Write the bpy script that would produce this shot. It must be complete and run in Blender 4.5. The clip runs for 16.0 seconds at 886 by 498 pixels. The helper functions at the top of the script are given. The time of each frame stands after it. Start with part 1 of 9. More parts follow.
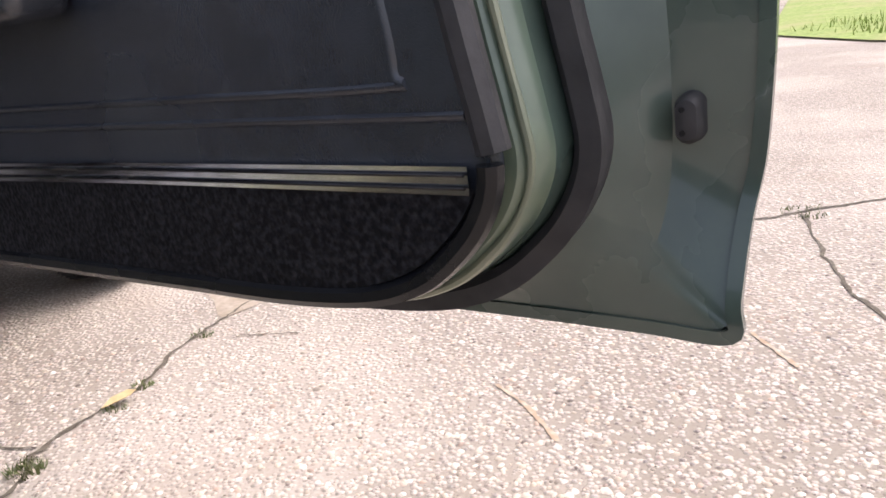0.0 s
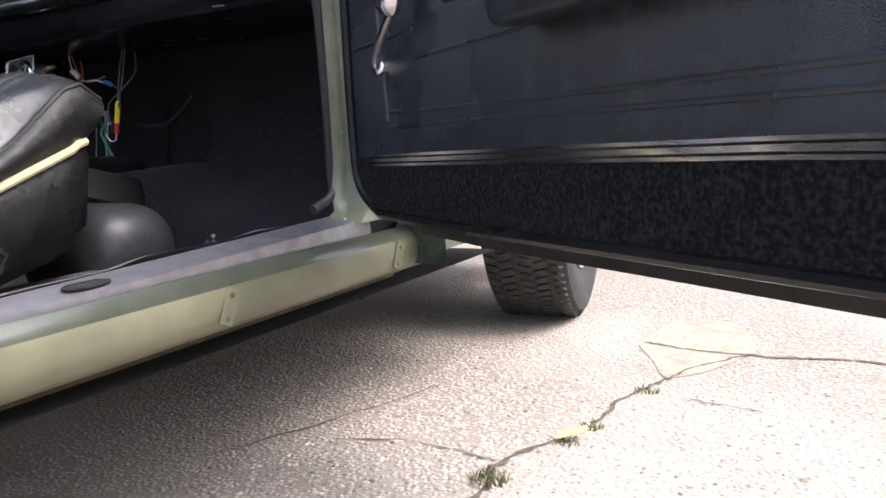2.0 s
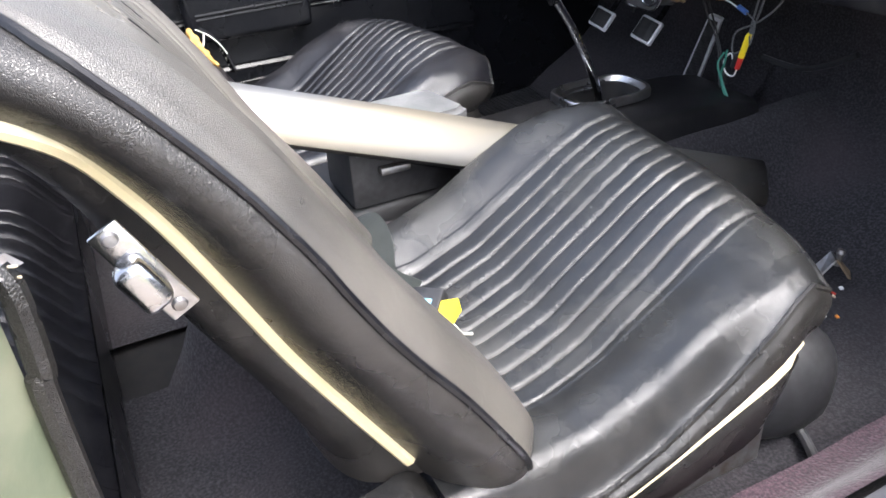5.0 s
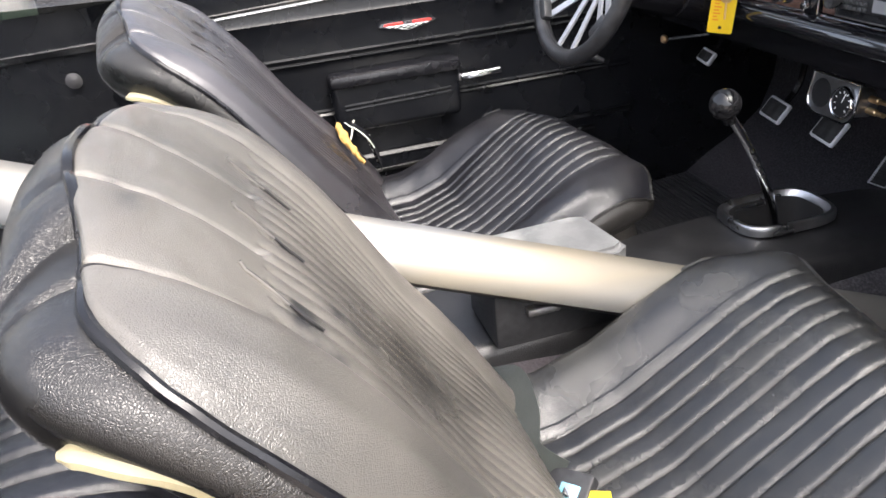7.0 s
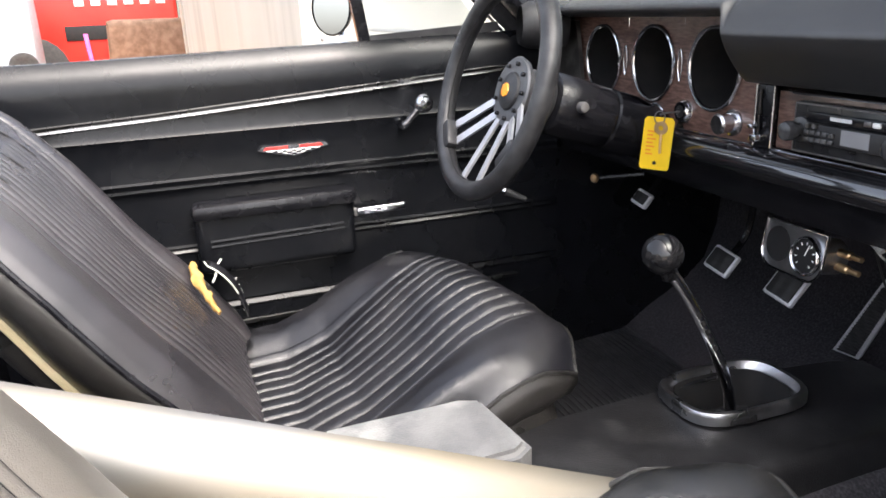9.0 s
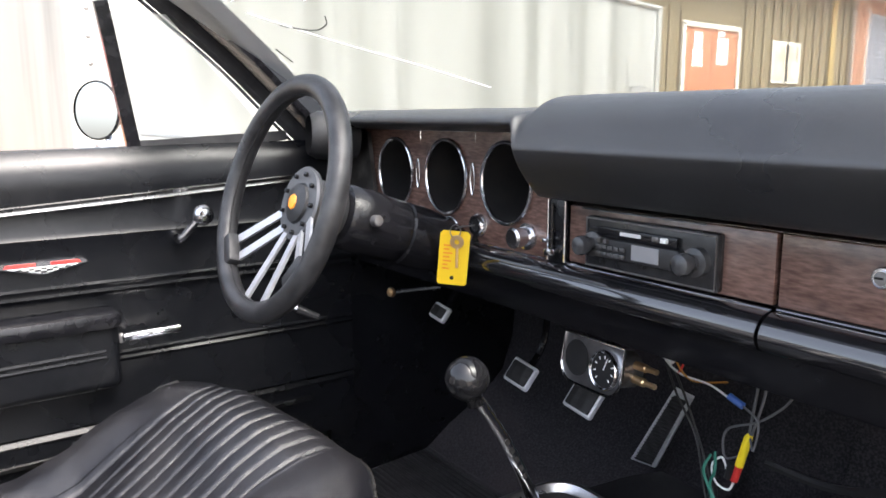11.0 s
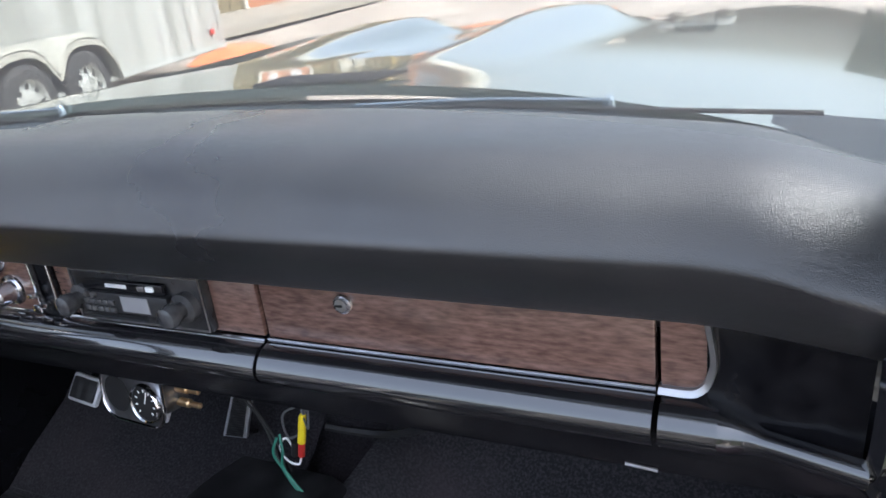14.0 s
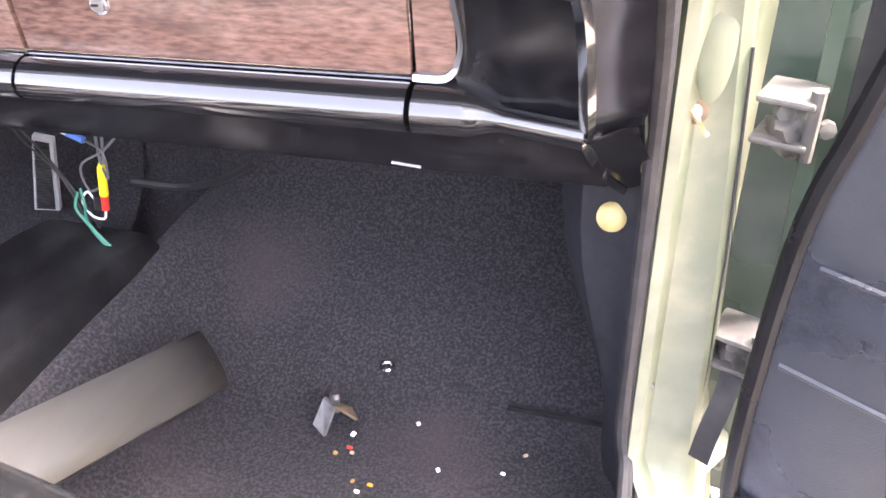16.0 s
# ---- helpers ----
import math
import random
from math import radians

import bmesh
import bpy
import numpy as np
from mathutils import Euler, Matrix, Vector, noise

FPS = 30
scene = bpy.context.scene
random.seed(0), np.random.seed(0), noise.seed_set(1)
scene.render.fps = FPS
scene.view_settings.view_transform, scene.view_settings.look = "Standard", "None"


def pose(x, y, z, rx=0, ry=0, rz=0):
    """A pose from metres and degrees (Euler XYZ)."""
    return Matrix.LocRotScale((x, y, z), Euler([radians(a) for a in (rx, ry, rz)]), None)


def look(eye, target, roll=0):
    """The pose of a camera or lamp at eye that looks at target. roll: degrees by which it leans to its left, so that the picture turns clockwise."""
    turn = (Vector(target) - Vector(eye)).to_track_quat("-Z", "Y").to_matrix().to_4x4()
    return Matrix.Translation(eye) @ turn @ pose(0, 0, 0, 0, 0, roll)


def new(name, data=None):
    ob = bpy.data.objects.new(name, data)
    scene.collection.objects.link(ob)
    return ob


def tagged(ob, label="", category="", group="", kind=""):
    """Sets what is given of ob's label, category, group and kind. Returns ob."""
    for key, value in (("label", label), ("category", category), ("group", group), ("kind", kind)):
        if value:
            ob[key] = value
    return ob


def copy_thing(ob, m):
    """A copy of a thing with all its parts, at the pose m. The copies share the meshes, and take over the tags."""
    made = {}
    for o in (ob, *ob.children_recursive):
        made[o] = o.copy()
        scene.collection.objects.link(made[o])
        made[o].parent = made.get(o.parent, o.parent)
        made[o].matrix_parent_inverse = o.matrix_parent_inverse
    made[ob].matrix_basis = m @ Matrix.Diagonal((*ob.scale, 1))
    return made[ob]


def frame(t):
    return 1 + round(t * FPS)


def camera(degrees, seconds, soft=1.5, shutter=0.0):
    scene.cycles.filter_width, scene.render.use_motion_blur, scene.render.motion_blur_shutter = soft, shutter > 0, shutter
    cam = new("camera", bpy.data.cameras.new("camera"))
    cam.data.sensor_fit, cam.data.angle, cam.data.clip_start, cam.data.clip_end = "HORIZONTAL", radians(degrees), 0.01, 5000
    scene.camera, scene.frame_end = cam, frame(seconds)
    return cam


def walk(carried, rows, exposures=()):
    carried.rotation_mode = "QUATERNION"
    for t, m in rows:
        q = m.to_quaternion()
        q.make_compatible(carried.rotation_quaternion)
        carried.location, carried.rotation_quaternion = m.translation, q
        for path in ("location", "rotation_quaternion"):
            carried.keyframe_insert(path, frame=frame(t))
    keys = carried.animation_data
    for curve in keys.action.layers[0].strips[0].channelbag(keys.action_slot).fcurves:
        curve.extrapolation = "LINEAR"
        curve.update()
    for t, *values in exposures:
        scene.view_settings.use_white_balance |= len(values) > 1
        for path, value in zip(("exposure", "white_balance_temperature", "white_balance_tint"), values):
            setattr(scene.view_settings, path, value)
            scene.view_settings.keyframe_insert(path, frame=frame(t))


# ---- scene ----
cam = camera(60.83, 16.0, soft=1.6)
PATH = [
    (0, (1.8334, -1.0556, 0.5820), (1.7217, 0.8470, -0.0243), -7.11),
    (0.5, (1.8188, -1.0398, 0.4683), (1.6588, 0.9210, 0.1083), -6.30),
    (1, (1.7870, -1.0365, 0.4354), (1.4796, 0.9312, 0.2516), -5.53),
    (1.5, (1.7019, -1.0377, 0.4658), (1.0891, 0.8475, 0.2001), -4.45),
    (2, (1.5949, -1.0358, 0.5073), (0.6175, 0.6836, 0.2098), -3.16),
    (2.5, (1.4745, -1.0437, 0.5818), (0.2222, 0.4843, 0.2701), -2.38),
    (3, (1.3559, -1.0441, 0.6938), (-0.0680, 0.3123, 0.3295), -1.78),
    (3.5, (1.2587, -1.0264, 0.8000), (-0.2391, 0.2126, 0.3295), -1.69),
    (3.7, (1.2246, -1.0343, 0.8412), (-0.2880, 0.1661, 0.3206), -1.66),
    (5.8, (1.0641, -0.9642, 1.1296), (-0.4969, -0.4976, -0.0304), -6.43),
    (6, (1.0500, -0.9655, 1.1449), (-0.5490, -0.5202, 0.0292), -6.03),
    (6.5, (1.0156, -0.9666, 1.1605), (-0.6599, -0.5623, 0.1459), -5.87),
    (7, (0.9511, -0.9421, 1.1568), (-0.7648, -0.5296, 0.2158), -5.98),
    (7.5, (0.8577, -0.9134, 1.1562), (-0.8887, -0.4689, 0.2887), -5.67),
    (8, (0.8047, -0.8543, 1.1300), (-0.9674, -0.3688, 0.3401), -5.32),
    (8.2, (0.7807, -0.8238, 1.1144), (-1.0003, -0.3281, 0.3511), -5.14),
    (10.3, (0.6183, -0.7172, 1.0098), (-1.1545, 0.1483, 0.6816), 0.16),
    (10.5, (0.6132, -0.7107, 1.0168), (-1.1241, 0.2241, 0.6885), 0.32),
    (11, (0.6107, -0.7018, 1.0477), (-1.0158, 0.4085, 0.6986), -0.27),
    (11.5, (0.5982, -0.6694, 1.0998), (-0.9130, 0.5827, 0.7144), -1.69),
    (12, (0.5891, -0.6401, 1.1466), (-0.8023, 0.7242, 0.6963), -3.73),
    (12.5, (0.6170, -0.5703, 1.1809), (-0.6508, 0.8846, 0.6557), -5.47),
    (13, (0.6402, -0.5216, 1.1974), (-0.4978, 1.0105, 0.5994), -7.01),
    (13.5, (0.6519, -0.5231, 1.2069), (-0.3470, 1.0778, 0.5440), -7.51),
    (14, (0.6769, -0.5347, 1.1972), (-0.1833, 1.1196, 0.4739), -7.39),
    (14.5, (0.7284, -0.5476, 1.1491), (-0.0103, 1.1412, 0.3729), -6.63),
    (15, (0.7459, -0.5492, 1.1259), (0.1082, 1.1331, 0.2522), -6.10),
    (15.5, (0.7567, -0.5521, 1.1106), (0.1939, 1.0899, 0.1171), -5.13),
    (16, (0.7801, -0.5627, 1.0882), (0.2614, 1.0010, -0.0458), -3.42),
]
EXPOSURES = [(0, 1.28, 6400, 17), (1.0, 1.28, 6200, 14), (1.5, 1.40, 6250, 15), (2.0, 1.72, 6150, 15), (2.5, 2.02, 6000, 13), (3.0, 2.4, 6000, 12), (3.5, 2.78, 6000, 11), (5.8, 2.3, 6300, 11), (8.0, 2.24, 6600, 11), (10.5, 2.46, 6600, 11), (11.4, 2.52, 6200, 10), (12.0, 2.40, 5850, 9), (13.0, 2.46, 5950, 9), (13.5, 2.42, 6000, 7), (14.5, 2.72, 6300, 18), (15.0, 3.2, 7000, 26), (16.0, 4.4, 6800, 22)]
walk(cam, [(t, look(eye, target, roll)) for t, eye, target, roll in PATH], exposures=EXPOSURES)

# ---- daylight: bright overcast sky and a wide, weak sun ----
SUN_EL, SUN_AZ = radians(58), radians(75)
world = bpy.data.worlds.new("overcast_sky")
scene.world = world
world.use_nodes = True
wn, wl = world.node_tree.nodes, world.node_tree.links
sky = wn.new("ShaderNodeTexSky")
sky.sky_type, sky.sun_disc = "NISHITA", False
sky.sun_elevation, sky.sun_rotation = SUN_EL, SUN_AZ
sky.air_density, sky.dust_density, sky.ozone_density = 1.0, 6.0, 1.0
hs = wn.new("ShaderNodeHueSaturation")
hs.inputs["Saturation"].default_value = 0.58
wl.new(sky.outputs["Color"], hs.inputs["Color"])
wl.new(hs.outputs["Color"], wn["Background"].inputs["Color"])
wn["Background"].inputs["Strength"].default_value = 0.15
sun_data = bpy.data.lights.new("sun", "SUN")
sun_data.energy, sun_data.angle, sun_data.color = 0.55, radians(35), (1.0, 0.975, 0.955)
sun = new("sun", sun_data)
sd = Vector((math.sin(SUN_AZ) * math.cos(SUN_EL), math.cos(SUN_AZ) * math.cos(SUN_EL), math.sin(SUN_EL)))
sun.rotation_mode = "QUATERNION"
sun.rotation_quaternion = sd.to_track_quat("Z", "Y")


# ---- materials ----
def mat(name, color, rough=0.5, metal=0.0, color2=None, scale=20.0, detail=4.0, contrast=(0.35, 0.65), bump=0.0, bump_scale=None,
        bump_kind="noise", stains=None, stain_scale=3.0, stain_range=(0.5, 0.7), rough2=None, coat=0.0, random_tint=0.0, stretch=(1, 1, 1), spec=0.5, sheen=0.0, prints=(), print_color=(0.01, 0.01, 0.012), print_grain=120):
    """A procedural surface: a base colour with a second colour in fine noise, large stains, bump and worn gloss."""
    m = bpy.data.materials.new(name)
    m.use_nodes = True
    n, l = m.node_tree.nodes, m.node_tree.links
    b = n["Principled BSDF"]
    b.inputs["Roughness"].default_value, b.inputs["Metallic"].default_value = rough, metal
    b.inputs["Coat Weight"].default_value = coat
    b.inputs["Specular IOR Level"].default_value = spec
    b.inputs["Sheen Weight"].default_value = sheen
    tc = n.new("ShaderNodeTexCoord")
    mp = n.new("ShaderNodeMapping")
    mp.inputs["Scale"].default_value = stretch
    l.new(tc.outputs["Object"], mp.inputs["Vector"])
    vec = mp.outputs["Vector"]

    def noise_tex(sc, de):
        t = n.new("ShaderNodeTexNoise")
        t.inputs["Scale"].default_value, t.inputs["Detail"].default_value = sc, de
        l.new(vec, t.inputs["Vector"])
        return t.outputs["Fac"]

    def ramp(sock, lo, hi):
        r = n.new("ShaderNodeMapRange")
        r.inputs["From Min"].default_value, r.inputs["From Max"].default_value = lo, hi
        l.new(sock, r.inputs["Value"])
        return r.outputs["Result"]

    def mix(fac, a, c):
        x = n.new("ShaderNodeMix")
        x.data_type = "RGBA"
        l.new(fac, x.inputs["Factor"])
        for sock, v in ((x.inputs[6], a), (x.inputs[7], c)):
            if isinstance(v, tuple):
                sock.default_value = (*v[:3], 1)
            else:
                l.new(v, sock)
        return x.outputs[2]

    col = color
    c2 = color2 or tuple(min(1, v * 1.25 + 0.004) for v in color)
    fine = noise_tex(scale, detail)
    col = mix(ramp(fine, *contrast), color, c2)
    if stains:
        large = ramp(noise_tex(stain_scale, 5.0), *stain_range)
        col = mix(large, col, stains)
        if rough2 is not None:
            r = n.new("ShaderNodeMapRange")
            r.inputs["To Min"].default_value, r.inputs["To Max"].default_value = rough, rough2
            l.new(large, r.inputs["Value"])
            l.new(r.outputs["Result"], b.inputs["Roughness"])
    elif rough2 is not None:
        r = n.new("ShaderNodeMapRange")
        r.inputs["From Min"].default_value, r.inputs["From Max"].default_value = 0.3, 0.7
        r.inputs["To Min"].default_value, r.inputs["To Max"].default_value = rough, rough2
        l.new(noise_tex(stain_scale, 5.0), r.inputs["Value"])
        l.new(r.outputs["Result"], b.inputs["Roughness"])
    for cx_, cy_, cz_, rx_, ry_, rz_ in prints:
        mp2 = n.new("ShaderNodeMapping")
        mp2.vector_type = "TEXTURE"
        mp2.inputs["Location"].default_value = (cx_, cy_, cz_)
        mp2.inputs["Scale"].default_value = (rx_, ry_, rz_)
        l.new(tc.outputs["Object"], mp2.inputs["Vector"])
        ln = n.new("ShaderNodeVectorMath")
        ln.operation = "LENGTH"
        l.new(mp2.outputs["Vector"], ln.inputs[0])
        sm = n.new("ShaderNodeMath")
        sm.operation = "MULTIPLY"
        l.new(ramp(ln.outputs["Value"], 1.0, 0.55), sm.inputs[0])
        l.new(ramp(noise_tex(print_grain, 6.0), 0.38, 0.60), sm.inputs[1])
        col = mix(sm.outputs[0], col, print_color)
    if random_tint:
        oi = n.new("ShaderNodeObjectInfo")
        hsv = n.new("ShaderNodeHueSaturation")
        rr = n.new("ShaderNodeMapRange")
        rr.inputs["To Min"].default_value, rr.inputs["To Max"].default_value = 1 - random_tint, 1 + random_tint
        l.new(oi.outputs["Random"], rr.inputs["Value"])
        l.new(rr.outputs["Result"], hsv.inputs["Value"])
        if isinstance(col, tuple):
            hsv.inputs["Color"].default_value = (*col, 1)
        else:
            l.new(col, hsv.inputs["Color"])
        col = hsv.outputs["Color"]
    l.new(col, b.inputs["Base Color"])
    if bump:
        bp = n.new("ShaderNodeBump")
        bp.inputs["Strength"].default_value = bump
        bp.inputs["Distance"].default_value = 0.002
        if bump_kind == "noise":
            h = noise_tex(bump_scale or scale, 6.0)
        elif bump_kind == "wave":
            t = n.new("ShaderNodeTexWave")
            t.inputs["Scale"].default_value = bump_scale or scale
            l.new(vec, t.inputs["Vector"])
            h = t.outputs["Fac"]
        else:
            t = n.new("ShaderNodeTexVoronoi")
            t.inputs["Scale"].default_value = bump_scale or scale
            if bump_kind == "cracks":
                t.feature = "DISTANCE_TO_EDGE"
            l.new(vec, t.inputs["Vector"])
            h = t.outputs["Distance"]
        l.new(h, bp.inputs["Height"])
        l.new(bp.outputs["Normal"], b.inputs["Normal"])
    return m


def leather(m, grain=0.5, cell=300.0, wrinkle=0.25, wrinkle_scale=16.0, patch=(0.35, 0.7)):
    """Replaces a surface's relief by pebbled grain that comes and goes in patches, over soft wrinkles."""
    n, l = m.node_tree.nodes, m.node_tree.links
    b = n["Principled BSDF"]
    tc = n.new("ShaderNodeTexCoord")
    vo = n.new("ShaderNodeTexVoronoi")
    vo.feature = "DISTANCE_TO_EDGE"
    vo.inputs["Scale"].default_value = cell
    warp = n.new("ShaderNodeTexNoise")
    warp.inputs["Scale"].default_value, warp.inputs["Detail"].default_value = cell * 0.35, 2.0
    l.new(tc.outputs["Object"], warp.inputs["Vector"])
    add = n.new("ShaderNodeVectorMath")
    add.operation = "MULTIPLY_ADD"
    add.inputs[1].default_value = (0.004, 0.004, 0.004)
    l.new(warp.outputs["Color"], add.inputs[0])
    l.new(tc.outputs["Object"], add.inputs[2])
    l.new(add.outputs[0], vo.inputs["Vector"])
    pebble = n.new("ShaderNodeMapRange")
    pebble.interpolation_type = "SMOOTHSTEP"
    pebble.inputs["From Max"].default_value = 0.22
    l.new(vo.outputs["Distance"], pebble.inputs["Value"])
    pa = n.new("ShaderNodeTexNoise")
    pa.inputs["Scale"].default_value, pa.inputs["Detail"].default_value = 6.0, 4.0
    l.new(tc.outputs["Object"], pa.inputs["Vector"])
    pr = n.new("ShaderNodeMapRange")
    pr.inputs["From Min"].default_value, pr.inputs["From Max"].default_value = patch
    pr.inputs["To Min"].default_value, pr.inputs["To Max"].default_value = grain * 0.55, grain
    l.new(pa.outputs["Fac"], pr.inputs["Value"])
    b1 = n.new("ShaderNodeBump")
    b1.inputs["Distance"].default_value = 0.0007
    l.new(pr.outputs["Result"], b1.inputs["Strength"])
    l.new(pebble.outputs["Result"], b1.inputs["Height"])
    wr = n.new("ShaderNodeTexNoise")
    wr.inputs["Scale"].default_value, wr.inputs["Detail"].default_value = wrinkle_scale, 3.0
    l.new(tc.outputs["Object"], wr.inputs["Vector"])
    b2 = n.new("ShaderNodeBump")
    b2.inputs["Strength"].default_value, b2.inputs["Distance"].default_value = wrinkle, 0.012
    l.new(wr.outputs["Fac"], b2.inputs["Height"])
    l.new(b2.outputs["Normal"], b1.inputs["Normal"])
    l.new(b1.outputs["Normal"], b.inputs["Normal"])
    return m


def glass_mat(name, tint=(1, 1, 1), rough=0.0, dust_haze=0.0):
    """Thin tinted pane: mostly see-through with a weak mirror and a pale film for dust and haze."""
    m = bpy.data.materials.new(name)
    m.use_nodes = True
    n, l = m.node_tree.nodes, m.node_tree.links
    n.remove(n["Principled BSDF"])
    tr = n.new("ShaderNodeBsdfTransparent")
    tr.inputs["Color"].default_value = (*tint, 1)
    gl = n.new("ShaderNodeBsdfGlossy")
    gl.inputs["Roughness"].default_value = rough
    mx = n.new("ShaderNodeMixShader")
    lw = n.new("ShaderNodeLayerWeight")
    pw = n.new("ShaderNodeMath")
    pw.operation, pw.inputs[1].default_value = "POWER", 4.0
    l.new(lw.outputs["Facing"], pw.inputs[0])
    mr = n.new("ShaderNodeMapRange")
    mr.inputs["To Min"].default_value, mr.inputs["To Max"].default_value = 0.03, 0.45
    l.new(pw.outputs[0], mr.inputs["Value"])
    l.new(mr.outputs["Result"], mx.inputs["Fac"])
    l.new(tr.outputs[0], mx.inputs[1])
    l.new(gl.outputs[0], mx.inputs[2])
    di = n.new("ShaderNodeBsdfDiffuse")
    di.inputs["Color"].default_value = (0.75, 0.75, 0.74, 1)
    dm = n.new("ShaderNodeMixShader")
    dm.inputs["Fac"].default_value = dust_haze
    l.new(mx.outputs[0], dm.inputs[1])
    l.new(di.outputs[0], dm.inputs[2])
    l.new(dm.outputs[0], n["Material Output"].inputs["Surface"])
    return m


PRINTS_PAD = ((-0.198, 0.027, 1.045, 0.018, 0.030, 0.050), (-0.099, -0.036, 1.045, 0.022, 0.050, 0.050), (-0.156, 0.037, 1.045, 0.020, 0.030, 0.050))
PRINTS_SEAT = ((0.602, -1.052, 0.975, 0.030, 0.016, 0.012), (0.612, -1.045, 0.986, 0.026, 0.010, 0.008), (0.588, -1.068, 0.950, 0.030, 0.012, 0.016), (0.628, -1.021, 0.984, 0.022, 0.010, 0.009))
# Black vinyl with bluish haze and ground reflection lifted into its colour.
DOOR_VINYL = leather(mat("haze_lifted_door_vinyl", (0.018, 0.022, 0.030), 0.26, spec=0.8, color2=(0.024, 0.029, 0.039), scale=30, rough2=0.38, stain_scale=6, stains=(0.038, 0.043, 0.052), stain_range=(0.52, 0.8)), 0.25, 420, 0.10, 9)
VINYL = leather(mat("black_vinyl", (0.004, 0.0045, 0.006), 0.22, spec=0.34, color2=(0.007, 0.0075, 0.009), scale=60, rough2=0.32, stain_scale=9), 0.07, 600, 0.05, 12)
PRINTS_BACK = ((0.530, -0.945, 0.895, 0.030, 0.026, 0.030), (0.490, -0.905, 0.850, 0.016, 0.036, 0.044), (0.560, -0.925, 0.875, 0.016, 0.030, 0.036), (0.445, -1.046, 0.986, 0.046, 0.016, 0.010), (0.490, -1.030, 0.978, 0.024, 0.018, 0.012), (0.40, -0.80, 0.675, 0.012, 0.03, 0.02))
SEAT_VINYL = leather(mat("dusty_seat_vinyl", (0.010, 0.0105, 0.0115), 0.20, spec=0.6, color2=(0.017, 0.017, 0.017), scale=45,
                         stains=(0.042, 0.041, 0.037), stain_scale=6.0, stain_range=(0.45, 0.75), rough2=0.42, prints=PRINTS_SEAT), 0.42, 580, 0.14, 14)
BACK_VINYL = leather(mat("dust_filmed_backrest_vinyl", (0.016, 0.0155, 0.015), 0.22, spec=0.7, color2=(0.032, 0.030, 0.027), scale=30,
                         stains=(0.112, 0.103, 0.090), stain_scale=4.0, stain_range=(0.30, 0.60), rough2=0.40, prints=PRINTS_SEAT + PRINTS_BACK, print_color=(0.022, 0.0215, 0.021), print_grain=60), 0.40, 600, 0.10, 13)
SEAT_CLEAN = leather(mat("worn_black_seat_vinyl", (0.007, 0.007, 0.009), 0.16, spec=0.6, color2=(0.012, 0.012, 0.014), scale=40,
                         stains=(0.024, 0.023, 0.025), stain_scale=6.0, stain_range=(0.5, 0.8), rough2=0.32), 0.35, 600, 0.30, 18)
# Lavender-grey base and stains hold part of the sky's sheen on this backrest.
DRIVER_BACK = leather(mat("painted_sheen_backrest_vinyl", (0.013, 0.012, 0.0135), 0.24, spec=1.0, color2=(0.020, 0.0185, 0.0205), scale=40,
                          stains=(0.042, 0.038, 0.041), stain_scale=4.0, stain_range=(0.36, 0.66), rough2=0.34), 0.25, 600, 0.05, 12)
SEAT_SIDE = leather(mat("seat_side_vinyl", (0.005, 0.0048, 0.0048), 0.24, spec=0.42, color2=(0.014, 0.0135, 0.013), scale=35, rough2=0.42, stain_scale=7, stains=(0.026, 0.024, 0.022), stain_range=(0.4, 0.8), prints=PRINTS_SEAT), 0.6, 560, 0.10, 12)
PAD = leather(mat("dash_pad_vinyl", (0.009, 0.0095, 0.012), 0.24, spec=0.95, color2=(0.014, 0.015, 0.018), scale=30,
                  stains=(0.022, 0.0225, 0.024), stain_scale=4.0, stain_range=(0.30, 0.66), rough2=0.40, prints=PRINTS_PAD), 0.34, 700, 0.03, 10)
SIDE_DUST = leather(mat("dusty_backrest_side_vinyl", (0.010, 0.0095, 0.0095), 0.24, spec=0.55, color2=(0.018, 0.017, 0.016), scale=35, rough2=0.40, stain_scale=5, stains=(0.034, 0.031, 0.029), stain_range=(0.45, 0.75), prints=PRINTS_SEAT), 0.5, 620, 0.12, 12)
SATIN = mat("satin_black_paint", (0.005, 0.005, 0.0065), 0.13, spec=0.36, color2=(0.012, 0.012, 0.014), scale=50, bump=0.05, bump_scale=150, rough2=0.3, stain_scale=8)
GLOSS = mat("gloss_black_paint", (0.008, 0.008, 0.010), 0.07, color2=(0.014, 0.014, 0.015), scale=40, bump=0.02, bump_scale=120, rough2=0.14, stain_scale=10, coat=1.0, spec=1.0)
PLASTIC = mat("black_plastic", (0.016, 0.016, 0.017), 0.4, color2=(0.028, 0.028, 0.03), scale=90, bump=0.15, bump_scale=500, rough2=0.5, stain_scale=20)
# Near-black: plain black parts, and the shade inside holes and gaps put into the colour.
DARK = mat("black_and_hole_shade", (0.006, 0.006, 0.007), 0.8, color2=(0.012, 0.011, 0.011), scale=30)
CARPET = mat("black_carpet", (0.012, 0.0115, 0.014), 0.95, color2=(0.050, 0.046, 0.054), scale=230, contrast=(0.42, 0.72), bump=1.0, bump_scale=210, stains=(0.050, 0.039, 0.044), stain_scale=4, stain_range=(0.5, 0.85), sheen=0.05)
LOOP_CARPET = mat("black_loop_carpet", (0.003, 0.003, 0.004), 0.95, color2=(0.020, 0.020, 0.023), scale=190, contrast=(0.42, 0.68), bump=1.0, bump_scale=190, bump_kind="voronoi", sheen=0.0, spec=0.2)
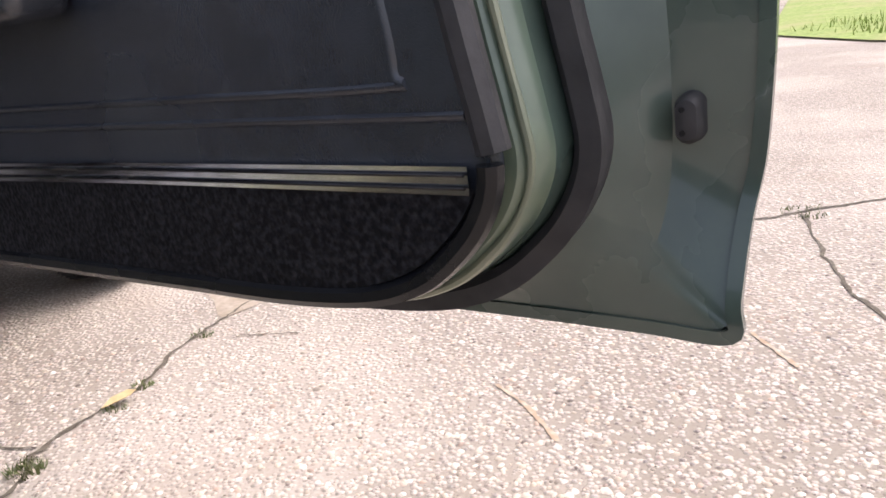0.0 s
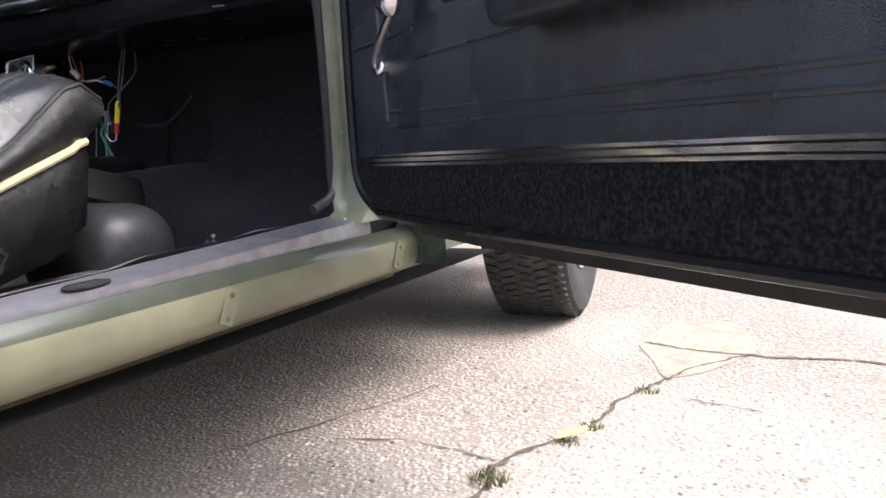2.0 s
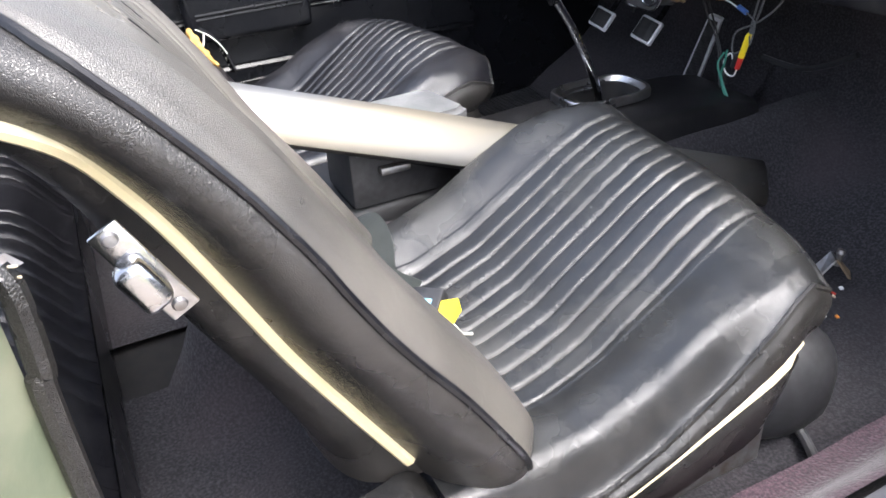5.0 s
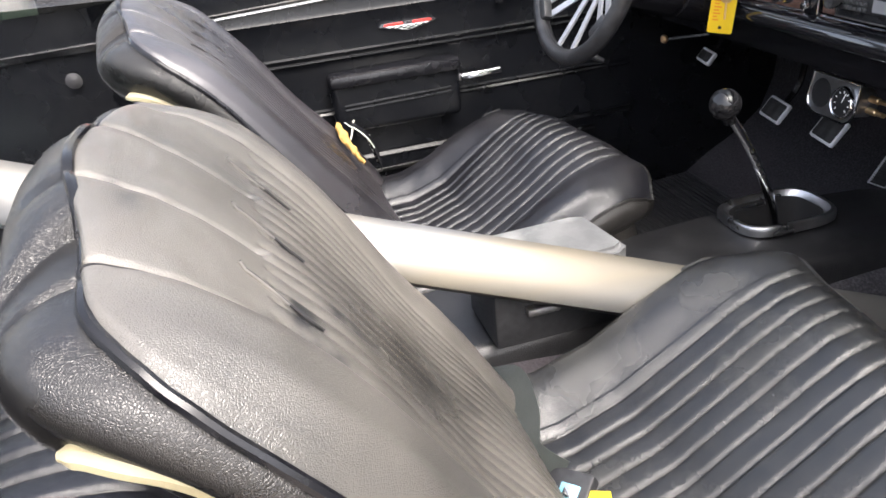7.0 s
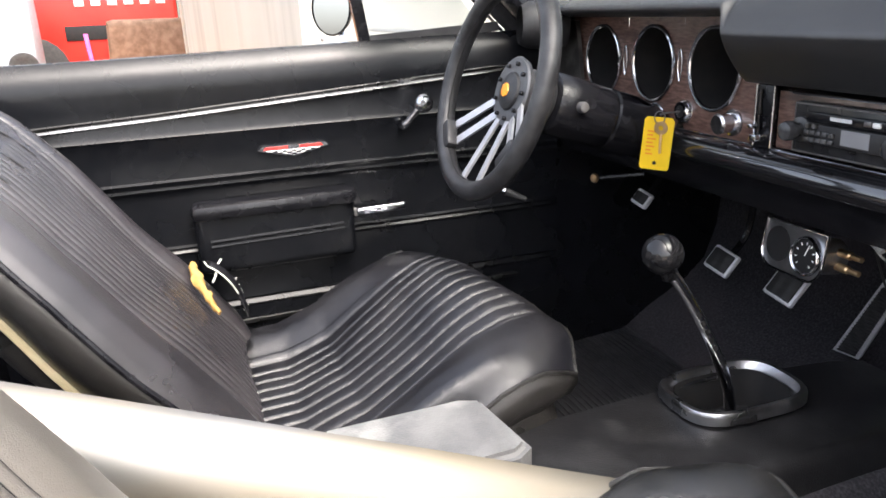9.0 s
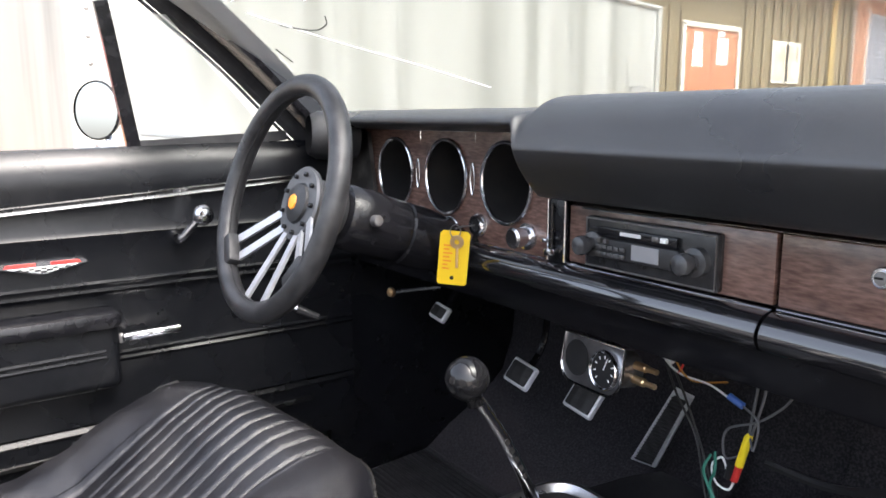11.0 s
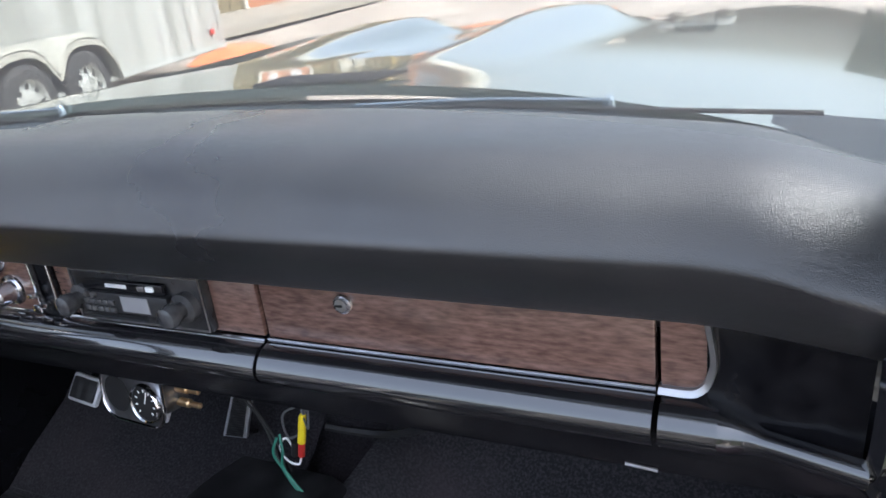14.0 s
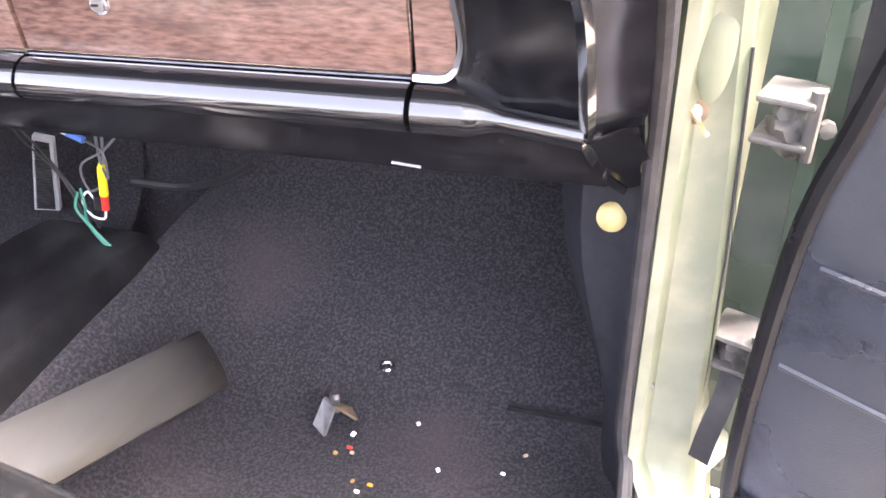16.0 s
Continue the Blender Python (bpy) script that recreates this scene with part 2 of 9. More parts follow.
FADED_CARPET = mat("faded_purple_carpet", (0.026, 0.013, 0.020), 0.95, color2=(0.085, 0.046, 0.060), scale=300, contrast=(0.4, 0.7), bump=1.0, bump_scale=240, sheen=0.3)
GREEN = mat("dark_green_paint", (0.040, 0.062, 0.052), 0.24, color2=(0.054, 0.079, 0.066), scale=14, stains=(0.075, 0.095, 0.075), stain_scale=7, stain_range=(0.5, 0.8), rough2=0.5, coat=0.4, bump=0.05, bump_scale=200)
JAMB = mat("worn_green_jamb_paint", (0.125, 0.145, 0.098), 0.33, color2=(0.175, 0.190, 0.130), scale=18, stains=(0.235, 0.235, 0.170), stain_scale=9, stain_range=(0.48, 0.75), rough2=0.5, coat=0.2, bump=0.1, bump_scale=160)
PRIMER = mat("cream_rocker_primer", (0.19, 0.19, 0.125), 0.42, color2=(0.24, 0.23, 0.145), scale=12, stains=(0.085, 0.088, 0.052), stain_scale=2.6, stain_range=(0.44, 0.66), bump=0.15, bump_scale=90)
CHROME = mat("chrome", (0.75, 0.75, 0.77), 0.08, metal=1.0, color2=(0.62, 0.62, 0.65), scale=60, rough2=0.2, stain_scale=15)
WORN_CHROME = mat("dull_worn_chrome", (0.30, 0.30, 0.30), 0.16, metal=1.0, color2=(0.20, 0.20, 0.20), scale=24, rough2=0.36, stain_scale=12)
BRUSHED = mat("brushed_aluminium", (0.50, 0.50, 0.51), 0.2, metal=1.0, color2=(0.42, 0.42, 0.43), scale=60, rough2=0.42, stain_scale=10, bump=0.1, bump_scale=250)
SILLPLATE = mat("scuffed_sill_plate", (0.40, 0.395, 0.43), 0.40, metal=0.80, color2=(0.33, 0.325, 0.36), scale=35, stains=(0.26, 0.25, 0.27), stain_scale=12, stain_range=(0.58, 0.8), rough2=0.55, bump=0.15, bump_scale=120)
MOULDING = mat("anodised_rocker_moulding", (0.150, 0.149, 0.144), 0.32, metal=0.70, color2=(0.112, 0.110, 0.106), scale=22, contrast=(0.3, 0.7), stains=(0.180, 0.158, 0.122), stain_scale=9, stain_range=(0.48, 0.70), rough2=0.44, stretch=(1, 0.10, 1))
RUBBER = mat("weathered_rubber", (0.016, 0.016, 0.018), 0.5, color2=(0.03, 0.029, 0.031), scale=40, bump=0.4, bump_scale=90, rough2=0.75, stain_scale=15)
TYRE = mat("tyre_rubber", (0.018, 0.018, 0.019), 0.75, color2=(0.04, 0.038, 0.036), scale=50, bump=0.3, bump_scale=120, stains=(0.07, 0.065, 0.06), stain_scale=12, stain_range=(0.55, 0.8))
PIPING = mat("cream_piping", (0.50, 0.43, 0.26), 0.4, color2=(0.58, 0.51, 0.33), scale=25, stains=(0.3, 0.24, 0.13), stain_scale=12, stain_range=(0.6, 0.8))
WOOD = mat("walnut_veneer", (0.100, 0.055, 0.044), 0.26, coat=0.4, spec=0.7, color2=(0.215, 0.125, 0.100), scale=52, detail=9, contrast=(0.34, 0.68), stretch=(1.1, 1, 5), stains=(0.060, 0.031, 0.024), stain_scale=9, stain_range=(0.5, 0.75), bump=0.1, bump_scale=60)
BALL = mat("polished_black_ball", (0.004, 0.004, 0.005), 0.03, spec=0.5, coat=0.0, color2=(0.01, 0.01, 0.011), scale=40, rough2=0.05, stain_scale=12)
MIDGREEN = mat("mid_green_door_paint", (0.060, 0.088, 0.066), 0.28, color2=(0.08, 0.115, 0.085), scale=16, stains=(0.17, 0.20, 0.13), stain_scale=10, stain_range=(0.52, 0.8), rough2=0.5, coat=0.3, bump=0.06, bump_scale=180)
# Stainless trim as mostly diffuse pale grey: its sky reflection is painted in.
BRIGHT = mat("pale_reflection_trim", (0.78, 0.78, 0.79), 0.30, metal=0.15, color2=(0.7, 0.7, 0.71), scale=50)
STEEL = mat("dull_steel", (0.32, 0.32, 0.33), 0.45, metal=0.9, color2=(0.22, 0.2, 0.19), scale=60, rough2=0.6, stain_scale=15, stains=(0.16, 0.11, 0.08), stain_range=(0.6, 0.8))
RUSTY = mat("rusty_undercoat", (0.10, 0.075, 0.05), 0.8, color2=(0.18, 0.13, 0.08), scale=25, bump=0.5, bump_scale=70)
BRASS = mat("brass", (0.65, 0.42, 0.22), 0.3, metal=0.9, color2=(0.75, 0.55, 0.32), scale=60)
TAGCARD = mat("yellow_tag_card", (0.85, 0.55, 0.01), 0.5, color2=(0.92, 0.62, 0.02), scale=20)
INK = mat("orange_ink", (0.75, 0.25, 0.02), 0.6)
WHITE = mat("white_print", (0.8, 0.8, 0.78), 0.5)
RED = mat("red_plastic", (0.55, 0.03, 0.03), 0.4, color2=(0.65, 0.06, 0.04), scale=30)
ORANGE_PL = mat("orange_plastic", (0.9, 0.28, 0.02), 0.4)
YELLOW_PL = mat("yellow_plastic", (0.85, 0.62, 0.02), 0.45)
BLUE_PL = mat("blue_plastic", (0.05, 0.13, 0.4), 0.45)
GREEN_WIRE = mat("green_wire", (0.02, 0.16, 0.11), 0.45)
CYAN = mat("pale_blue_foil", (0.3, 0.62, 0.75), 0.2, metal=0.5)
TAN = mat("tan_leather_strap", (0.5, 0.42, 0.28), 0.6, color2=(0.6, 0.5, 0.35), scale=40, stains=(0.3, 0.22, 0.13), stain_scale=14)
FOAM = mat("torn_yellow_foam", (0.34, 0.19, 0.045), 0.9, color2=(0.46, 0.29, 0.09), scale=60, bump=0.8, bump_scale=90)
FRAY = mat("frayed_white_cloth", (0.7, 0.7, 0.62), 0.9, color2=(0.5, 0.5, 0.42), scale=90)
# Pale film paints the reflected veil along with dust; the tint dims the bright yard.
GLASS = glass_mat("windscreen_glass", (0.60, 0.63, 0.62), dust_haze=0.24)
MIRROR = mat("mirror_glass", (0.9, 0.9, 0.9), 0.02, metal=1.0, color2=(0.88, 0.88, 0.88))


# ---- mesh helpers ----
V = Vector


def catmull(pts, n=8, closed=False):
    """Points along a smooth line through pts."""
    pts = [V(p) for p in pts]
    out, m = [], len(pts)
    for i in range(m if closed else m - 1):
        p0, p1, p2, p3 = (pts[(i + k) % m] if closed else pts[min(max(i + k, 0), m - 1)] for k in (-1, 0, 1, 2))
        for j in range(n):
            t = j / n
            out.append(0.5 * (2 * p1 + (p2 - p0) * t + (2 * p0 - 5 * p1 + 4 * p2 - p3) * t * t + (3 * p1 - p0 - 3 * p2 + p3) * t ** 3))
    if not closed:
        out.append(pts[-1])
    return out


def grid(bm, rows, close_u=False, close_v=False):
    """Quads between rows of points."""
    vs = [[bm.verts.new(p) for p in r] for r in rows]
    nr, nc = len(vs), len(vs[0])
    for i in range(nr if close_v else nr - 1):
        for j in range(nc if close_u else nc - 1):
            a, b, c, d = vs[i][j], vs[i][(j + 1) % nc], vs[(i + 1) % nr][(j + 1) % nc], vs[(i + 1) % nr][j]
            bm.faces.new((a, b, c, d))
    return vs


def tube(bm, pts, r, seg=8, closed=False, caps=True):
    """A round bar along pts; r a radius or one for each point."""
    pts = [V(p) for p in pts]
    m = len(pts)
    up = None
    rows = []
    for i, p in enumerate(pts):
        t = (pts[(i + 1) % m] - pts[i - 1]) if closed else (pts[min(i + 1, m - 1)] - pts[max(i - 1, 0)])
        t.normalize()
        if up is None:
            up = t.orthogonal().normalized()
        up = (up - t * up.dot(t)).normalized()
        side = t.cross(up)
        rad = r[i] if isinstance(r, (list, tuple)) else r
        rows.append([p + rad * (math.cos(a) * up + math.sin(a) * side) for a in (2 * math.pi * k / seg for k in range(seg))])
    vs = grid(bm, rows, close_u=True, close_v=closed)
    if caps and not closed:
        bm.faces.new(vs[0][::-1])
        bm.faces.new(vs[-1])


def strip(bm, pts, profile, side, closed_profile=True):
    """A profile of (across, out) pairs swept along pts; side gives the across direction for each point or for all."""
    pts = [V(p) for p in pts]
    rows = []
    for i, p in enumerate(pts):
        t = (pts[min(i + 1, len(pts) - 1)] - pts[max(i - 1, 0)]).normalized()
        s = V(side[i] if isinstance(side, list) else side)
        s = (s - t * s.dot(t)).normalized()
        o = t.cross(s)
        rows.append([p + a * s + b * o for a, b in profile])
    vs = grid(bm, rows, close_u=closed_profile)
    if closed_profile:
        bm.faces.new(vs[0][::-1])
        bm.faces.new(vs[-1])


def lathe(bm, profile, origin, axis, seg=32, close=False):
    """A profile of (radius, height) pairs turned round an axis."""
    axis = V(axis).normalized()
    u = axis.orthogonal().normalized()
    w = axis.cross(u)
    rows = [[V(origin) + axis * h + max(r, 1e-5) * (math.cos(2 * math.pi * k / seg) * u + math.sin(2 * math.pi * k / seg) * w) for k in range(seg)] for r, h in profile]
    grid(bm, rows, close_u=True, close_v=close)


def rbox(bm, c, size, bevel=0.004, rot=None, seg=2):
    """A box with rounded edges."""
    tmp = bmesh.new()
    bmesh.ops.create_cube(tmp, size=1.0)
    bmesh.ops.scale(tmp, vec=size, verts=tmp.verts)
    if bevel:
        bmesh.ops.bevel(tmp, geom=tmp.edges[:], offset=min(bevel, min(size) * 0.45), segments=seg, affect="EDGES", profile=0.5)
    m = Matrix.Translation(c) @ (rot.to_4x4() if rot else Matrix())
    join(bm, tmp, m)


def join(bm, other, m=None):
    """Adds the faces of another bmesh, moved by m, and frees it."""
    m = m or Matrix()
    made = {v: bm.verts.new(m @ v.co) for v in other.verts}
    for f in other.faces:
        bm.faces.new([made[v] for v in f.verts])
    other.free()


def slab(bm, outline, thick):
    """A flat plate: an outline of points and the vector of its thickness."""
    a = [bm.verts.new(V(p)) for p in outline]
    b = [bm.verts.new(V(p) + V(thick)) for p in outline]
    bm.faces.new(a[::-1])
    bm.faces.new(b)
    for i in range(len(a)):
        j = (i + 1) % len(a)
        bm.faces.new((a[i], a[j], b[j], b[i]))


def finish(name, bm, material, sharp=35):
    me = bpy.data.meshes.new(name)
    bmesh.ops.recalc_face_normals(bm, faces=bm.faces[:])
    bm.to_mesh(me)
    bm.free()
    me.materials.append(material)
    me.shade_smooth()
    me.set_sharp_from_angle(angle=radians(sharp))
    return me


def thing(name, loc, label, category, group="", kind=""):
    """An Empty at a thing's base, which parents its parts."""
    ob = new(name)
    ob.empty_display_size = 0.05
    ob.location = loc
    return tagged(ob, label, category, group, kind)


def part(name, bm, material, parent, label="", sharp=35):
    """One mesh under a thing or under a part; its points are in the world's metres."""
    ob = new(name, finish(name, bm, material, sharp))
    ob.parent = parent
    ob.matrix_parent_inverse = Matrix.Translation(parent.location).inverted()
    return tagged(ob, label)


def solo(name, bm, material, label, category, group="", kind="", sharp=35):
    """A thing that is one mesh."""
    return tagged(new(name, finish(name, bm, material, sharp)), label, category, group, kind)


def bar_part(name, pts, r, material, parent, label="", seg=8, closed=False):
    bm = bmesh.new()
    tube(bm, pts, r, seg, closed)
    return part(name, bm, material, parent, label)


def box_part(name, c, size, material, parent, label="", bevel=0.004, rot=None):
    bm = bmesh.new()
    rbox(bm, c, size, bevel, rot)
    return part(name, bm, material, parent, label)


def lathe_part(name, profile, origin, axis, material, parent, label="", seg=24):
    bm = bmesh.new()
    lathe(bm, profile, origin, axis, seg)
    return part(name, bm, material, parent, label)


def slab_part(name, outline, thick, material, parent, label=""):
    bm = bmesh.new()
    slab(bm, outline, thick)
    return part(name, bm, material, parent, label)


def smoothstep(a, b, x):
    t = min(max((x - a) / (b - a), 0.0), 1.0)
    return t * t * (3 - 2 * t)


# ---- ground ----
def ground_z(x, y):
    """The yard is level under the car and climbs gently towards the buildings."""
    return 0.055 * max(0.0, -x - 1.0) + 0.025 * max(0.0, y - 10.0) + 0.01 * max(0.0, x - 8.0)


def concrete():
    """Worn exposed-aggregate concrete: pebbles of many tints in a sandy paste."""
    m = bpy.data.materials.new("exposed_aggregate_concrete")
    m.use_nodes = True
    n, l = m.node_tree.nodes, m.node_tree.links
    b = n["Principled BSDF"]
    b.inputs["Roughness"].default_value = 0.85
    tc = n.new("ShaderNodeTexCoord")

    def vor(scale, rnd=1.0):
        t = n.new("ShaderNodeTexVoronoi")
        t.inputs["Scale"].default_value, t.inputs["Randomness"].default_value = scale, rnd
        l.new(tc.outputs["Object"], t.inputs["Vector"])
        return t

    def noi(scale, detail=5):
        t = n.new("ShaderNodeTexNoise")
        t.inputs["Scale"].default_value, t.inputs["Detail"].default_value = scale, detail
        l.new(tc.outputs["Object"], t.inputs["Vector"])
        return t

    def rng(s, a, c, lo=0.0, hi=1.0):
        r = n.new("ShaderNodeMapRange")
        for k, v in (("From Min", a), ("From Max", c), ("To Min", lo), ("To Max", hi)):
            r.inputs[k].default_value = v
        l.new(s, r.inputs["Value"])
        return r.outputs["Result"]

    def mix(f, a, c):
        x = n.new("ShaderNodeMix")
        x.data_type = "RGBA"
        l.new(f, x.inputs["Factor"])
        for s, v in ((x.inputs[6], a), (x.inputs[7], c)):
            if isinstance(v, tuple):
                s.default_value = (*v, 1)
            else:
                l.new(v, s)
        return x.outputs[2]

    v1, v2 = vor(108), vor(210)
    peb = n.new("ShaderNodeValToRGB")
    stops = [(0.0, (0.368, 0.299, 0.236)), (0.25, (0.456, 0.400, 0.339)), (0.5, (0.339, 0.278, 0.244)), (0.7, (0.455, 0.405, 0.355)), (0.85, (0.167, 0.145, 0.132)), (0.95, (0.413, 0.321, 0.266)), (1.0, (0.088, 0.075, 0.070))]
    el = peb.color_ramp.elements
    el[0].position, el[0].color = stops[0][0], (*stops[0][1], 1)
    el[1].position, el[1].color = stops[-1][0], (*stops[-1][1], 1)
    for p, c in stops[1:-1]:
        e = el.new(p)
        e.color = (*c, 1)
    sep = n.new("ShaderNodeSeparateColor")
    l.new(v1.outputs["Color"], sep.inputs["Color"])
    l.new(sep.outputs[0], peb.inputs["Fac"])
    paste = mix(rng(noi(160).outputs["Fac"], 0.35, 0.65), (0.425, 0.369, 0.308), (0.525, 0.468, 0.408))
    edge = rng(v1.outputs["Distance"], 0.35, 0.55)
    col = mix(edge, peb.outputs["Color"], paste)
    grit = rng(v2.outputs["Distance"], 0.12, 0.2)
    sep2 = n.new("ShaderNodeSeparateColor")
    l.new(v2.outputs["Color"], sep2.inputs["Color"])
    pick = rng(sep2.outputs[0], 0.78, 0.82)
    g2 = n.new("ShaderNodeMath")
    g2.operation = "MULTIPLY"
    l.new(pick, g2.inputs[0])
    inv = rng(v2.outputs["Distance"], 0.2, 0.35, 1.0, 0.0)
    l.new(inv, g2.inputs[1])
    ring = rng(v1.outputs["Distance"], 0.38, 0.60, 0.0, 0.72)
    col = mix(ring, col, (0.15, 0.122, 0.092))
    col = mix(g2.outputs[0], col, (0.117, 0.097, 0.083))
    big = noi(1.1, 6)
    stain = rng(noi(2.3, 7).outputs["Fac"], 0.56, 0.72, 0.0, 0.35)
    col = mix(rng(big.outputs["Fac"], 0.46, 0.62, 0.0, 0.55), col, paste)
    col = mix(stain, col, (0.284, 0.219, 0.160))
    l.new(col, b.inputs["Base Color"])
    bp = n.new("ShaderNodeBump")
    bp.inputs["Strength"].default_value, bp.inputs["Distance"].default_value = 0.85, 0.005
    l.new(rng(v1.outputs["Distance"], 0.0, 0.6, 1.0, 0.0), bp.inputs["Height"])
    l.new(bp.outputs["Normal"], b.inputs["Normal"])
    return m


CONCRETE = concrete()
bm = bmesh.new()
xs = [-400, -120, -60, -30, -20, -14, -10, -7, -5, -3, -1.0, 0, 1, 2, 3, 5, 8, 12, 20, 40, 120, 400]
ys = [-400, -100, -30, -10, -4, -2, -1, 0, 1, 2, 4, 7, 10, 14, 20, 30, 45, 70, 130, 400]
grid(bm, [[(x, y, ground_z(max(x, -30), min(y, 60))) for x in xs] for y in ys])
solo("ground", bm, CONCRETE, "worn tan exposed-aggregate concrete yard with cracks", "ground", kind="structure")

# ---- passenger door frame of reference: s along the open door, q outwards from its trim, z up ----
DD, DN = V((0.851, -0.525, 0)), V((-0.525, -0.851, 0))


def D(s, q, z):
    return s * DD + (-0.426 - q) * DN + V((0, 0, z))


INNER = [(0.86, 0.396), (1.1, 0.393), (1.35, 0.395), (1.6, 0.397), (1.72, 0.398), (1.80, 0.405), (1.845, 0.42), (1.875, 0.443), (1.893, 0.465), (1.902, 0.49),
         (1.898, 0.52), (1.89, 0.56), (1.875, 0.64), (1.85, 0.76), (1.825, 0.88), (1.81, 0.96)]
OUTER = [(0.86, 0.352), (1.1, 0.352), (1.35, 0.353), (1.6, 0.354), (1.74, 0.354), (1.86, 0.355), (1.95, 0.355), (2.006, 0.355), (2.008, 0.380), (2.010, 0.43),
         (2.017, 0.475), (2.021, 0.55), (2.02, 0.64), (2.0, 0.76), (1.97, 0.88), (1.95, 0.96)]


def fine(outline, n=5):
    return [(p.x, p.y) for p in catmull([(s, z, 0) for s, z in outline], n)]


def passenger_door():
    door = thing("passenger_door", D(0.86, 0.05, 0.36), "open green car door with black vinyl and carpet trim panel", "car door")
    inn, out = fine(INNER), fine(OUTER)
    # trim panel: vinyl above, carpet below the bright strip
    front = [(0.82, 0.96), (0.800, 0.87), (0.779, 0.75), (0.775, 0.5), (0.795, 0.43), (0.86, 0.396)]
    outline = fine(front, 5)[:-1] + inn
    bm = bmesh.new()
    slab(bm, [D(s, 0.0, z) for s, z in outline], (D(0, 0.014, 0) - D(0, 0, 0)))
    part("trim_panel", bm, DOOR_VINYL, door, "black vinyl door panel")
    # carpet on the lower part
    low = [(s, z) for s, z in outline if z < 0.483]
    low = [(low[0][0] + 0.004, 0.478)] + [(s - (0.006 if s > 1.8 else -0.006 if s < 0.85 else 0), z + 0.007) for s, z in low if z < 0.47] + [(low[-1][0] - 0.008, 0.48)]
    bm = bmesh.new()
    slab(bm, [D(s, -0.0065, z) for s, z in low], D(0, 0.0062, 0) - D(0, 0, 0))
    part("carpet_panel", bm, LOOP_CARPET, door, "black loop carpet on the lower door panel")
    bar_part("edge_binding", [D(s, -0.003, z) for s, z in fine(front, 5)[:-1] + [p for p in inn if p[1] < 0.5]], 0.0085, VINYL, door, "black vinyl edge binding")
    bar_part("edge_binding", [D(s, 0.004, z) for s, z in inn if z > 0.5], 0.0105, RUBBER, door, "torn rubbery panel edge")
    # bright strip with ribs
    bm = bmesh.new()
    strip(bm, [D(0.85, -0.007, 0.4755), D(1.2, -0.007, 0.481), D(1.55, -0.007, 0.486), D(1.889, -0.007, 0.4865)], [(-0.0085, 0), (-0.0082, -0.003), (-0.0066, -0.0042), (-0.0052, -0.003), (-0.0045, -0.0022), (-0.002, -0.0022), (-0.0014, -0.004), (0.0014, -0.004), (0.002, -0.0022), (0.0045, -0.0022), (0.0052, -0.003), (0.0066, -0.0042), (0.0082, -0.003), (0.0085, 0.0)], (0, 0, 1))
    bs = part("bright_strip", bm, CHROME, door, "ribbed chrome trim strip")
    # dark bars laid on the strip stand in for shade between its ribs
    for dz in (-0.0038, 0.0038):
        bar_part("strip_groove", [D(0.85, -0.0095, 0.4755 + dz), D(1.2, -0.0095, 0.481 + dz), D(1.55, -0.0095, 0.486 + dz), D(1.888, -0.0095, 0.4865 + dz)], 0.0012, SATIN, bs, "dark bar for a groove's shade", seg=6)
    # pressed lines in the vinyl
    for line in ([(0.905, 0.523), (1.888, 0.523)], [(0.90, 0.532), (0.885, 0.70), (0.895, 0.735)], [(1.0, 0.541), (1.60, 0.541), (1.828, 0.541), (1.841, 0.549), (1.836, 0.60), (1.82, 0.68)],
                 [(0.99, 0.611), (1.24, 0.614)], [(0.905, 0.545), (0.99, 0.541)], [(0.79, 0.644), (0.99, 0.648)], [(0.80, 0.747), (1.82, 0.755)]):
        bm = bmesh.new()
        pts = [D(s, 0.0, z) for s, z in fine(line, 5)]
        across = [DN.cross((pts[min(i + 1, len(pts) - 1)] - pts[max(i - 1, 0)]).normalized()) for i in range(len(pts))]
        strip(bm, pts, [(-0.0045, -0.001), (-0.0030, 0.0012), (-0.0008, 0.0026), (0.0008, 0.0026), (0.0022, 0.0008), (0.0030, -0.001)], across)
        part("pressed_line", bm, DOOR_VINYL, door)
    # metal shell: panel edge, side wall, seal channel, flange, hem
    rings = []
    nrm = []
    for i in range(len(inn)):
        a, b = inn[max(i - 1, 0)], inn[min(i + 1, len(inn) - 1)]
        t = V((b[0] - a[0], b[1] - a[1], 0)).normalized()
        nrm.append((t.y, -t.x))
    for off, q in ((-0.02, 0.016), (0.006, 0.018), (0.014, 0.03), (0.016, 0.05)):
        rings.append([D(s + off * u, q, z + off * w) for (s, z), (u, w) in zip(inn, nrm)])
    bm = bmesh.new()
    grid(bm, rings)
    part("inner_shell", bm, MIDGREEN, door, "green painted inner door shell")
    # lighter green bar stands in for the highlight along the shell's edge
    bar_part("worn_ridge", [D(s + 0.012 * u, 0.024, z + 0.012 * w) for (s, z), (u, w) in zip(inn, nrm)], [0.0035 + 0.0022 * noise.noise((k * 0.13, 1.7, 0)) for k in range(len(inn))], JAMB, door, "light green ridge painted as the edge highlight", seg=8)
    rings = []
    for off, q in ((0.016, 0.05), (0.018, 0.075), (0.030, 0.088)):
        rings.append([D(s + off * u, q, z + off * w) for (s, z), (u, w) in zip(inn, nrm)])
    mids = [((a[0] + (b[0] - a[0]) * 0.55), (a[1] + (b[1] - a[1]) * 0.55)) for a, b in zip(inn, out)]
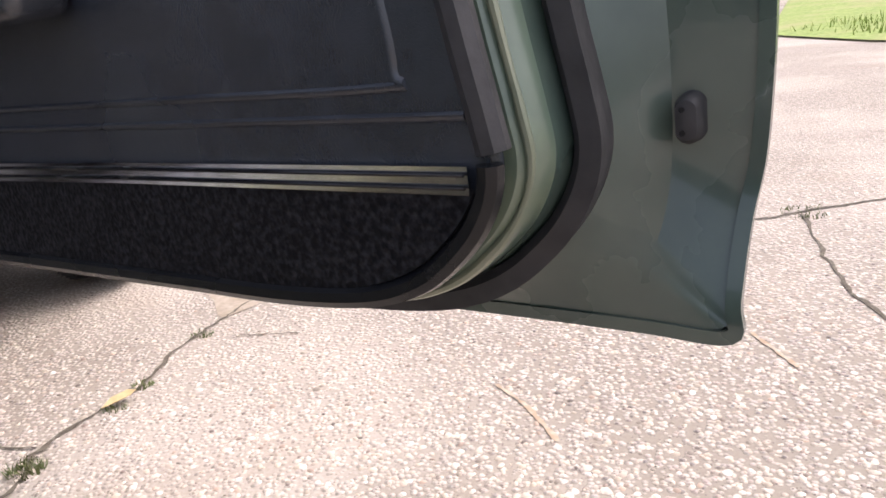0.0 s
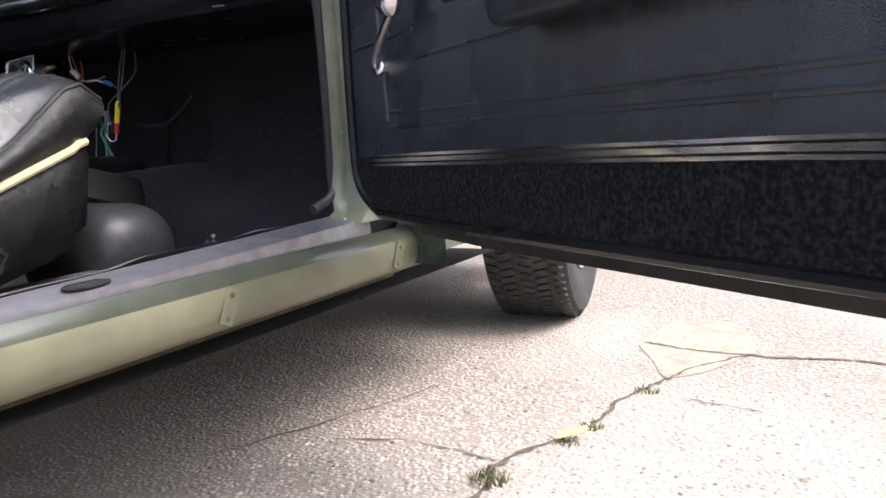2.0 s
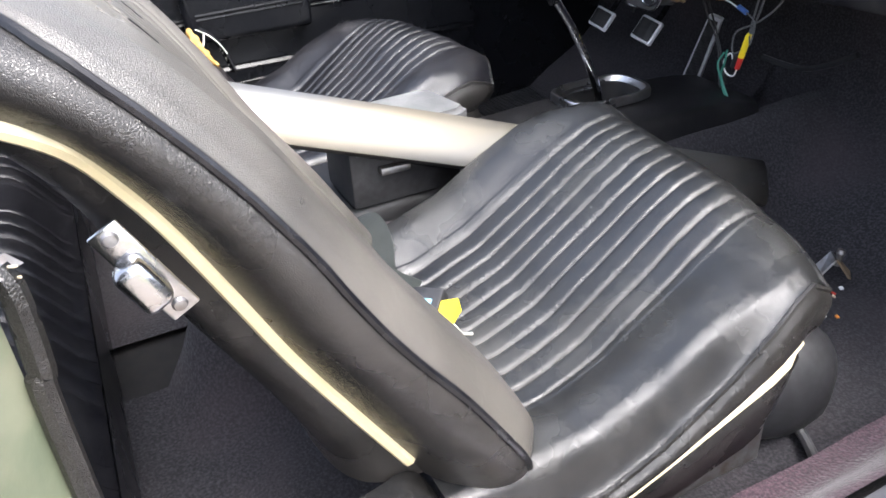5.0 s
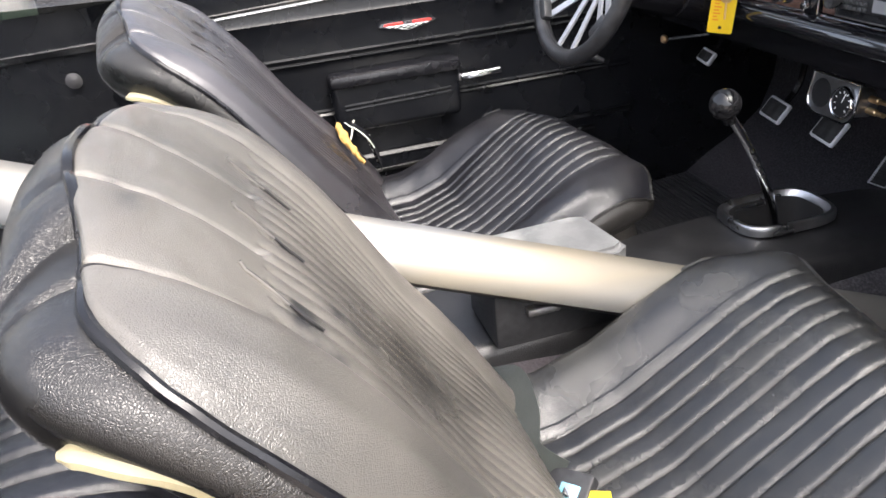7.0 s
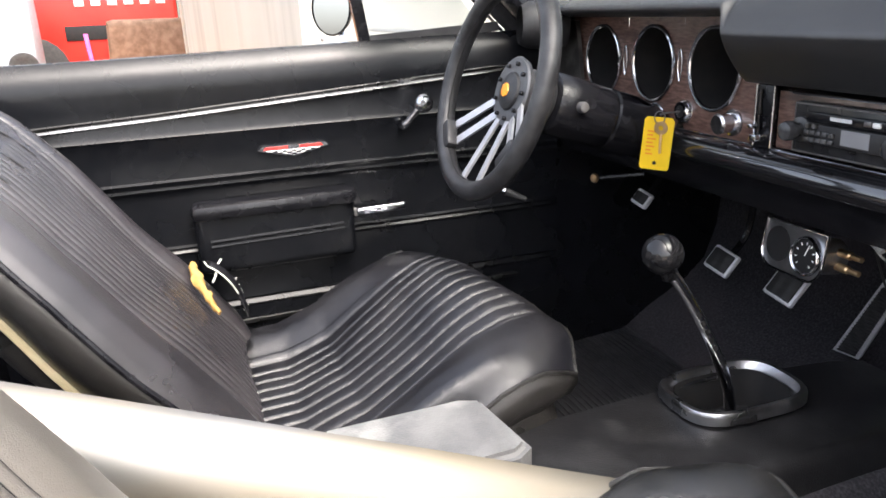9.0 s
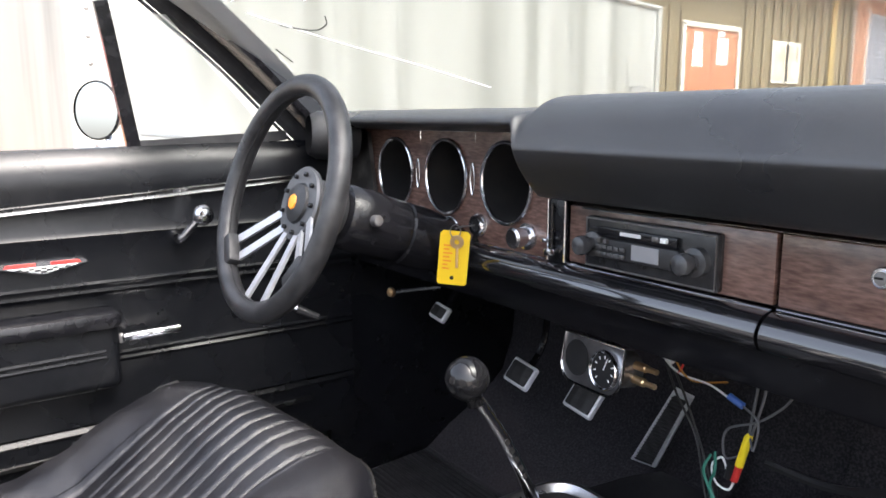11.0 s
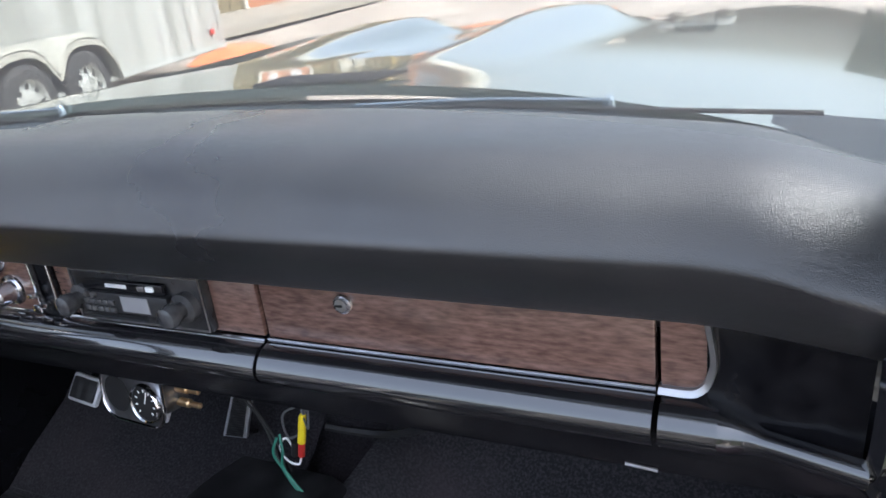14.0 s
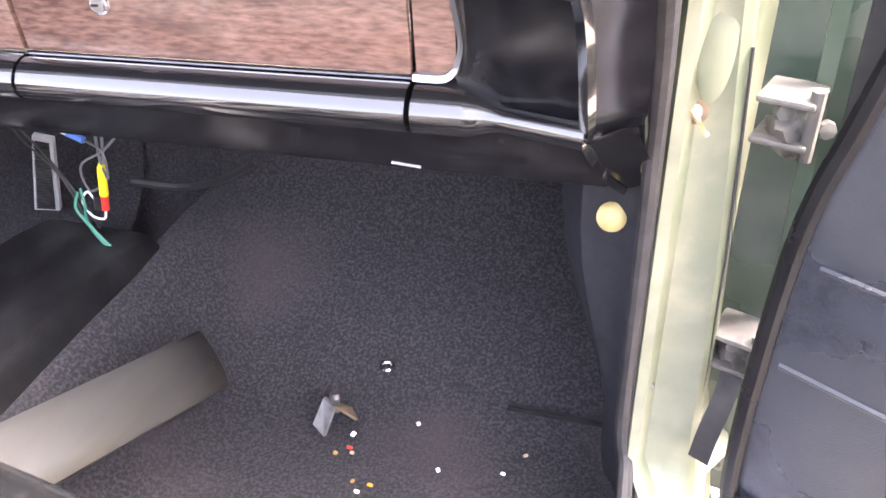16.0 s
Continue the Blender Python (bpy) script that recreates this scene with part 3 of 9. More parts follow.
    mids = [(max(m[0], i[0] + 0.034 * n[0]), min(m[1], i[1] + 0.034 * n[1]) if i[1] < 0.47 else m[1]) for m, i, n in zip(mids, inn, nrm)]
    rings.append([D(s, 0.098 + (0.035 if z > 0.46 else 0.035 * smoothstep(0.36, 0.46, z)), z) for s, z in mids])
    rings.append([D(s - 0.006 * (s > 1.95), 0.106 + 0.035 * smoothstep(0.36, 0.46, z), z + 0.006 * (z < 0.36)) for s, z in out])
    bm = bmesh.new()
    grid(bm, rings)
    part("outer_shell", bm, GREEN, door, "dark green painted door end and flange")
    bm = bmesh.new()
    strip(bm, [D(s, 0.108 + 0.035 * smoothstep(0.36, 0.46, z), z) for s, z in out], [(-0.004, 0.006), (-0.004, -0.004), (0.003, -0.004), (0.003, 0.006)], [D(0, 1, 0) - D(0, 0, 0)] * len(out))
    part("hem_edge", bm, GREEN, door)
    # outer skin closes the door
    bm = bmesh.new()
    sk = [(s, 0.112 + 0.035 * smoothstep(0.36, 0.46, z), z) for s, z in out]
    grid(bm, [[D(s, q, z) for s, q, z in sk], [D(0.84 + (s - 0.84) * 0.5, q + 0.012, max(z, 0.352)) for s, q, z in sk], [D(0.84, q, z) for s, q, z in sk]])
    part("outer_skin", bm, GREEN, door)
    slab_part("top_face", [D(0.83, 0, 0.955), D(1.81, 0, 0.955), D(1.95, 0.14, 0.955), D(0.84, 0.14, 0.955)], (0, 0, 0.02), VINYL, door)
    slab_part("front_face", [D(0.785, 0.014, 0.45), D(0.825, 0.014, 0.955), D(0.84, 0.13, 0.955), D(0.84, 0.1, 0.45)], 0.012 * DD, JAMB, door)
    # rubber seal in the channel
    seal = [D(s + 0.031 * u, 0.080, z + 0.031 * w) for (s, z), (u, w) in zip(inn, nrm)]
    bm = bmesh.new()
    strip(bm, seal, [(-0.015, -0.008), (-0.016, 0.006), (-0.010, 0.012), (-0.003, 0.008), (-0.001, 0.003), (0.002, 0.009), (0.009, 0.014), (0.015, 0.008), (0.016, -0.004)], [D(0, 1, 0) - D(0, 0, 0)] * len(seal))
    part("door_seal", bm, RUBBER, door, "grey-black rubber door seal")
    # soft ridge where the end pressing meets the flange
    bm = bmesh.new()
    ridge = catmull([D(1.920, 0.131, 0.70), D(1.934, 0.132, 0.60), D(1.936, 0.131, 0.53), D(1.926, 0.128, 0.475), D(1.905, 0.121, 0.435), D(1.872, 0.110, 0.402), D(1.845, 0.104, 0.388)], 8)
    across = [DN.cross((ridge[min(i + 1, len(ridge) - 1)] - ridge[max(i - 1, 0)]).normalized()) for i in range(len(ridge))]
    strip(bm, ridge, [(-0.016, -0.004), (-0.009, 0.0015), (-0.002, 0.0045), (0.001, 0.0040), (0.004, 0.0), (0.006, -0.004)], across)
    part("pressed_ridge", bm, GREEN, door, "worn ridge in the green door end", sharp=80)
    # rubber bumper at the shut edge
    bump = part("bumper", _bumper(), RUBBER, door, "black rubber door bumper")
    for z in (0.488, 0.503):
        lathe_part("screw_hole", [(0.0, 0.0), (0.0018, 0.0), (0.0018, 0.001)], D(1.974, 0.118, z), DN, DARK, bump, seg=10)
    return door


def _bumper():
    b = bmesh.new()
    pts = [(math.cos(a) * 0.0085, math.sin(a) * (0.0085) + (0.0075 if math.sin(a) > 0 else -0.0075)) for a in (2 * math.pi * k / 24 for k in range(24))]
    grid(b, [[D(1.976 + x * k, 0.134 - h, 0.496 + z * k) for x, z in pts] for k, h in ((1.1, -0.01), (1.0, 0.010), (0.8, 0.015), (0.3, 0.016), (0.01, 0.016))], close_u=True)
    return b


P_DOOR = passenger_door()


# ---- car body: rocker, pillar, floor, cowl, hood ----
car = thing("green_car", (0, 0, 0.25), "dark green two-door car with worn door jambs and open top", "car")


def extrude_y(profile, y0, y1, n=2):
    bm = bmesh.new()
    grid(bm, [[(x, y0 + (y1 - y0) * i / n, z) for x, z in profile] for i in range(n + 1)])
    return bm


ROCKER_GREEN = mat("worn_olive_sill_paint", (0.055, 0.063, 0.047), 0.28, color2=(0.078, 0.086, 0.064), scale=12, stains=(0.11, 0.115, 0.085), stain_scale=5, stain_range=(0.48, 0.75), rough2=0.45, coat=0.4, bump=0.05, bump_scale=200)
KICK = mat("black_kick_panel_board", (0.020, 0.022, 0.028), 0.42, color2=(0.03, 0.031, 0.038), scale=60, bump=0.2, bump_scale=300, rough2=0.65)


def right_rocker():
    part("rocker_side", extrude_y([(0.856, 0.340), (0.862, 0.348), (0.8655, 0.350), (0.869, 0.3475), (0.8705, 0.3455), (0.8795, 0.3395), (0.883, 0.331)], -1.7, 0.16, 12), ROCKER_GREEN, car, "dark green sill side")
    part("rocker_primer", extrude_y([(0.883, 0.331), (0.8875, 0.322), (0.887, 0.300), (0.882, 0.284), (0.868, 0.272), (0.80, 0.262)], -1.7, 0.16, 12), PRIMER, car, "cream-primed rocker panel without its moulding")
    bm = bmesh.new()
    grid(bm, [[(x, y, z + 0.033 * min(y, 0.0)) for x, z in [(0.785, 0.355), (0.787, 0.379), (0.797, 0.382), (0.806, 0.382), (0.815, 0.381), (0.852, 0.377), (0.859, 0.375), (0.861, 0.345)]] for y in (-1.35, -1.0, -0.6, -0.3, 0.0, 0.012)])
    plate = part("sill_plate", bm, SILLPLATE, car, "scuffed ribbed aluminium sill plate")
    for x in (0.820, 0.826, 0.832, 0.838, 0.844):
        bm = bmesh.new()
        strip(bm, [(x, -1.34, 0.3360 - (x - 0.815) * 0.11), (x, -0.02, 0.3796 - (x - 0.815) * 0.11)], [(-0.0012, 0), (0, 0.0012), (0.0012, 0)], (1, 0, 0))
        part("rib", bm, SILLPLATE, plate)
    bm = bmesh.new()
    lathe(bm, [(0.0, 0.0016), (0.5, 0.0016), (1.0, 0.001), (1.0, -0.001)], (0, 0, 0), (0, 0, 1), 28)
    bmesh.ops.transform(bm, matrix=Matrix.LocRotScale((0.838, -0.512, 0.3645), Euler((0, radians(6), 0)), (0.0135, 0.03, 1)), verts=bm.verts)
    badge = part("maker_badge", bm, DARK, plate, "oval black and silver sill badge")
    for i in range(5):
        bm = bmesh.new()
        rbox(bm, (0.838, -0.530 + i * 0.009, 0.3668), (0.014, 0.0035, 0.001), 0.0003, Euler((0, radians(6), radians(25))).to_matrix())
        part("badge_bar", bm, CHROME, badge)
    for y in (-1.1, -0.72, -0.30, -0.02):
        lathe_part("screw", [(0.0, 0.002), (0.003, 0.0015), (0.004, 0)], (0.83, y, 0.3785 + 0.028 * y), (0, 0, 1), STEEL, plate, seg=12)
    for y in (-1.18, -0.76, -0.352, 0.05):
        bm = bmesh.new()
        tilt = Euler((radians(-24), 0, 0)).to_matrix()
        rbox(bm, (0.8885, y, 0.306), (0.003, 0.022, 0.048), 0.001, tilt)
        clip = part("moulding_clip", bm, PRIMER, car, "bent metal moulding clip")
        for dz in (0.014, -0.014):
            lathe_part("clip_screw", [(0.0, 0.002), (0.003, 0.002), (0.004, 0)], (0.890, y + dz * 0.4, 0.306 + dz), (1, 0, 0), RUSTY, clip, seg=10)
    for y, r in ((-0.06, 0.004), (-0.42, 0.004), (0.02, 0.003)):
        bar_part("drain_stub", [(0.73, y, 0.258), (0.728, y, 0.21)], r, RUSTY, car, "rusty stub under the sill")
    slab_part("pinch_flange", [(0.80, -1.7, 0.268), (0.80, 0.16, 0.268), (0.798, 0.16, 0.235), (0.798, -1.7, 0.24)], (0.004, 0, 0), RUSTY, car)
    slab_part("frame_rail", [(0.5, -1.7, 0.19), (0.62, -1.7, 0.19), (0.62, 0.45, 0.19), (0.5, 0.45, 0.19)], (0, 0, 0.06), DARK, car)


right_rocker()


GREASE = mat("grey_grease", (0.10, 0.097, 0.09), 0.42, color2=(0.20, 0.19, 0.175), scale=60, bump=0.5, bump_scale=80, stains=(0.05, 0.045, 0.04), stain_scale=30, stain_range=(0.5, 0.7))


def hinge_pillar():
    # jamb face, rear-facing, with a rounded foot running into the sill
    rows = []
    for z, xo, y in ((0.372, 0.872, -0.035), (0.39, 0.866, 0.0), (0.42, 0.862, 0.02), (0.47, 0.860, 0.03), (0.60, 0.858, 0.032), (0.75, 0.850, 0.03), (0.86, 0.842, 0.025), (0.95, 0.835, 0.012), (1.0, 0.83, -0.02)):
        xi = 0.783 if z > 0.4 else 0.80
        rows.append([(xi, y - 0.004, z), (xi + 0.004, y - 0.012, z), (xi + 0.014, y - 0.010, z), (xi + 0.022, y + 0.002, z), ((xi + xo) / 2, y + 0.004, z), (xo - 0.012, y + 0.002, z), (xo - 0.004, y + 0.008, z), (xo, y + 0.03, z), (xo + 0.004, y + 0.09, z), (xo + 0.03, y + 0.13, z)])
    bm = bmesh.new()
    grid(bm, rows)
    part("hinge_pillar", bm, JAMB, car, "worn light green hinge pillar")
    # rubber windlace on the inner edge, down and onto the sill
    lace = catmull([(0.772, -0.11, 0.985), (0.775, -0.04, 0.90), (0.776, 0.014, 0.78), (0.777, 0.024, 0.6), (0.778, 0.022, 0.46), (0.786, 0.008, 0.415), (0.789, -0.05, 0.396)], 6)
    bar_part("windlace", lace, 0.0085, RUBBER, car, "grey rubber windlace", seg=10)
    for c, r in (((0.803, 0.026, 0.827), 0.007), ((0.80, 0.030, 0.52), 0.005)):
        lathe_part("pillar_screw", [(0.0, 0.004), (r * 0.8, 0.003), (r, 0)], c, (0, -1, 0), STEEL, car, "rusty screw", seg=12)
    # groove down the jamb, oval darkened for a recess's shade, rust round the screw
    bar_part("jamb_groove", [(0.853, 0.037, 0.44), (0.852, 0.0385, 0.55), (0.849, 0.038, 0.68), (0.843, 0.035, 0.80), (0.838, 0.03, 0.88)], 0.0014, RUBBER, car, "dark seam in the jamb", seg=6)
    bm = bmesh.new()
    lathe(bm, [(0.0, 0.0012), (0.8, 0.0012), (1.0, 0.0)], (0, 0, 0), (0, -1, 0), 24)
    bmesh.ops.transform(bm, matrix=Matrix.LocRotScale((0.812, 0.0195, 0.885), Euler((radians(-9), 0, 0)), (0.014, 1, 0.045)), verts=bm.verts)
    part("jamb_recess", bm, mat("olive_recess_shade", (0.105, 0.120, 0.075), 0.35, color2=(0.14, 0.155, 0.10), scale=20, bump=0.1, bump_scale=120), car, "darker green oval for a dimple in the jamb")
    lathe_part("rust_ring", [(0.0, 0.0016), (0.009, 0.0014), (0.011, 0.0)], (0.803, 0.0265, 0.827), (0, -1, 0.1), RUSTY, car, "rust round the screw", seg=14)
    bar_part("bent_clip", [(0.800, 0.016, 0.832), (0.806, 0.012, 0.826), (0.812, 0.016, 0.815), (0.815, 0.014, 0.812)], 0.0022, BRASS, car, "bent bright clip", seg=6)
    # hinges in the gap
    for z in (0.565, 0.815):
        for dz in (-0.018, 0.018):
            box_part("hinge_leaf", (0.878, 0.062, z + dz), (0.046, 0.05, 0.007), GREASE, car, "greasy steel door hinge leaf", 0.003, Euler((0, 0, radians(-20))).to_matrix())
        bar_part("hinge_pin", [(0.893, 0.040, z - 0.03), (0.893, 0.040, z + 0.03)], 0.006, GREASE, car, "dull hinge pin", seg=10)
        for c in ((0.872, 0.056, z + 0.004), (0.905, 0.05, z - 0.006)):
            lathe_part("hinge_bolt", [(0.0, 0.008), (0.007, 0.007), (0.0085, 0.0)], c, (0.2, -1, 0.2), GREASE, car, "greasy hinge bolt", seg=8)
        bm = bmesh.new()
        bmesh.ops.create_icosphere(bm, subdivisions=3, radius=0.02)
        for v in bm.verts:
            v.co = V((0.884, 0.06, z - 0.012)) + v.co * (1 + 0.5 * noise.noise(v.co * 90)) 
        part("grease", bm, GREASE, car, "grey dirty hinge grease")
    for x, y, w in ((0.905, 0.085, 0.012), (0.93, 0.075, 0.018)):
        slab_part("gap_filler", [(x, y, 0.42), (x + w, y - 0.006, 0.42), (x + w - 0.012, y - 0.016, 0.93), (x - 0.012, y - 0.01, 0.93)], (0, 0.004, 0), MIDGREEN if w < 0.015 else RUBBER, car, "grey strip in the hinge gap")
    check = catmull([(0.878, 0.045, 0.545), (0.872, 0.025, 0.52), (0.862, 0.008, 0.485), (0.857, 0.0, 0.455)], 5)
    bm = bmesh.new()
    strip(bm, check, [(-0.011, 0.002), (-0.009, -0.003), (0.009, -0.003), (0.011, 0.002)], (0.8, -0.4, 0))
    part("door_check", bm, RUBBER, car, "black door check strap")
    bm = bmesh.new()
    grid(bm, [[(0.86, 0.12, z), (0.93, 0.11, z), (0.955, 0.10, z)] for z in (0.28, 0.6, 1.0)])
    part("fender_rear_edge", bm, GREEN, car, "dark green fender edge")


hinge_pillar()


def shell():
    # floor pan with a tunnel; carpet lies on it
    bm = bmesh.new()
    grid(bm, [[(-0.86, y, 0.245), (0.86, y, 0.245)] for y in (-1.9, 0.5)])
    part("floor_pan", bm, DARK, car)
    for sx in (-1, 1):
        if sx < 0:
            bm = bmesh.new()
            grid(bm, [[(-0.78, y, 0.396), (-0.88, y, 0.36), (-0.885, y, 0.28), (-0.80, y, 0.25)] for y in (-1.9, 0.2)])
            part("rocker_side", bm, GREEN, car)
    # kick panel: rear-facing return beside the pillar, then forward along the side
    bm = bmesh.new()
    rows = []
    for k in range(12):
        z = 0.27 + 0.53 * k / 11
        f = smoothstep(0.34, 0.66, z)
        rows.append([V((0.785, 0.040, z)).lerp(V((a, b, z)), 1.0) for a, b in ((0.785, 0.040), (0.778 - 0.010 * f, 0.085), (0.770 - 0.025 * f, 0.100), (0.760 - 0.050 * f, 0.112), (0.752 - 0.067 * f, 0.15), (0.745 - 0.070 * f, 0.25), (0.735 - 0.065 * f, 0.55))])
    grid(bm, rows)
    part("kick_panel", bm, KICK, car, "black vinyl kick panel")
    lathe_part("speaker_plug", [(0.0, 0.005), (0.0105, 0.0045), (0.0152, 0.002), (0.0155, 0.0)], (0.742, 0.095, 0.677), (-0.12, -0.86, 0.42), mat("tan_plug", (0.62, 0.50, 0.22), 0.4, metal=0.2, color2=(0.55, 0.43, 0.18), scale=80), car, "round tan metal plug", seg=28)
    bm = bmesh.new()
    slab(bm, [(-0.765, -0.05, 0.27), (-0.765, 0.55, 0.27), (-0.765, 0.55, 0.85), (-0.765, -0.05, 0.85)], (-0.02, 0, 0))
    part("kick_panel", bm, VINYL, car, "black vinyl kick panel")
    # firewall and toe board
    bm = bmesh.new()
    grid(bm, [[(x, 0.16, 0.262), (x, 0.30, 0.29), (x, 0.42, 0.40), (x, 0.46, 0.55), (x, 0.46, 0.80), (x, 0.35, 1.0)] for x in (-0.78, -0.4, 0, 0.4, 0.76)])
    part("toe_board", bm, CARPET, car, "black carpeted toe board")
    # pillars of the windscreen, with their inner trim
    for sx, y0 in ((-1, 0.0), (1, 0.0)):
        if sx < 0:
            line = [(-0.752, 0.00, 0.975), (-0.752, -0.085, 1.06), (-0.742, -0.195, 1.165), (-0.717, -0.335, 1.275)]
        else:
            line = [(0.775, 0.0, 0.96), (0.765, -0.06, 1.05), (0.735, -0.17, 1.17), (0.698, -0.31, 1.285)]
        pts = catmull(line, 6)
        bm = bmesh.new()
        strip(bm, pts, [(-0.034, 0.012), (-0.02, -0.02), (0.008, -0.030), (0.034, -0.022), (0.042, 0.0), (0.036, 0.022), (0.0, 0.03), (-0.03, 0.022)], (sx, 0.0, 0.0))
        part("windscreen_pillar", bm, SATIN if sx < 0 else PLASTIC, car, "black trimmed windscreen pillar")
        if sx < 0:
            bm = bmesh.new()
            strip(bm, [p + V((-0.046, -0.030, -0.012)) for p in pts], [(-0.012, -0.010), (0.012, -0.012), (0.020, 0.0), (0.012, 0.010), (-0.012, 0.010)], (0, -0.7, -0.7))
            part("vent_frame", bm, RUBBER, car, "black weatherstrip along the pillar")
            bar_part("bright_reveal", [p + V((-0.046, -0.048, -0.030)) for p in pts], 0.0035, CHROME, car, "bright edge strip", seg=6)
        out = [p + V((sx * 0.056, -0.018, -0.014)) for p in pts]
        bar_part("drip_seal", out, 0.007, RUBBER, car, "", seg=8)
        bar_part("bright_reveal", [p + V((sx * 0.047, -0.032, -0.004)) for p in pts], 0.0035, CHROME, car, "bright edge strip", seg=6)
    # broad lower trim of the passenger's pillar
    bm = bmesh.new()
    rows = []
    for a_, b_ in (((0.751, -0.085, 0.962), (0.778, -0.052, 0.952)), ((0.748, -0.095, 0.985), (0.784, -0.085, 0.978)), ((0.744, -0.11, 1.012), (0.796, -0.135, 1.012)),
                   ((0.738, -0.135, 1.045), (0.790, -0.165, 1.047)), ((0.726, -0.19, 1.10), (0.776, -0.22, 1.105)), ((0.705, -0.29, 1.19), (0.752, -0.32, 1.20))):
        a_, b_ = V(a_), V(b_)
        rows.append([a_ + V((-0.006, 0.045, 0.01)), a_ + V((-0.002, 0.008, 0)), a_, a_.lerp(b_, 0.3) + V((-0.002, -0.006, 0)), a_.lerp(b_, 0.7) + V((-0.001, -0.006, 0)), b_, b_ + V((0.008, 0.03, 0.006))])
    grid(bm, rows)
    part("pillar_trim_panel", bm, PLASTIC, car, "broad black pillar trim panel")
    lathe_part("trim_screw", [(0.0, 0.002), (0.004, 0.0015), (0.0055, 0)], (0.771, -0.158, 1.022), (-0.4, -0.9, -0.2), DARK, car, "", seg=12)
    bar_part("bright_reveal", [(0.801, -0.140, 1.010), (0.797, -0.17, 1.048), (0.783, -0.225, 1.105), (0.76, -0.325, 1.20)], 0.0035, CHROME, car, "bright edge strip", seg=6)
    bm = bmesh.new()
    grid(bm, [[(x, -1.75, 0.93), (x, -2.2, 0.95)] for x in (-0.75, 0.75)])
    part("parcel_shelf", bm, VINYL, car)
    bm = bmesh.new()
    grid(bm, [[(x, -2.2, 0.95), (x, -3.2, 0.92), (x, -3.25, 0.4)] for x in (-0.9, 0.9)])
    part("boot_lid", bm, GREEN, car)


shell()


def screen_y(x):
    return 0.19 - 0.33 * x * x


def front_end():
    # cowl band below the glass, hood, fenders
    bm = bmesh.new()
    cols = [(-0.74 + 1.48 * i / 24) for i in range(25)]
    grid(bm, [[(x * 1.12, screen_y(x * 1.12) + o, z) for x in cols] for o, z in ((-0.03, 1.040), (0.0, 1.036), (0.04, 1.034), (0.08, 1.036), (0.13, 1.034))])
    part("cowl_panel", bm, mat("weathered_cowl_paint", (0.018, 0.025, 0.034), 0.55, spec=0.2, color2=(0.030, 0.038, 0.048), scale=20, rough2=0.7, stain_scale=10), car, "dark bluish cowl panel")
    bm = bmesh.new()
    rows = []
    for k in range(25):
        y = 0.292 + 1.49 * k / 24
        row = []
        for i in range(49):
            x = -0.86 + 1.72 * i / 48
            yy = y - (0.42 * x * x) * (1 - k / 24)
            z = 1.058 + 0.010 * smoothstep(0, 0.25, k / 24) - 0.085 * (k / 24) - 0.05 * (abs(x) / 0.86) ** 3
            ridge = abs(abs(x) - 0.21)
            f = smoothstep(0.45, 1.10, y) * (1 - smoothstep(1.14, 1.22, y))
            z += 0.048 * f * (1 - smoothstep(0.05, 0.15, ridge))
            row.append((x, yy, z))
        rows.append(row)
    rows.insert(0, [(x, y - 0.002, z - 0.012) for x, y, z in rows[0]])
    grid(bm, rows)
    hood = part("hood", bm, mat("glossy_green_hood", (0.045, 0.065, 0.05), 0.12, color2=(0.055, 0.078, 0.06), scale=8, coat=1.0, rough2=0.2, stain_scale=4), car, "glossy dark green hood with twin scoops")
    for i in range(13):
        x = -0.005 + i * 0.0155
        bm = bmesh.new()
        rbox(bm, (x, 0.330, 1.0605), (0.006, 0.062, 0.004), 0.0012, Euler((radians(2), radians(12), radians(-24))).to_matrix())
        part("louvre", bm, DARK, hood, "hood louvre")
    for sx in (-1, 1):
        bm = bmesh.new()
        grid(bm, [[(sx * 0.86, y, 0.99), (sx * 0.93, y, 0.94), (sx * 0.95, y, 0.8), (sx * 0.94, y, 0.72)] for y in (0.14, 0.5, 1.0, 1.7)])
        part("fender", bm, GREEN, car)
        bm = bmesh.new()
        grid(bm, [[(sx * 0.94, y, 0.72), (sx * 0.95, y, 0.5), (sx * 0.92, y, 0.30)] for y in (0.14, 0.48)])
        part("fender_side", bm, GREEN, car)
    # windscreen
    bm = bmesh.new()
    rows = []
    for t in (0, 0.25, 0.5, 0.75, 1.0):
        rows.append([(x * (1 - 0.06 * t), screen_y(x) - 0.02 - 0.40 * t - 0.04 * t * (1 - x * x), 1.035 + 0.25 * t) for x in cols])
    grid(bm, rows)
    pane = part("windscreen", bm, GLASS, car, "cracked windscreen glass")
    pane.visible_shadow = False


front_end()


# ---- dashboard ----
dash = thing("dashboard", (0, 0.05, 0.75), "black padded dashboard with walnut fascia", "dashboard")


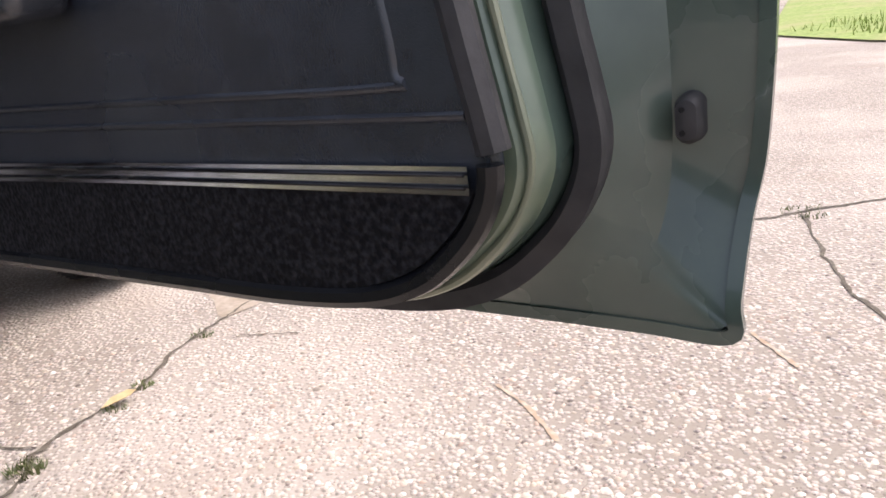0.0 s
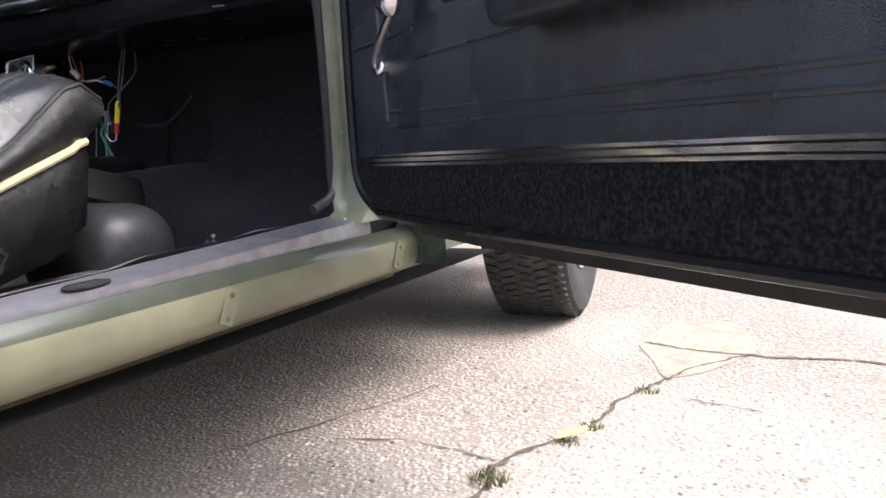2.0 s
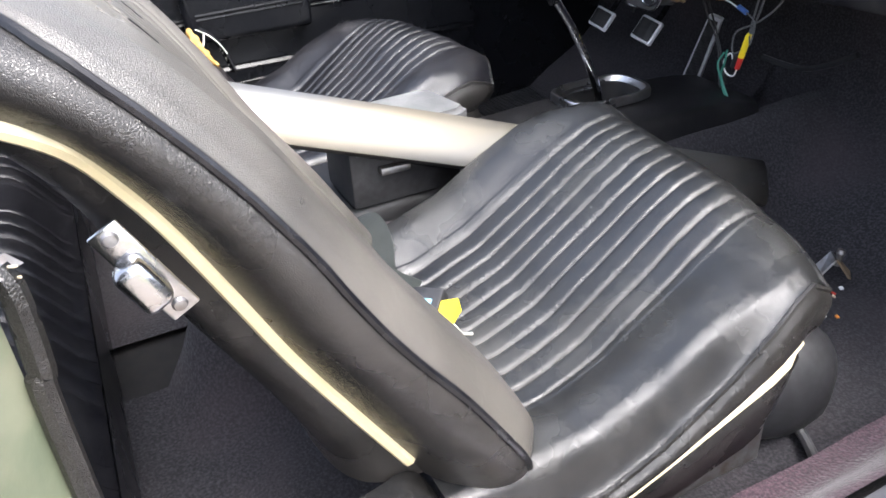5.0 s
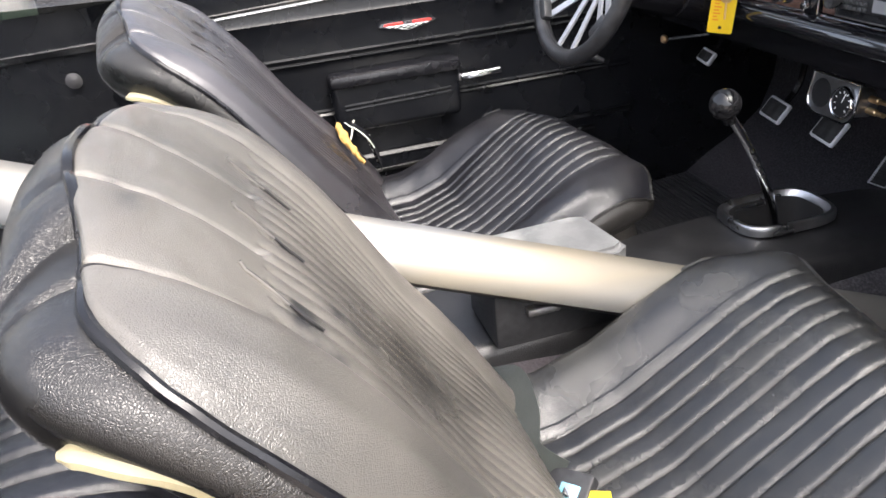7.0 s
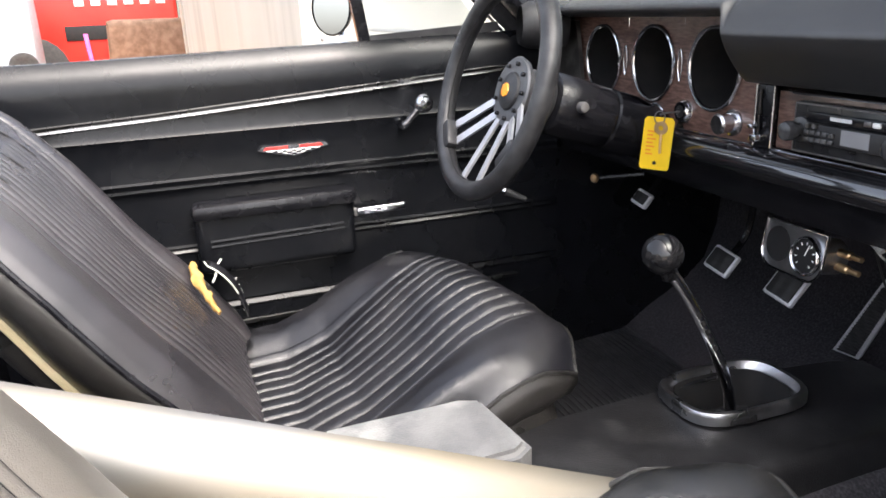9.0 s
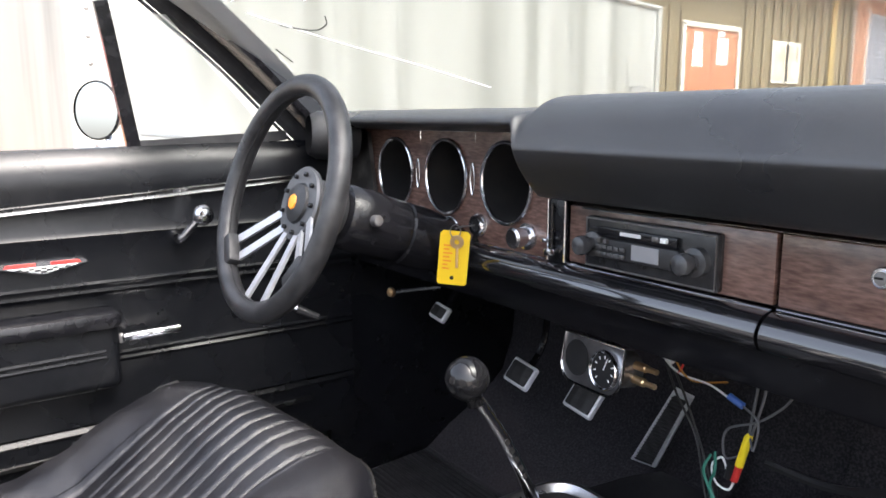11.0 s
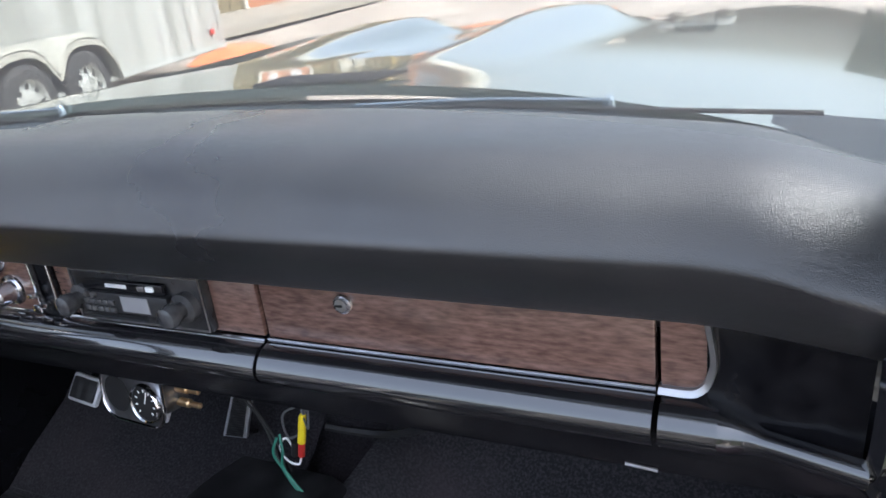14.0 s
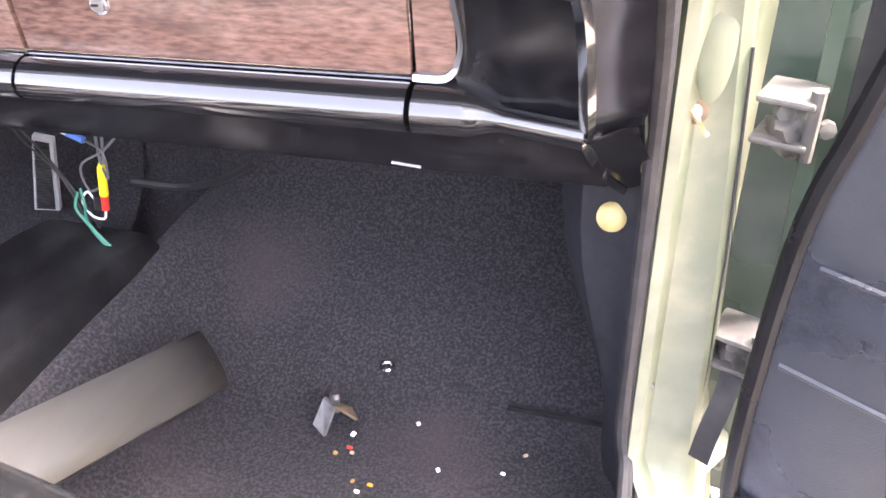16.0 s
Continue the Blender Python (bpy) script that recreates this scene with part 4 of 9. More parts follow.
def pad_section(x):
    """The pad's outline at x, from the glass to the fascia."""
    k = smoothstep(-0.135, -0.112, x)
    e = smoothstep(0.60, 0.735, x)
    c = 0.010 * k * (1 - smoothstep(0.15, 0.62, abs(x - 0.12)))
    yw = screen_y(x) - 0.02
    full = [(yw, 1.046), (yw * 0.5 + 0.01, 1.060 + c), (0.0, 1.063 + c), (-0.045, 1.057 + c), (-0.078, 1.040 + 0.6 * c), (-0.096, 1.021), (-0.1035, 1.009), (-0.1025, 1.001), (-0.092, 0.981), (-0.068, 0.951), (-0.054, 0.944), (-0.02, 0.942), (0.02, 0.941)]
    brow = [(yw, 1.046), (yw * 0.5 + 0.01, 1.056), (0.02, 1.058), (-0.03, 1.056), (-0.06, 1.053), (-0.08, 1.048), (-0.091, 1.042), (-0.090, 1.034), (-0.075, 1.028), (-0.05, 1.026), (-0.02, 1.024), (0.01, 1.022), (0.02, 1.02)]
    out = []
    for (ya, za), (yb, zb) in zip(full, brow):
        y, z = yb + (ya - yb) * k, zb + (za - zb) * k
        z -= 0.020 * e * e * smoothstep(0.9, 1.05, z)
        y -= 0.02 * e * (y < 0.05)
        out.append((x + 0.012 * e * (z < 1.0), y, z))
    return catmull(out, 3)


bm = bmesh.new()
xs = [-0.735 + i * 0.02 for i in range(29)] + [-0.15 + i * 0.003 for i in range(28)] + [-0.06 + i * 0.02 for i in range(33)] + [0.60 + i * 0.012 for i in range(12)]
grid(bm, [pad_section(x) for x in sorted(set(round(v, 4) for v in xs))])
part("pad", bm, PAD, dash, "grained black vinyl dash pad", sharp=60)


def fascia():
    # gauge panel with three open holes
    holes = [(-0.563, 0.948), (-0.405, 0.949), (-0.25, 0.949)]
    bm = bmesh.new()
    x0, x1, z0, z1 = -0.68, -0.155, 0.850, 1.026
    R = 0.0575
    edges = [x0, -0.484, -0.3275, x1]
    for (hx, hz), a, b in zip(holes, edges, edges[1:]):
        n = 32
        inner, outer, back = [], [], []
        for k in range(n):
            t = 2 * math.pi * k / n
            c, s = math.cos(t), math.sin(t)
            inner.append((hx + R * c, 0.0, hz + R * 1.04 * s))
            back.append((hx + R * c, 0.05, hz + R * 1.04 * s))
            kx = ((b - hx) if c > 0 else (hx - a)) / max(abs(c), 1e-6)
            kz = ((z1 - hz) if s > 0 else (hz - z0)) / max(abs(s), 1e-6)
            f = min(kx, kz)
            outer.append((hx + f * c, 0.0, hz + f * s))
        grid(bm, [outer, inner], close_u=True)
    part("gauge_panel", bm, WOOD, dash, "walnut veneer gauge panel with empty holes")
    box_part("end_plate", (-0.708, 0.014, 0.935), (0.056, 0.02, 0.19), VINYL, dash, "black dash end plate", 0.003)
    for hx, hz in holes:
        pts = [(hx + R * math.cos(2 * math.pi * k / 40), -0.003, hz + R * 1.04 * math.sin(2 * math.pi * k / 40)) for k in range(40)]
        bar_part("gauge_ring", pts, 0.0032, CHROME, dash, "chrome ring of an flat black disc for the empty gauge hole", seg=8, closed=True)
        # shallow cup; the hole's darkness comes from its near-black colour
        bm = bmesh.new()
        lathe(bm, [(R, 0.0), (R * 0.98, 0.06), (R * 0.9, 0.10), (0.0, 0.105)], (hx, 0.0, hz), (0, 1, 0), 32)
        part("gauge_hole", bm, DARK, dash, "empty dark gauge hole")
    for hx in (-0.484, -0.3275):
        bm = bmesh.new()
        pts = [(hx - 0.002, -0.004, 0.975), (hx - 0.008, -0.004, 0.95), (hx - 0.002, -0.004, 0.925), (hx + 0.003, -0.004, 0.95)]
        tube(bm, catmull(pts, 5, True), 0.0014, 6, True)
        part("indicator_bezel", bm, CHROME, dash)
    # end plate beside the column: bare dull metal
    slab_part("side_plate", [(-0.735, -0.012, 0.86), (-0.655, -0.012, 0.862), (-0.628, -0.012, 0.905), (-0.650, -0.012, 1.016), (-0.735, -0.012, 1.022)], (0, 0.008, 0), mat("scuffed_dark_plate", (0.045, 0.042, 0.040), 0.35, metal=0.5, color2=(0.16, 0.15, 0.145), scale=22, contrast=(0.45, 0.72), bump=0.5, bump_scale=30), dash, "scuffed dark metal plate")
    # radio panel, glove box door, end piece
    for name, a, b, lab in (("radio_panel", -0.116, 0.1815, "walnut veneer radio panel"), ("glove_box_door", 0.1865, 0.5755, "walnut veneer glove box door")):
        bm = bmesh.new()
        rbox(bm, ((a + b) / 2, 0.005, 0.892), (b - a, 0.012, 0.076), 0.002)
        part(name, bm, WOOD, dash, lab)
    bm = bmesh.new()
    out = [(0.580, -0.001, 0.854), (0.602, -0.001, 0.854), (0.610, -0.001, 0.858), (0.6145, -0.001, 0.867), (0.615, -0.001, 0.93), (0.580, -0.001, 0.93)]
    slab(bm, out, (0, 0.012, 0))
    part("end_piece", bm, WOOD, dash, "walnut veneer end piece")
    bm = bmesh.new()
    strip(bm, catmull([(0.578, -0.002, 0.851), (0.603, -0.002, 0.851), (0.614, -0.002, 0.857), (0.6195, -0.002, 0.868), (0.622, -0.002, 0.89), (0.612, -0.002, 0.945)], 5), [(-0.010, 0.003), (-0.008, -0.003), (-0.002, -0.0055), (0.003, -0.005), (0.006, 0.0)], (0, -1, 0))
    part("end_trim", bm, BRUSHED, dash, "bright rounded end trim")
    for z, a, b in ((0.8505, -0.66, -0.157), (0.8505, -0.118, 0.182), (0.8525, 0.187, 0.576), (0.929, -0.09, 0.1)):
        bar_part("bright_line", [(a, -0.003, z), (b, -0.003, z)], 0.0019, CHROME, dash, "thin bright line", seg=6)
    # slide control between gauges and radio
    box_part("slider_plate", (-0.136, 0.0, 0.893), (0.036, 0.012, 0.085), SATIN, dash, "black slide control plate", 0.002)
    for x in (-0.152, -0.119):
        bar_part("slider_edge", [(x, -0.007, 0.852), (x, -0.007, 0.935)], 0.0014, CHROME, dash, seg=6)
    bar_part("slider_rail", [(-0.143, -0.008, 0.86), (-0.143, -0.008, 0.93)], 0.003, SATIN, dash, seg=6)
    box_part("slider_lever", (-0.137, -0.014, 0.865), (0.014, 0.018, 0.010), CHROME, dash, "chrome slide lever", 0.002)
    box_part("slider_lever", (-0.146, -0.014, 0.88), (0.010, 0.014, 0.006), CHROME, dash, "chrome slide lever", 0.002)
    # knobs
    def knob(c, r, dep, label, material=CHROME):
        k = lathe_part("knob", [(0.0, dep), (r * 0.8, dep), (r, dep - 0.003), (r * 0.92, dep - 0.006), (r * 0.9, 0.004), (r * 1.25, 0.003), (r * 1.3, 0.0)], c, (0, -1, 0), material, dash, label, seg=24)
        return k
    knob((-0.203, 0.0, 0.876), 0.0155, 0.030, "chrome dash knob")
    lathe_part("ignition_lock", [(0.0, 0.006), (0.009, 0.006), (0.010, 0.010), (0.015, 0.010), (0.0185, 0.004), (0.019, 0)], (-0.316, 0.0, 0.880), (0, -1, 0), CHROME, dash, "chrome ignition lock", seg=28)
    lathe_part("ignition_face", [(0.0, 0.0075), (0.009, 0.0072)], (-0.316, 0.0, 0.880), (0, -1, 0), DARK, dash)
    for x, z in ((-0.48, 0.880), (-0.585, 0.880)):
        knob((x, 0.0, z), 0.008, 0.012, "small chrome dash knob")
    bm = bmesh.new()
    pts = [(-0.392 + 0.026 * math.cos(t), -0.004, 0.862 + 0.022 * math.sin(t)) for t in (math.pi * (0.05 + 0.9 * k / 14) for k in range(15))]
    tube(bm, pts, 0.0025, 6)
    part("bezel_arc", bm, CHROME, dash)
    # glove box lock
    lock = lathe_part("glove_lock", [(0.0, 0.003), (0.0052, 0.003), (0.0056, 0.006), (0.0070, 0.006), (0.0072, 0.002), (0.0088, 0.002), (0.0095, 0.004), (0.0104, 0.002), (0.0106, 0.0)], (0.287, -0.0015, 0.902), (0, -1, 0), CHROME, dash, "chrome glove box lock", seg=28)
    lathe_part("lock_face", [(0.0, 0.0062), (0.0064, 0.0060)], (0.287, -0.0015, 0.902), (0, -1, 0), STEEL, lock, "", seg=20)
    box_part("key_slot", (0.2855, -0.0082, 0.902), (0.0075, 0.002, 0.0020), DARK, lock, "", 0.0003)
    # rolled lip below the fascia, in two lengths with a gap, and the lower panel
    lip = [(0.012, 0.850), (-0.010, 0.849), (-0.022, 0.843), (-0.030, 0.832), (-0.030, 0.821), (-0.022, 0.811), (-0.006, 0.806), (0.012, 0.806)]
    lip = [(p.x, p.y) for p in catmull([(y, z, 0) for y, z in lip], 4)]
    for a, b in ((-0.68, 0.1815), (0.186, 0.576), (0.581, 0.625)):
        bm = bmesh.new()
        grid(bm, [[(x, y, z) for y, z in lip] for x in (a, b)])
        for x in (a, b):
            bm.faces.new([bm.verts.new((x, y, z)) for y, z in lip])
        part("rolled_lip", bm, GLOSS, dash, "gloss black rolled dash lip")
    bm = bmesh.new()
    rows = []
    for k in range(13):
        f = k / 12
        g = smoothstep(0.0, 0.35, f)
        row = []
        for m, (y, z) in enumerate(lip):
            a = math.pi * (0.5 - m / (len(lip) - 1))
            yr, zr = -0.006 - 0.036 * f - 0.012 * math.cos(a), 0.826 + 0.005 * f + 0.011 * math.sin(a)
            row.append((0.625 + 0.100 * f, y + (yr - y) * g, z + (zr - z) * g))
        rows.append(row)
    grid(bm, rows)
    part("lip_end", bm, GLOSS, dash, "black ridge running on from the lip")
    bm = bmesh.new()
    low = [(0.0, 0.808), (0.004, 0.79), (0.010, 0.768), (0.018, 0.755), (0.05, 0.748), (0.30, 0.745)]
    grid(bm, [[(x, y, z) for y, z in low] for x in (-0.76, -0.3, 0.1, 0.58, 0.66, 0.74)])
    part("lower_panel", bm, SATIN, dash, "black lower dash panel")
    # end cap: black metal return at the passenger end
    rows = []
    for x, dy in ((0.615, 0.0), (0.622, -0.004), (0.66, -0.03), (0.70, -0.055), (0.722, -0.075)):
        rows.append([(x, dy * (z - 0.76) / 0.2 - 0.002, z) for z in (0.806 + 0.016 * smoothstep(0.62, 0.72, x), 0.82, 0.84, 0.88, 0.93, 0.975)])
    bm = bmesh.new()
    grid(bm, rows)
    part("end_panel", bm, SATIN, dash, "black dash end panel")
    edge = catmull([(0.724, -0.135, 0.972), (0.727, -0.10, 0.93), (0.728, -0.065, 0.86), (0.725, -0.042, 0.832), (0.722, -0.038, 0.822), (0.735, 0.02, 0.765), (0.749, 0.086, 0.715)], 6)
    bm = bmesh.new()
    strip(bm, edge, [(-0.006, 0.003), (-0.005, -0.004), (0.0, -0.006), (0.005, -0.004), (0.006, 0.003)], (0.6, -0.8, 0))
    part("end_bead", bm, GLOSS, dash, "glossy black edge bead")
    rows = []
    for p in edge:
        rows.append([p, p + V((0.014, 0.004, 0.002)), p + V((0.03, 0.0, 0.012)), p + V((0.042, -0.004, 0.016))])
    bm = bmesh.new()
    grid(bm, rows)
    part("pillar_trim", bm, SATIN, dash, "black lower pillar trim")
    bm = bmesh.new()
    edge2 = catmull([(0.756, -0.09, 0.940), (0.762, -0.06, 0.90), (0.767, -0.01, 0.82), (0.771, 0.04, 0.747)], 6)
    tube(bm, edge2, 0.003, 6)
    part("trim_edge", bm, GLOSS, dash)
    bm = bmesh.new()
    grid(bm, [[(x, y - 0.10 * max(0, x - 0.6), z) for x in (0.56, 0.62, 0.68, 0.73, 0.775)] for y, z in ((0.0, 0.985), (0.04, 1.0), (0.10, 1.014), (0.17, 1.028))])
    part("pad_end_shelf", bm, PAD, dash, "black padded dash corner")
    # speaker grille and slot in the pad's top
    for i in range(16):
        bm = bmesh.new()
        rbox(bm, (-0.17 + i * 0.013, 0.105, 1.0615 + 0.0002 * i), (0.003, 0.045, 0.002), 0.0008)
        part("grille_slot", bm, DARK, dash)
    bar_part("slot", [(0.36, 0.085, 1.0600), (0.47, 0.055, 1.0585)], 0.0015, DARK, dash, seg=6)


fascia()


# ---- bucket seats ----
def lerp_table(tab, v):
    for (a, x), (b, y) in zip(tab, tab[1:]):
        if v <= b:
            f = (v - a) / (b - a)
            return x + (y - x) * f
    return tab[-1][1]


def pleat(x, pitch, depth, crease=0.0022):
    """A stitched channel: barely domed rolls parted by narrow creases."""
    f = (x / pitch) % 1.0
    d = min(f, 1 - f) * pitch
    return depth * (0.34 * (1 - (2 * f - 1) ** 2) - math.exp(-(d / crease) ** 1.3))


def bucket_seat(cx, sx, vinyl, label, lean=0.0, backrest_vinyl=None, side_vinyl=None, twist=0.0):
    """cx: centre line; sx: +1 if the door is on +x; lean: degrees of extra recline."""
    seat = thing("bucket_seat", (cx, -0.6, 0.26), label, "car seat", "front bucket seats")
    hw = 0.285
    # cushion top
    bm = bmesh.new()
    zc = [(-0.80, 0.46), (-0.72, 0.462), (-0.64, 0.468), (-0.56, 0.498), (-0.48, 0.552), (-0.42, 0.595), (-0.37, 0.620), (-0.335, 0.627), (-0.312, 0.621), (-0.300, 0.608)]
    rows = []
    nu = 380
    for j in range(45):
        y = -0.80 + 0.50 * j / 44
        base = lerp_table(zc, y)
        row = []
        for i in range(nu + 1):
            u = -1 + 2 * i / nu
            x = u * hw * (1 - 0.05 * smoothstep(-0.40, -0.30, y))
            side = smoothstep(0.50, 0.80, abs(u)) * (1 - smoothstep(0.90, 1.0, abs(u)) * 0.9)
            fr = smoothstep(-0.5, -0.34, y)
            z = base + 0.036 * side * (1 - 0.75 * fr) - 0.022 * smoothstep(0.86, 1.0, abs(u)) * (1 - fr)
            z += 0.005 * smoothstep(-0.45, -0.36, y) - 0.034 * smoothstep(0.30, 1.0, u * sx) * smoothstep(-0.56, -0.36, y) - 0.026 * (sx < 0) * smoothstep(0.2, 1.0, u) * smoothstep(-0.44, -0.30, y)
            if abs(u) < 0.605:
                z += pleat(x + 0.0005, 0.0313, 0.0046, 0.0024) * (1 - smoothstep(-0.335, -0.31, y))
            z += 0.004 * noise.noise((x * 9, y * 9, cx * 3))
            corner = smoothstep(0.62, 1.0, abs(u)) ** 2 * smoothstep(-0.52, -0.30, y)
            yy = y - 0.040 * u * sx * smoothstep(-0.60, -0.30, y) - ((0.055 if sx > 0 else 0.030) if u * sx < 0 else 0.012) * corner
            z -= (0.030 if u * sx < 0 else 0.0) * corner
            row.append((cx + x, yy, z))
        rows.append(row)
    grid(bm, rows)
    cushion = part("cushion", bm, vinyl, seat, "pleated black vinyl cushion", sharp=70)
    # seam piping along the cushion's edge, then the side wall down to the cream piping
    top_edge = [V(r[-1 if sx > 0 else 0]) for r in rows]
    in_edge = [V(r[0 if sx > 0 else -1]) for r in rows]
    front_edge = [V(p) for p in rows[-1]]
    loop = in_edge[::3] + front_edge[6:-6:6][::1 if sx > 0 else -1] + top_edge[::-3]
    bar_part("seam_piping", loop, 0.0035, SEAT_SIDE, cushion, "", seg=6)

    def low_line(y):
        return lerp_table([(-0.82, 0.51), (-0.79, 0.48), (-0.767, 0.452), (-0.718, 0.426), (-0.674, 0.420), (-0.633, 0.429), (-0.558, 0.457), (-0.42, 0.512), (-0.37, 0.524), (-0.29, 0.528)], y)
    ring = loop
    n = len(ring)
    rows2 = [[p for p in ring]]
    for f, o in ((0.12, 0.006), (0.25, 0.008), (0.6, 0.008), (1.0, 0.0)):
        row = []
        for p in ring:
            d = V((p.x - cx, (p.y + 0.55) * 0.8, 0)).normalized()
            zl = low_line(p.y)
            q = V((p.x, p.y - 0.034 * f * smoothstep(-0.42, -0.345, p.y), p.z + (zl - p.z) * f)) + d * (o + 0.004 * math.sin(f * math.pi))
            row.append(q)
        rows2.append(row)
    bm = bmesh.new()
    grid(bm, rows2)
    part("cushion_side", bm, SEAT_SIDE, seat, "grained black cushion side", sharp=70)
    bar_part("cream_piping", [p + V((0.003 * sx, 0, 0)) for p in rows2[-1] if (p.x - cx) * sx > 0.12], 0.0058, PIPING, seat, "cream piping along the seat base", seg=8)
    rows3 = [rows2[-1]]
    for o, zb in ((0.006, None), (-0.01, 0.372), (-0.04, 0.34)):
        row = []
        for p in rows2[-1]:
            d = V((p.x - cx, (p.y + 0.55) * 0.8, 0)).normalized()
            z = p.z - 0.02 if zb is None else min(p.z - 0.03, zb + 0.25 * max(0, p.y + 0.55))
            row.append(V((p.x, p.y, z)) + d * o)
        rows3.append(row)
    bm = bmesh.new()
    grid(bm, rows3)
    part("base_skirt", bm, SEAT_SIDE, seat, "black moulded seat base", sharp=70)
    for x in (-0.2, 0.2):
        box_part("seat_track", (cx + x, -0.55, 0.305), (0.03, 0.44, 0.07), STEEL, seat, "steel seat track", 0.004)
    # backrest: front pad with a welt all round, rolled wall behind the welt, slim shell behind
    welt_c = [(-0.712, 0.50), (-0.727, 0.535), (-0.775, 0.62), (-0.835, 0.71), (-0.882, 0.79), (-0.925, 0.86), (-0.965, 0.912), (-0.999, 0.947), (-1.024, 0.968), (-1.045, 0.983), (-1.067, 0.991)]
    pipe_c = [(-0.805, 0.50), (-0.82, 0.53), (-0.862, 0.605), (-0.905, 0.685), (-0.937, 0.755), (-0.965, 0.815), (-0.986, 0.852), (-1.006, 0.880), (-1.030, 0.899), (-1.052, 0.908), (-1.070, 0.908)]
    shell_c = [(-0.89, 0.50), (-0.90, 0.54), (-0.935, 0.625), (-0.98, 0.715), (-1.01, 0.785), (-1.037, 0.845), (-1.062, 0.880), (-1.082, 0.898), (-1.092, 0.906), (-1.086, 0.910), (-1.072, 0.909)]
    wid = [0.255, 0.268, 0.270, 0.267, 0.260, 0.251, 0.245, 0.232, 0.208, 0.168, 0.092]
    cl, sl = math.cos(radians(lean)), math.sin(radians(lean))
    welt_c, pipe_c, shell_c = ([(-0.75 + (y + 0.75) * cl - (z - 0.45) * sl, 0.45 + (z - 0.45) * cl + (y + 0.75) * sl) for y, z in c] for c in (welt_c, pipe_c, shell_c))
    NI = 16
    wl_, pp_, sh_ = ([V(q) for q in catmull([(0, y, z) for y, z in c], NI)] for c in (welt_c, pipe_c, shell_c))
    wv = [q.x for q in catmull([(w, 0, 0) for w in wid], NI)]
    nrow = len(wl_)
    wp = [0.212 - 0.014 * smoothstep(0.80, 1.0, i / (nrow - 1)) for i in range(nrow)]
    nf = 320
    bx = cx + sx * 0.005
    tt, ff = [], []
    for i in range(nrow):
        t = (wl_[min(i + 1, nrow - 1)] - wl_[max(i - 1, 0)]).normalized()
        tt.append(t)
        ff.append(V((0, t.z, -t.y)))

    def face(i, u, lift=0.0):
        h = i / (nrow - 1)
        x = u * wv[i]
        dep = 0.014 * (1 - abs(u) ** 4) - 0.006 * smoothstep(0.94, 1.0, abs(u)) + twist * smoothstep(0.35, 1.0, h) * (1 + 0.8 * u * sx)
        dep += 0.018 * smoothstep(0.52, 0.74, abs(u)) * (1 - smoothstep(0.55, 0.85, h)) * (1 - smoothstep(0.84, 1, abs(u)))
        droop = 0.018 * u ** 2 * smoothstep(0.84, 1.0, h)
        return V((bx + x, wl_[i].y, wl_[i].z)) + ff[i] * (dep - 0.003 * smoothstep(0.93, 1.0, h) + lift) - tt[i] * droop, x, h

    def wob(x, h):
        return 0.0028 * noise.noise((x * 9, h * 7, cx)) + 0.0008 * noise.noise((x * 40, h * 22, cx))

    SEAMS = (-0.155, -0.052, 0.052, 0.155)
    pad_rows = []
    for i in range(nrow):
        row = []
        for k in range(nf + 1):
            u = -1 + 2 * k / nf
            p, x, h = face(i, u)
            xs = x + 0.010
            fine_ = 1 - smoothstep(0.585, 0.60, h)
            dep = 0.0
            if abs(xs) < 0.153:
                dep = pleat(xs, 0.0204, 0.0042, 0.0022) * fine_
            for q in SEAMS:
                w_ = 1.0 if abs(q) > 0.1 else 1 - fine_
                dep -= w_ * (0.0042 * math.exp(-((xs - q) / 0.0028) ** 2) + 0.0030 * math.exp(-((xs - q) / 0.012) ** 2))
            dep += wob(x, h)
            row.append(p + ff[i] * dep)
        pad_rows.append(row)
    bm = bmesh.new()
    grid(bm, pad_rows)
    back = part("backrest", bm, backrest_vinyl or vinyl, seat, "pleated black vinyl backrest", sharp=70)
    # the welt's loop: up one side, over the top, down the other; each step knows its outward way
    nt_ = 26
    loop_ = [(pad_rows[i][0], V((bx - wp[i], pp_[i].y, pp_[i].z)), V((-1, 0, 0)), 0.0) for i in range(nrow)]
    for k in range(1, nt_):
        u = -1 + 2 * k / nt_
        loop_.append((pad_rows[-1][round((u + 1) / 2 * nf)], V((bx + u * wp[-1], pp_[-1].y, pp_[-1].z)), None, 1.0))
    loop_ += [(pad_rows[i][-1], V((bx + wp[i], pp_[i].y, pp_[i].z)), V((1, 0, 0)), 0.0) for i in range(nrow - 1, -1, -1)]
    nl = len(loop_)
    walls = []
    for k, (p, q, d, topness) in enumerate(loop_):
        a_, c_ = loop_[max(0, k - 4)][0], loop_[min(nl - 1, k + 4)][0]
        run = (c_ - a_).normalized()
        i = min(k, nrow - 1) if k < nrow + nt_ // 2 else min(nrow - 1, nl - 1 - k)
        out_ = run.cross(ff[i]).normalized()
        if out_.dot(p - wl_[nrow // 2] - V((bx, 0, 0))) < 0:
            out_ = -out_
        up = max(0.0, out_.dot(tt[i]))
        bulge = 0.020 + 0.017 * up ** 1.5
        walls.append([q.lerp(p, f) + (out_ + V((0, -0.10 * up, 0))) * bulge * math.sin(math.pi * f) ** 0.8 for f in (0.0, 0.06, 0.12, 0.2, 0.3, 0.4, 0.5, 0.6, 0.7, 0.8, 0.88, 0.94, 1.0)])
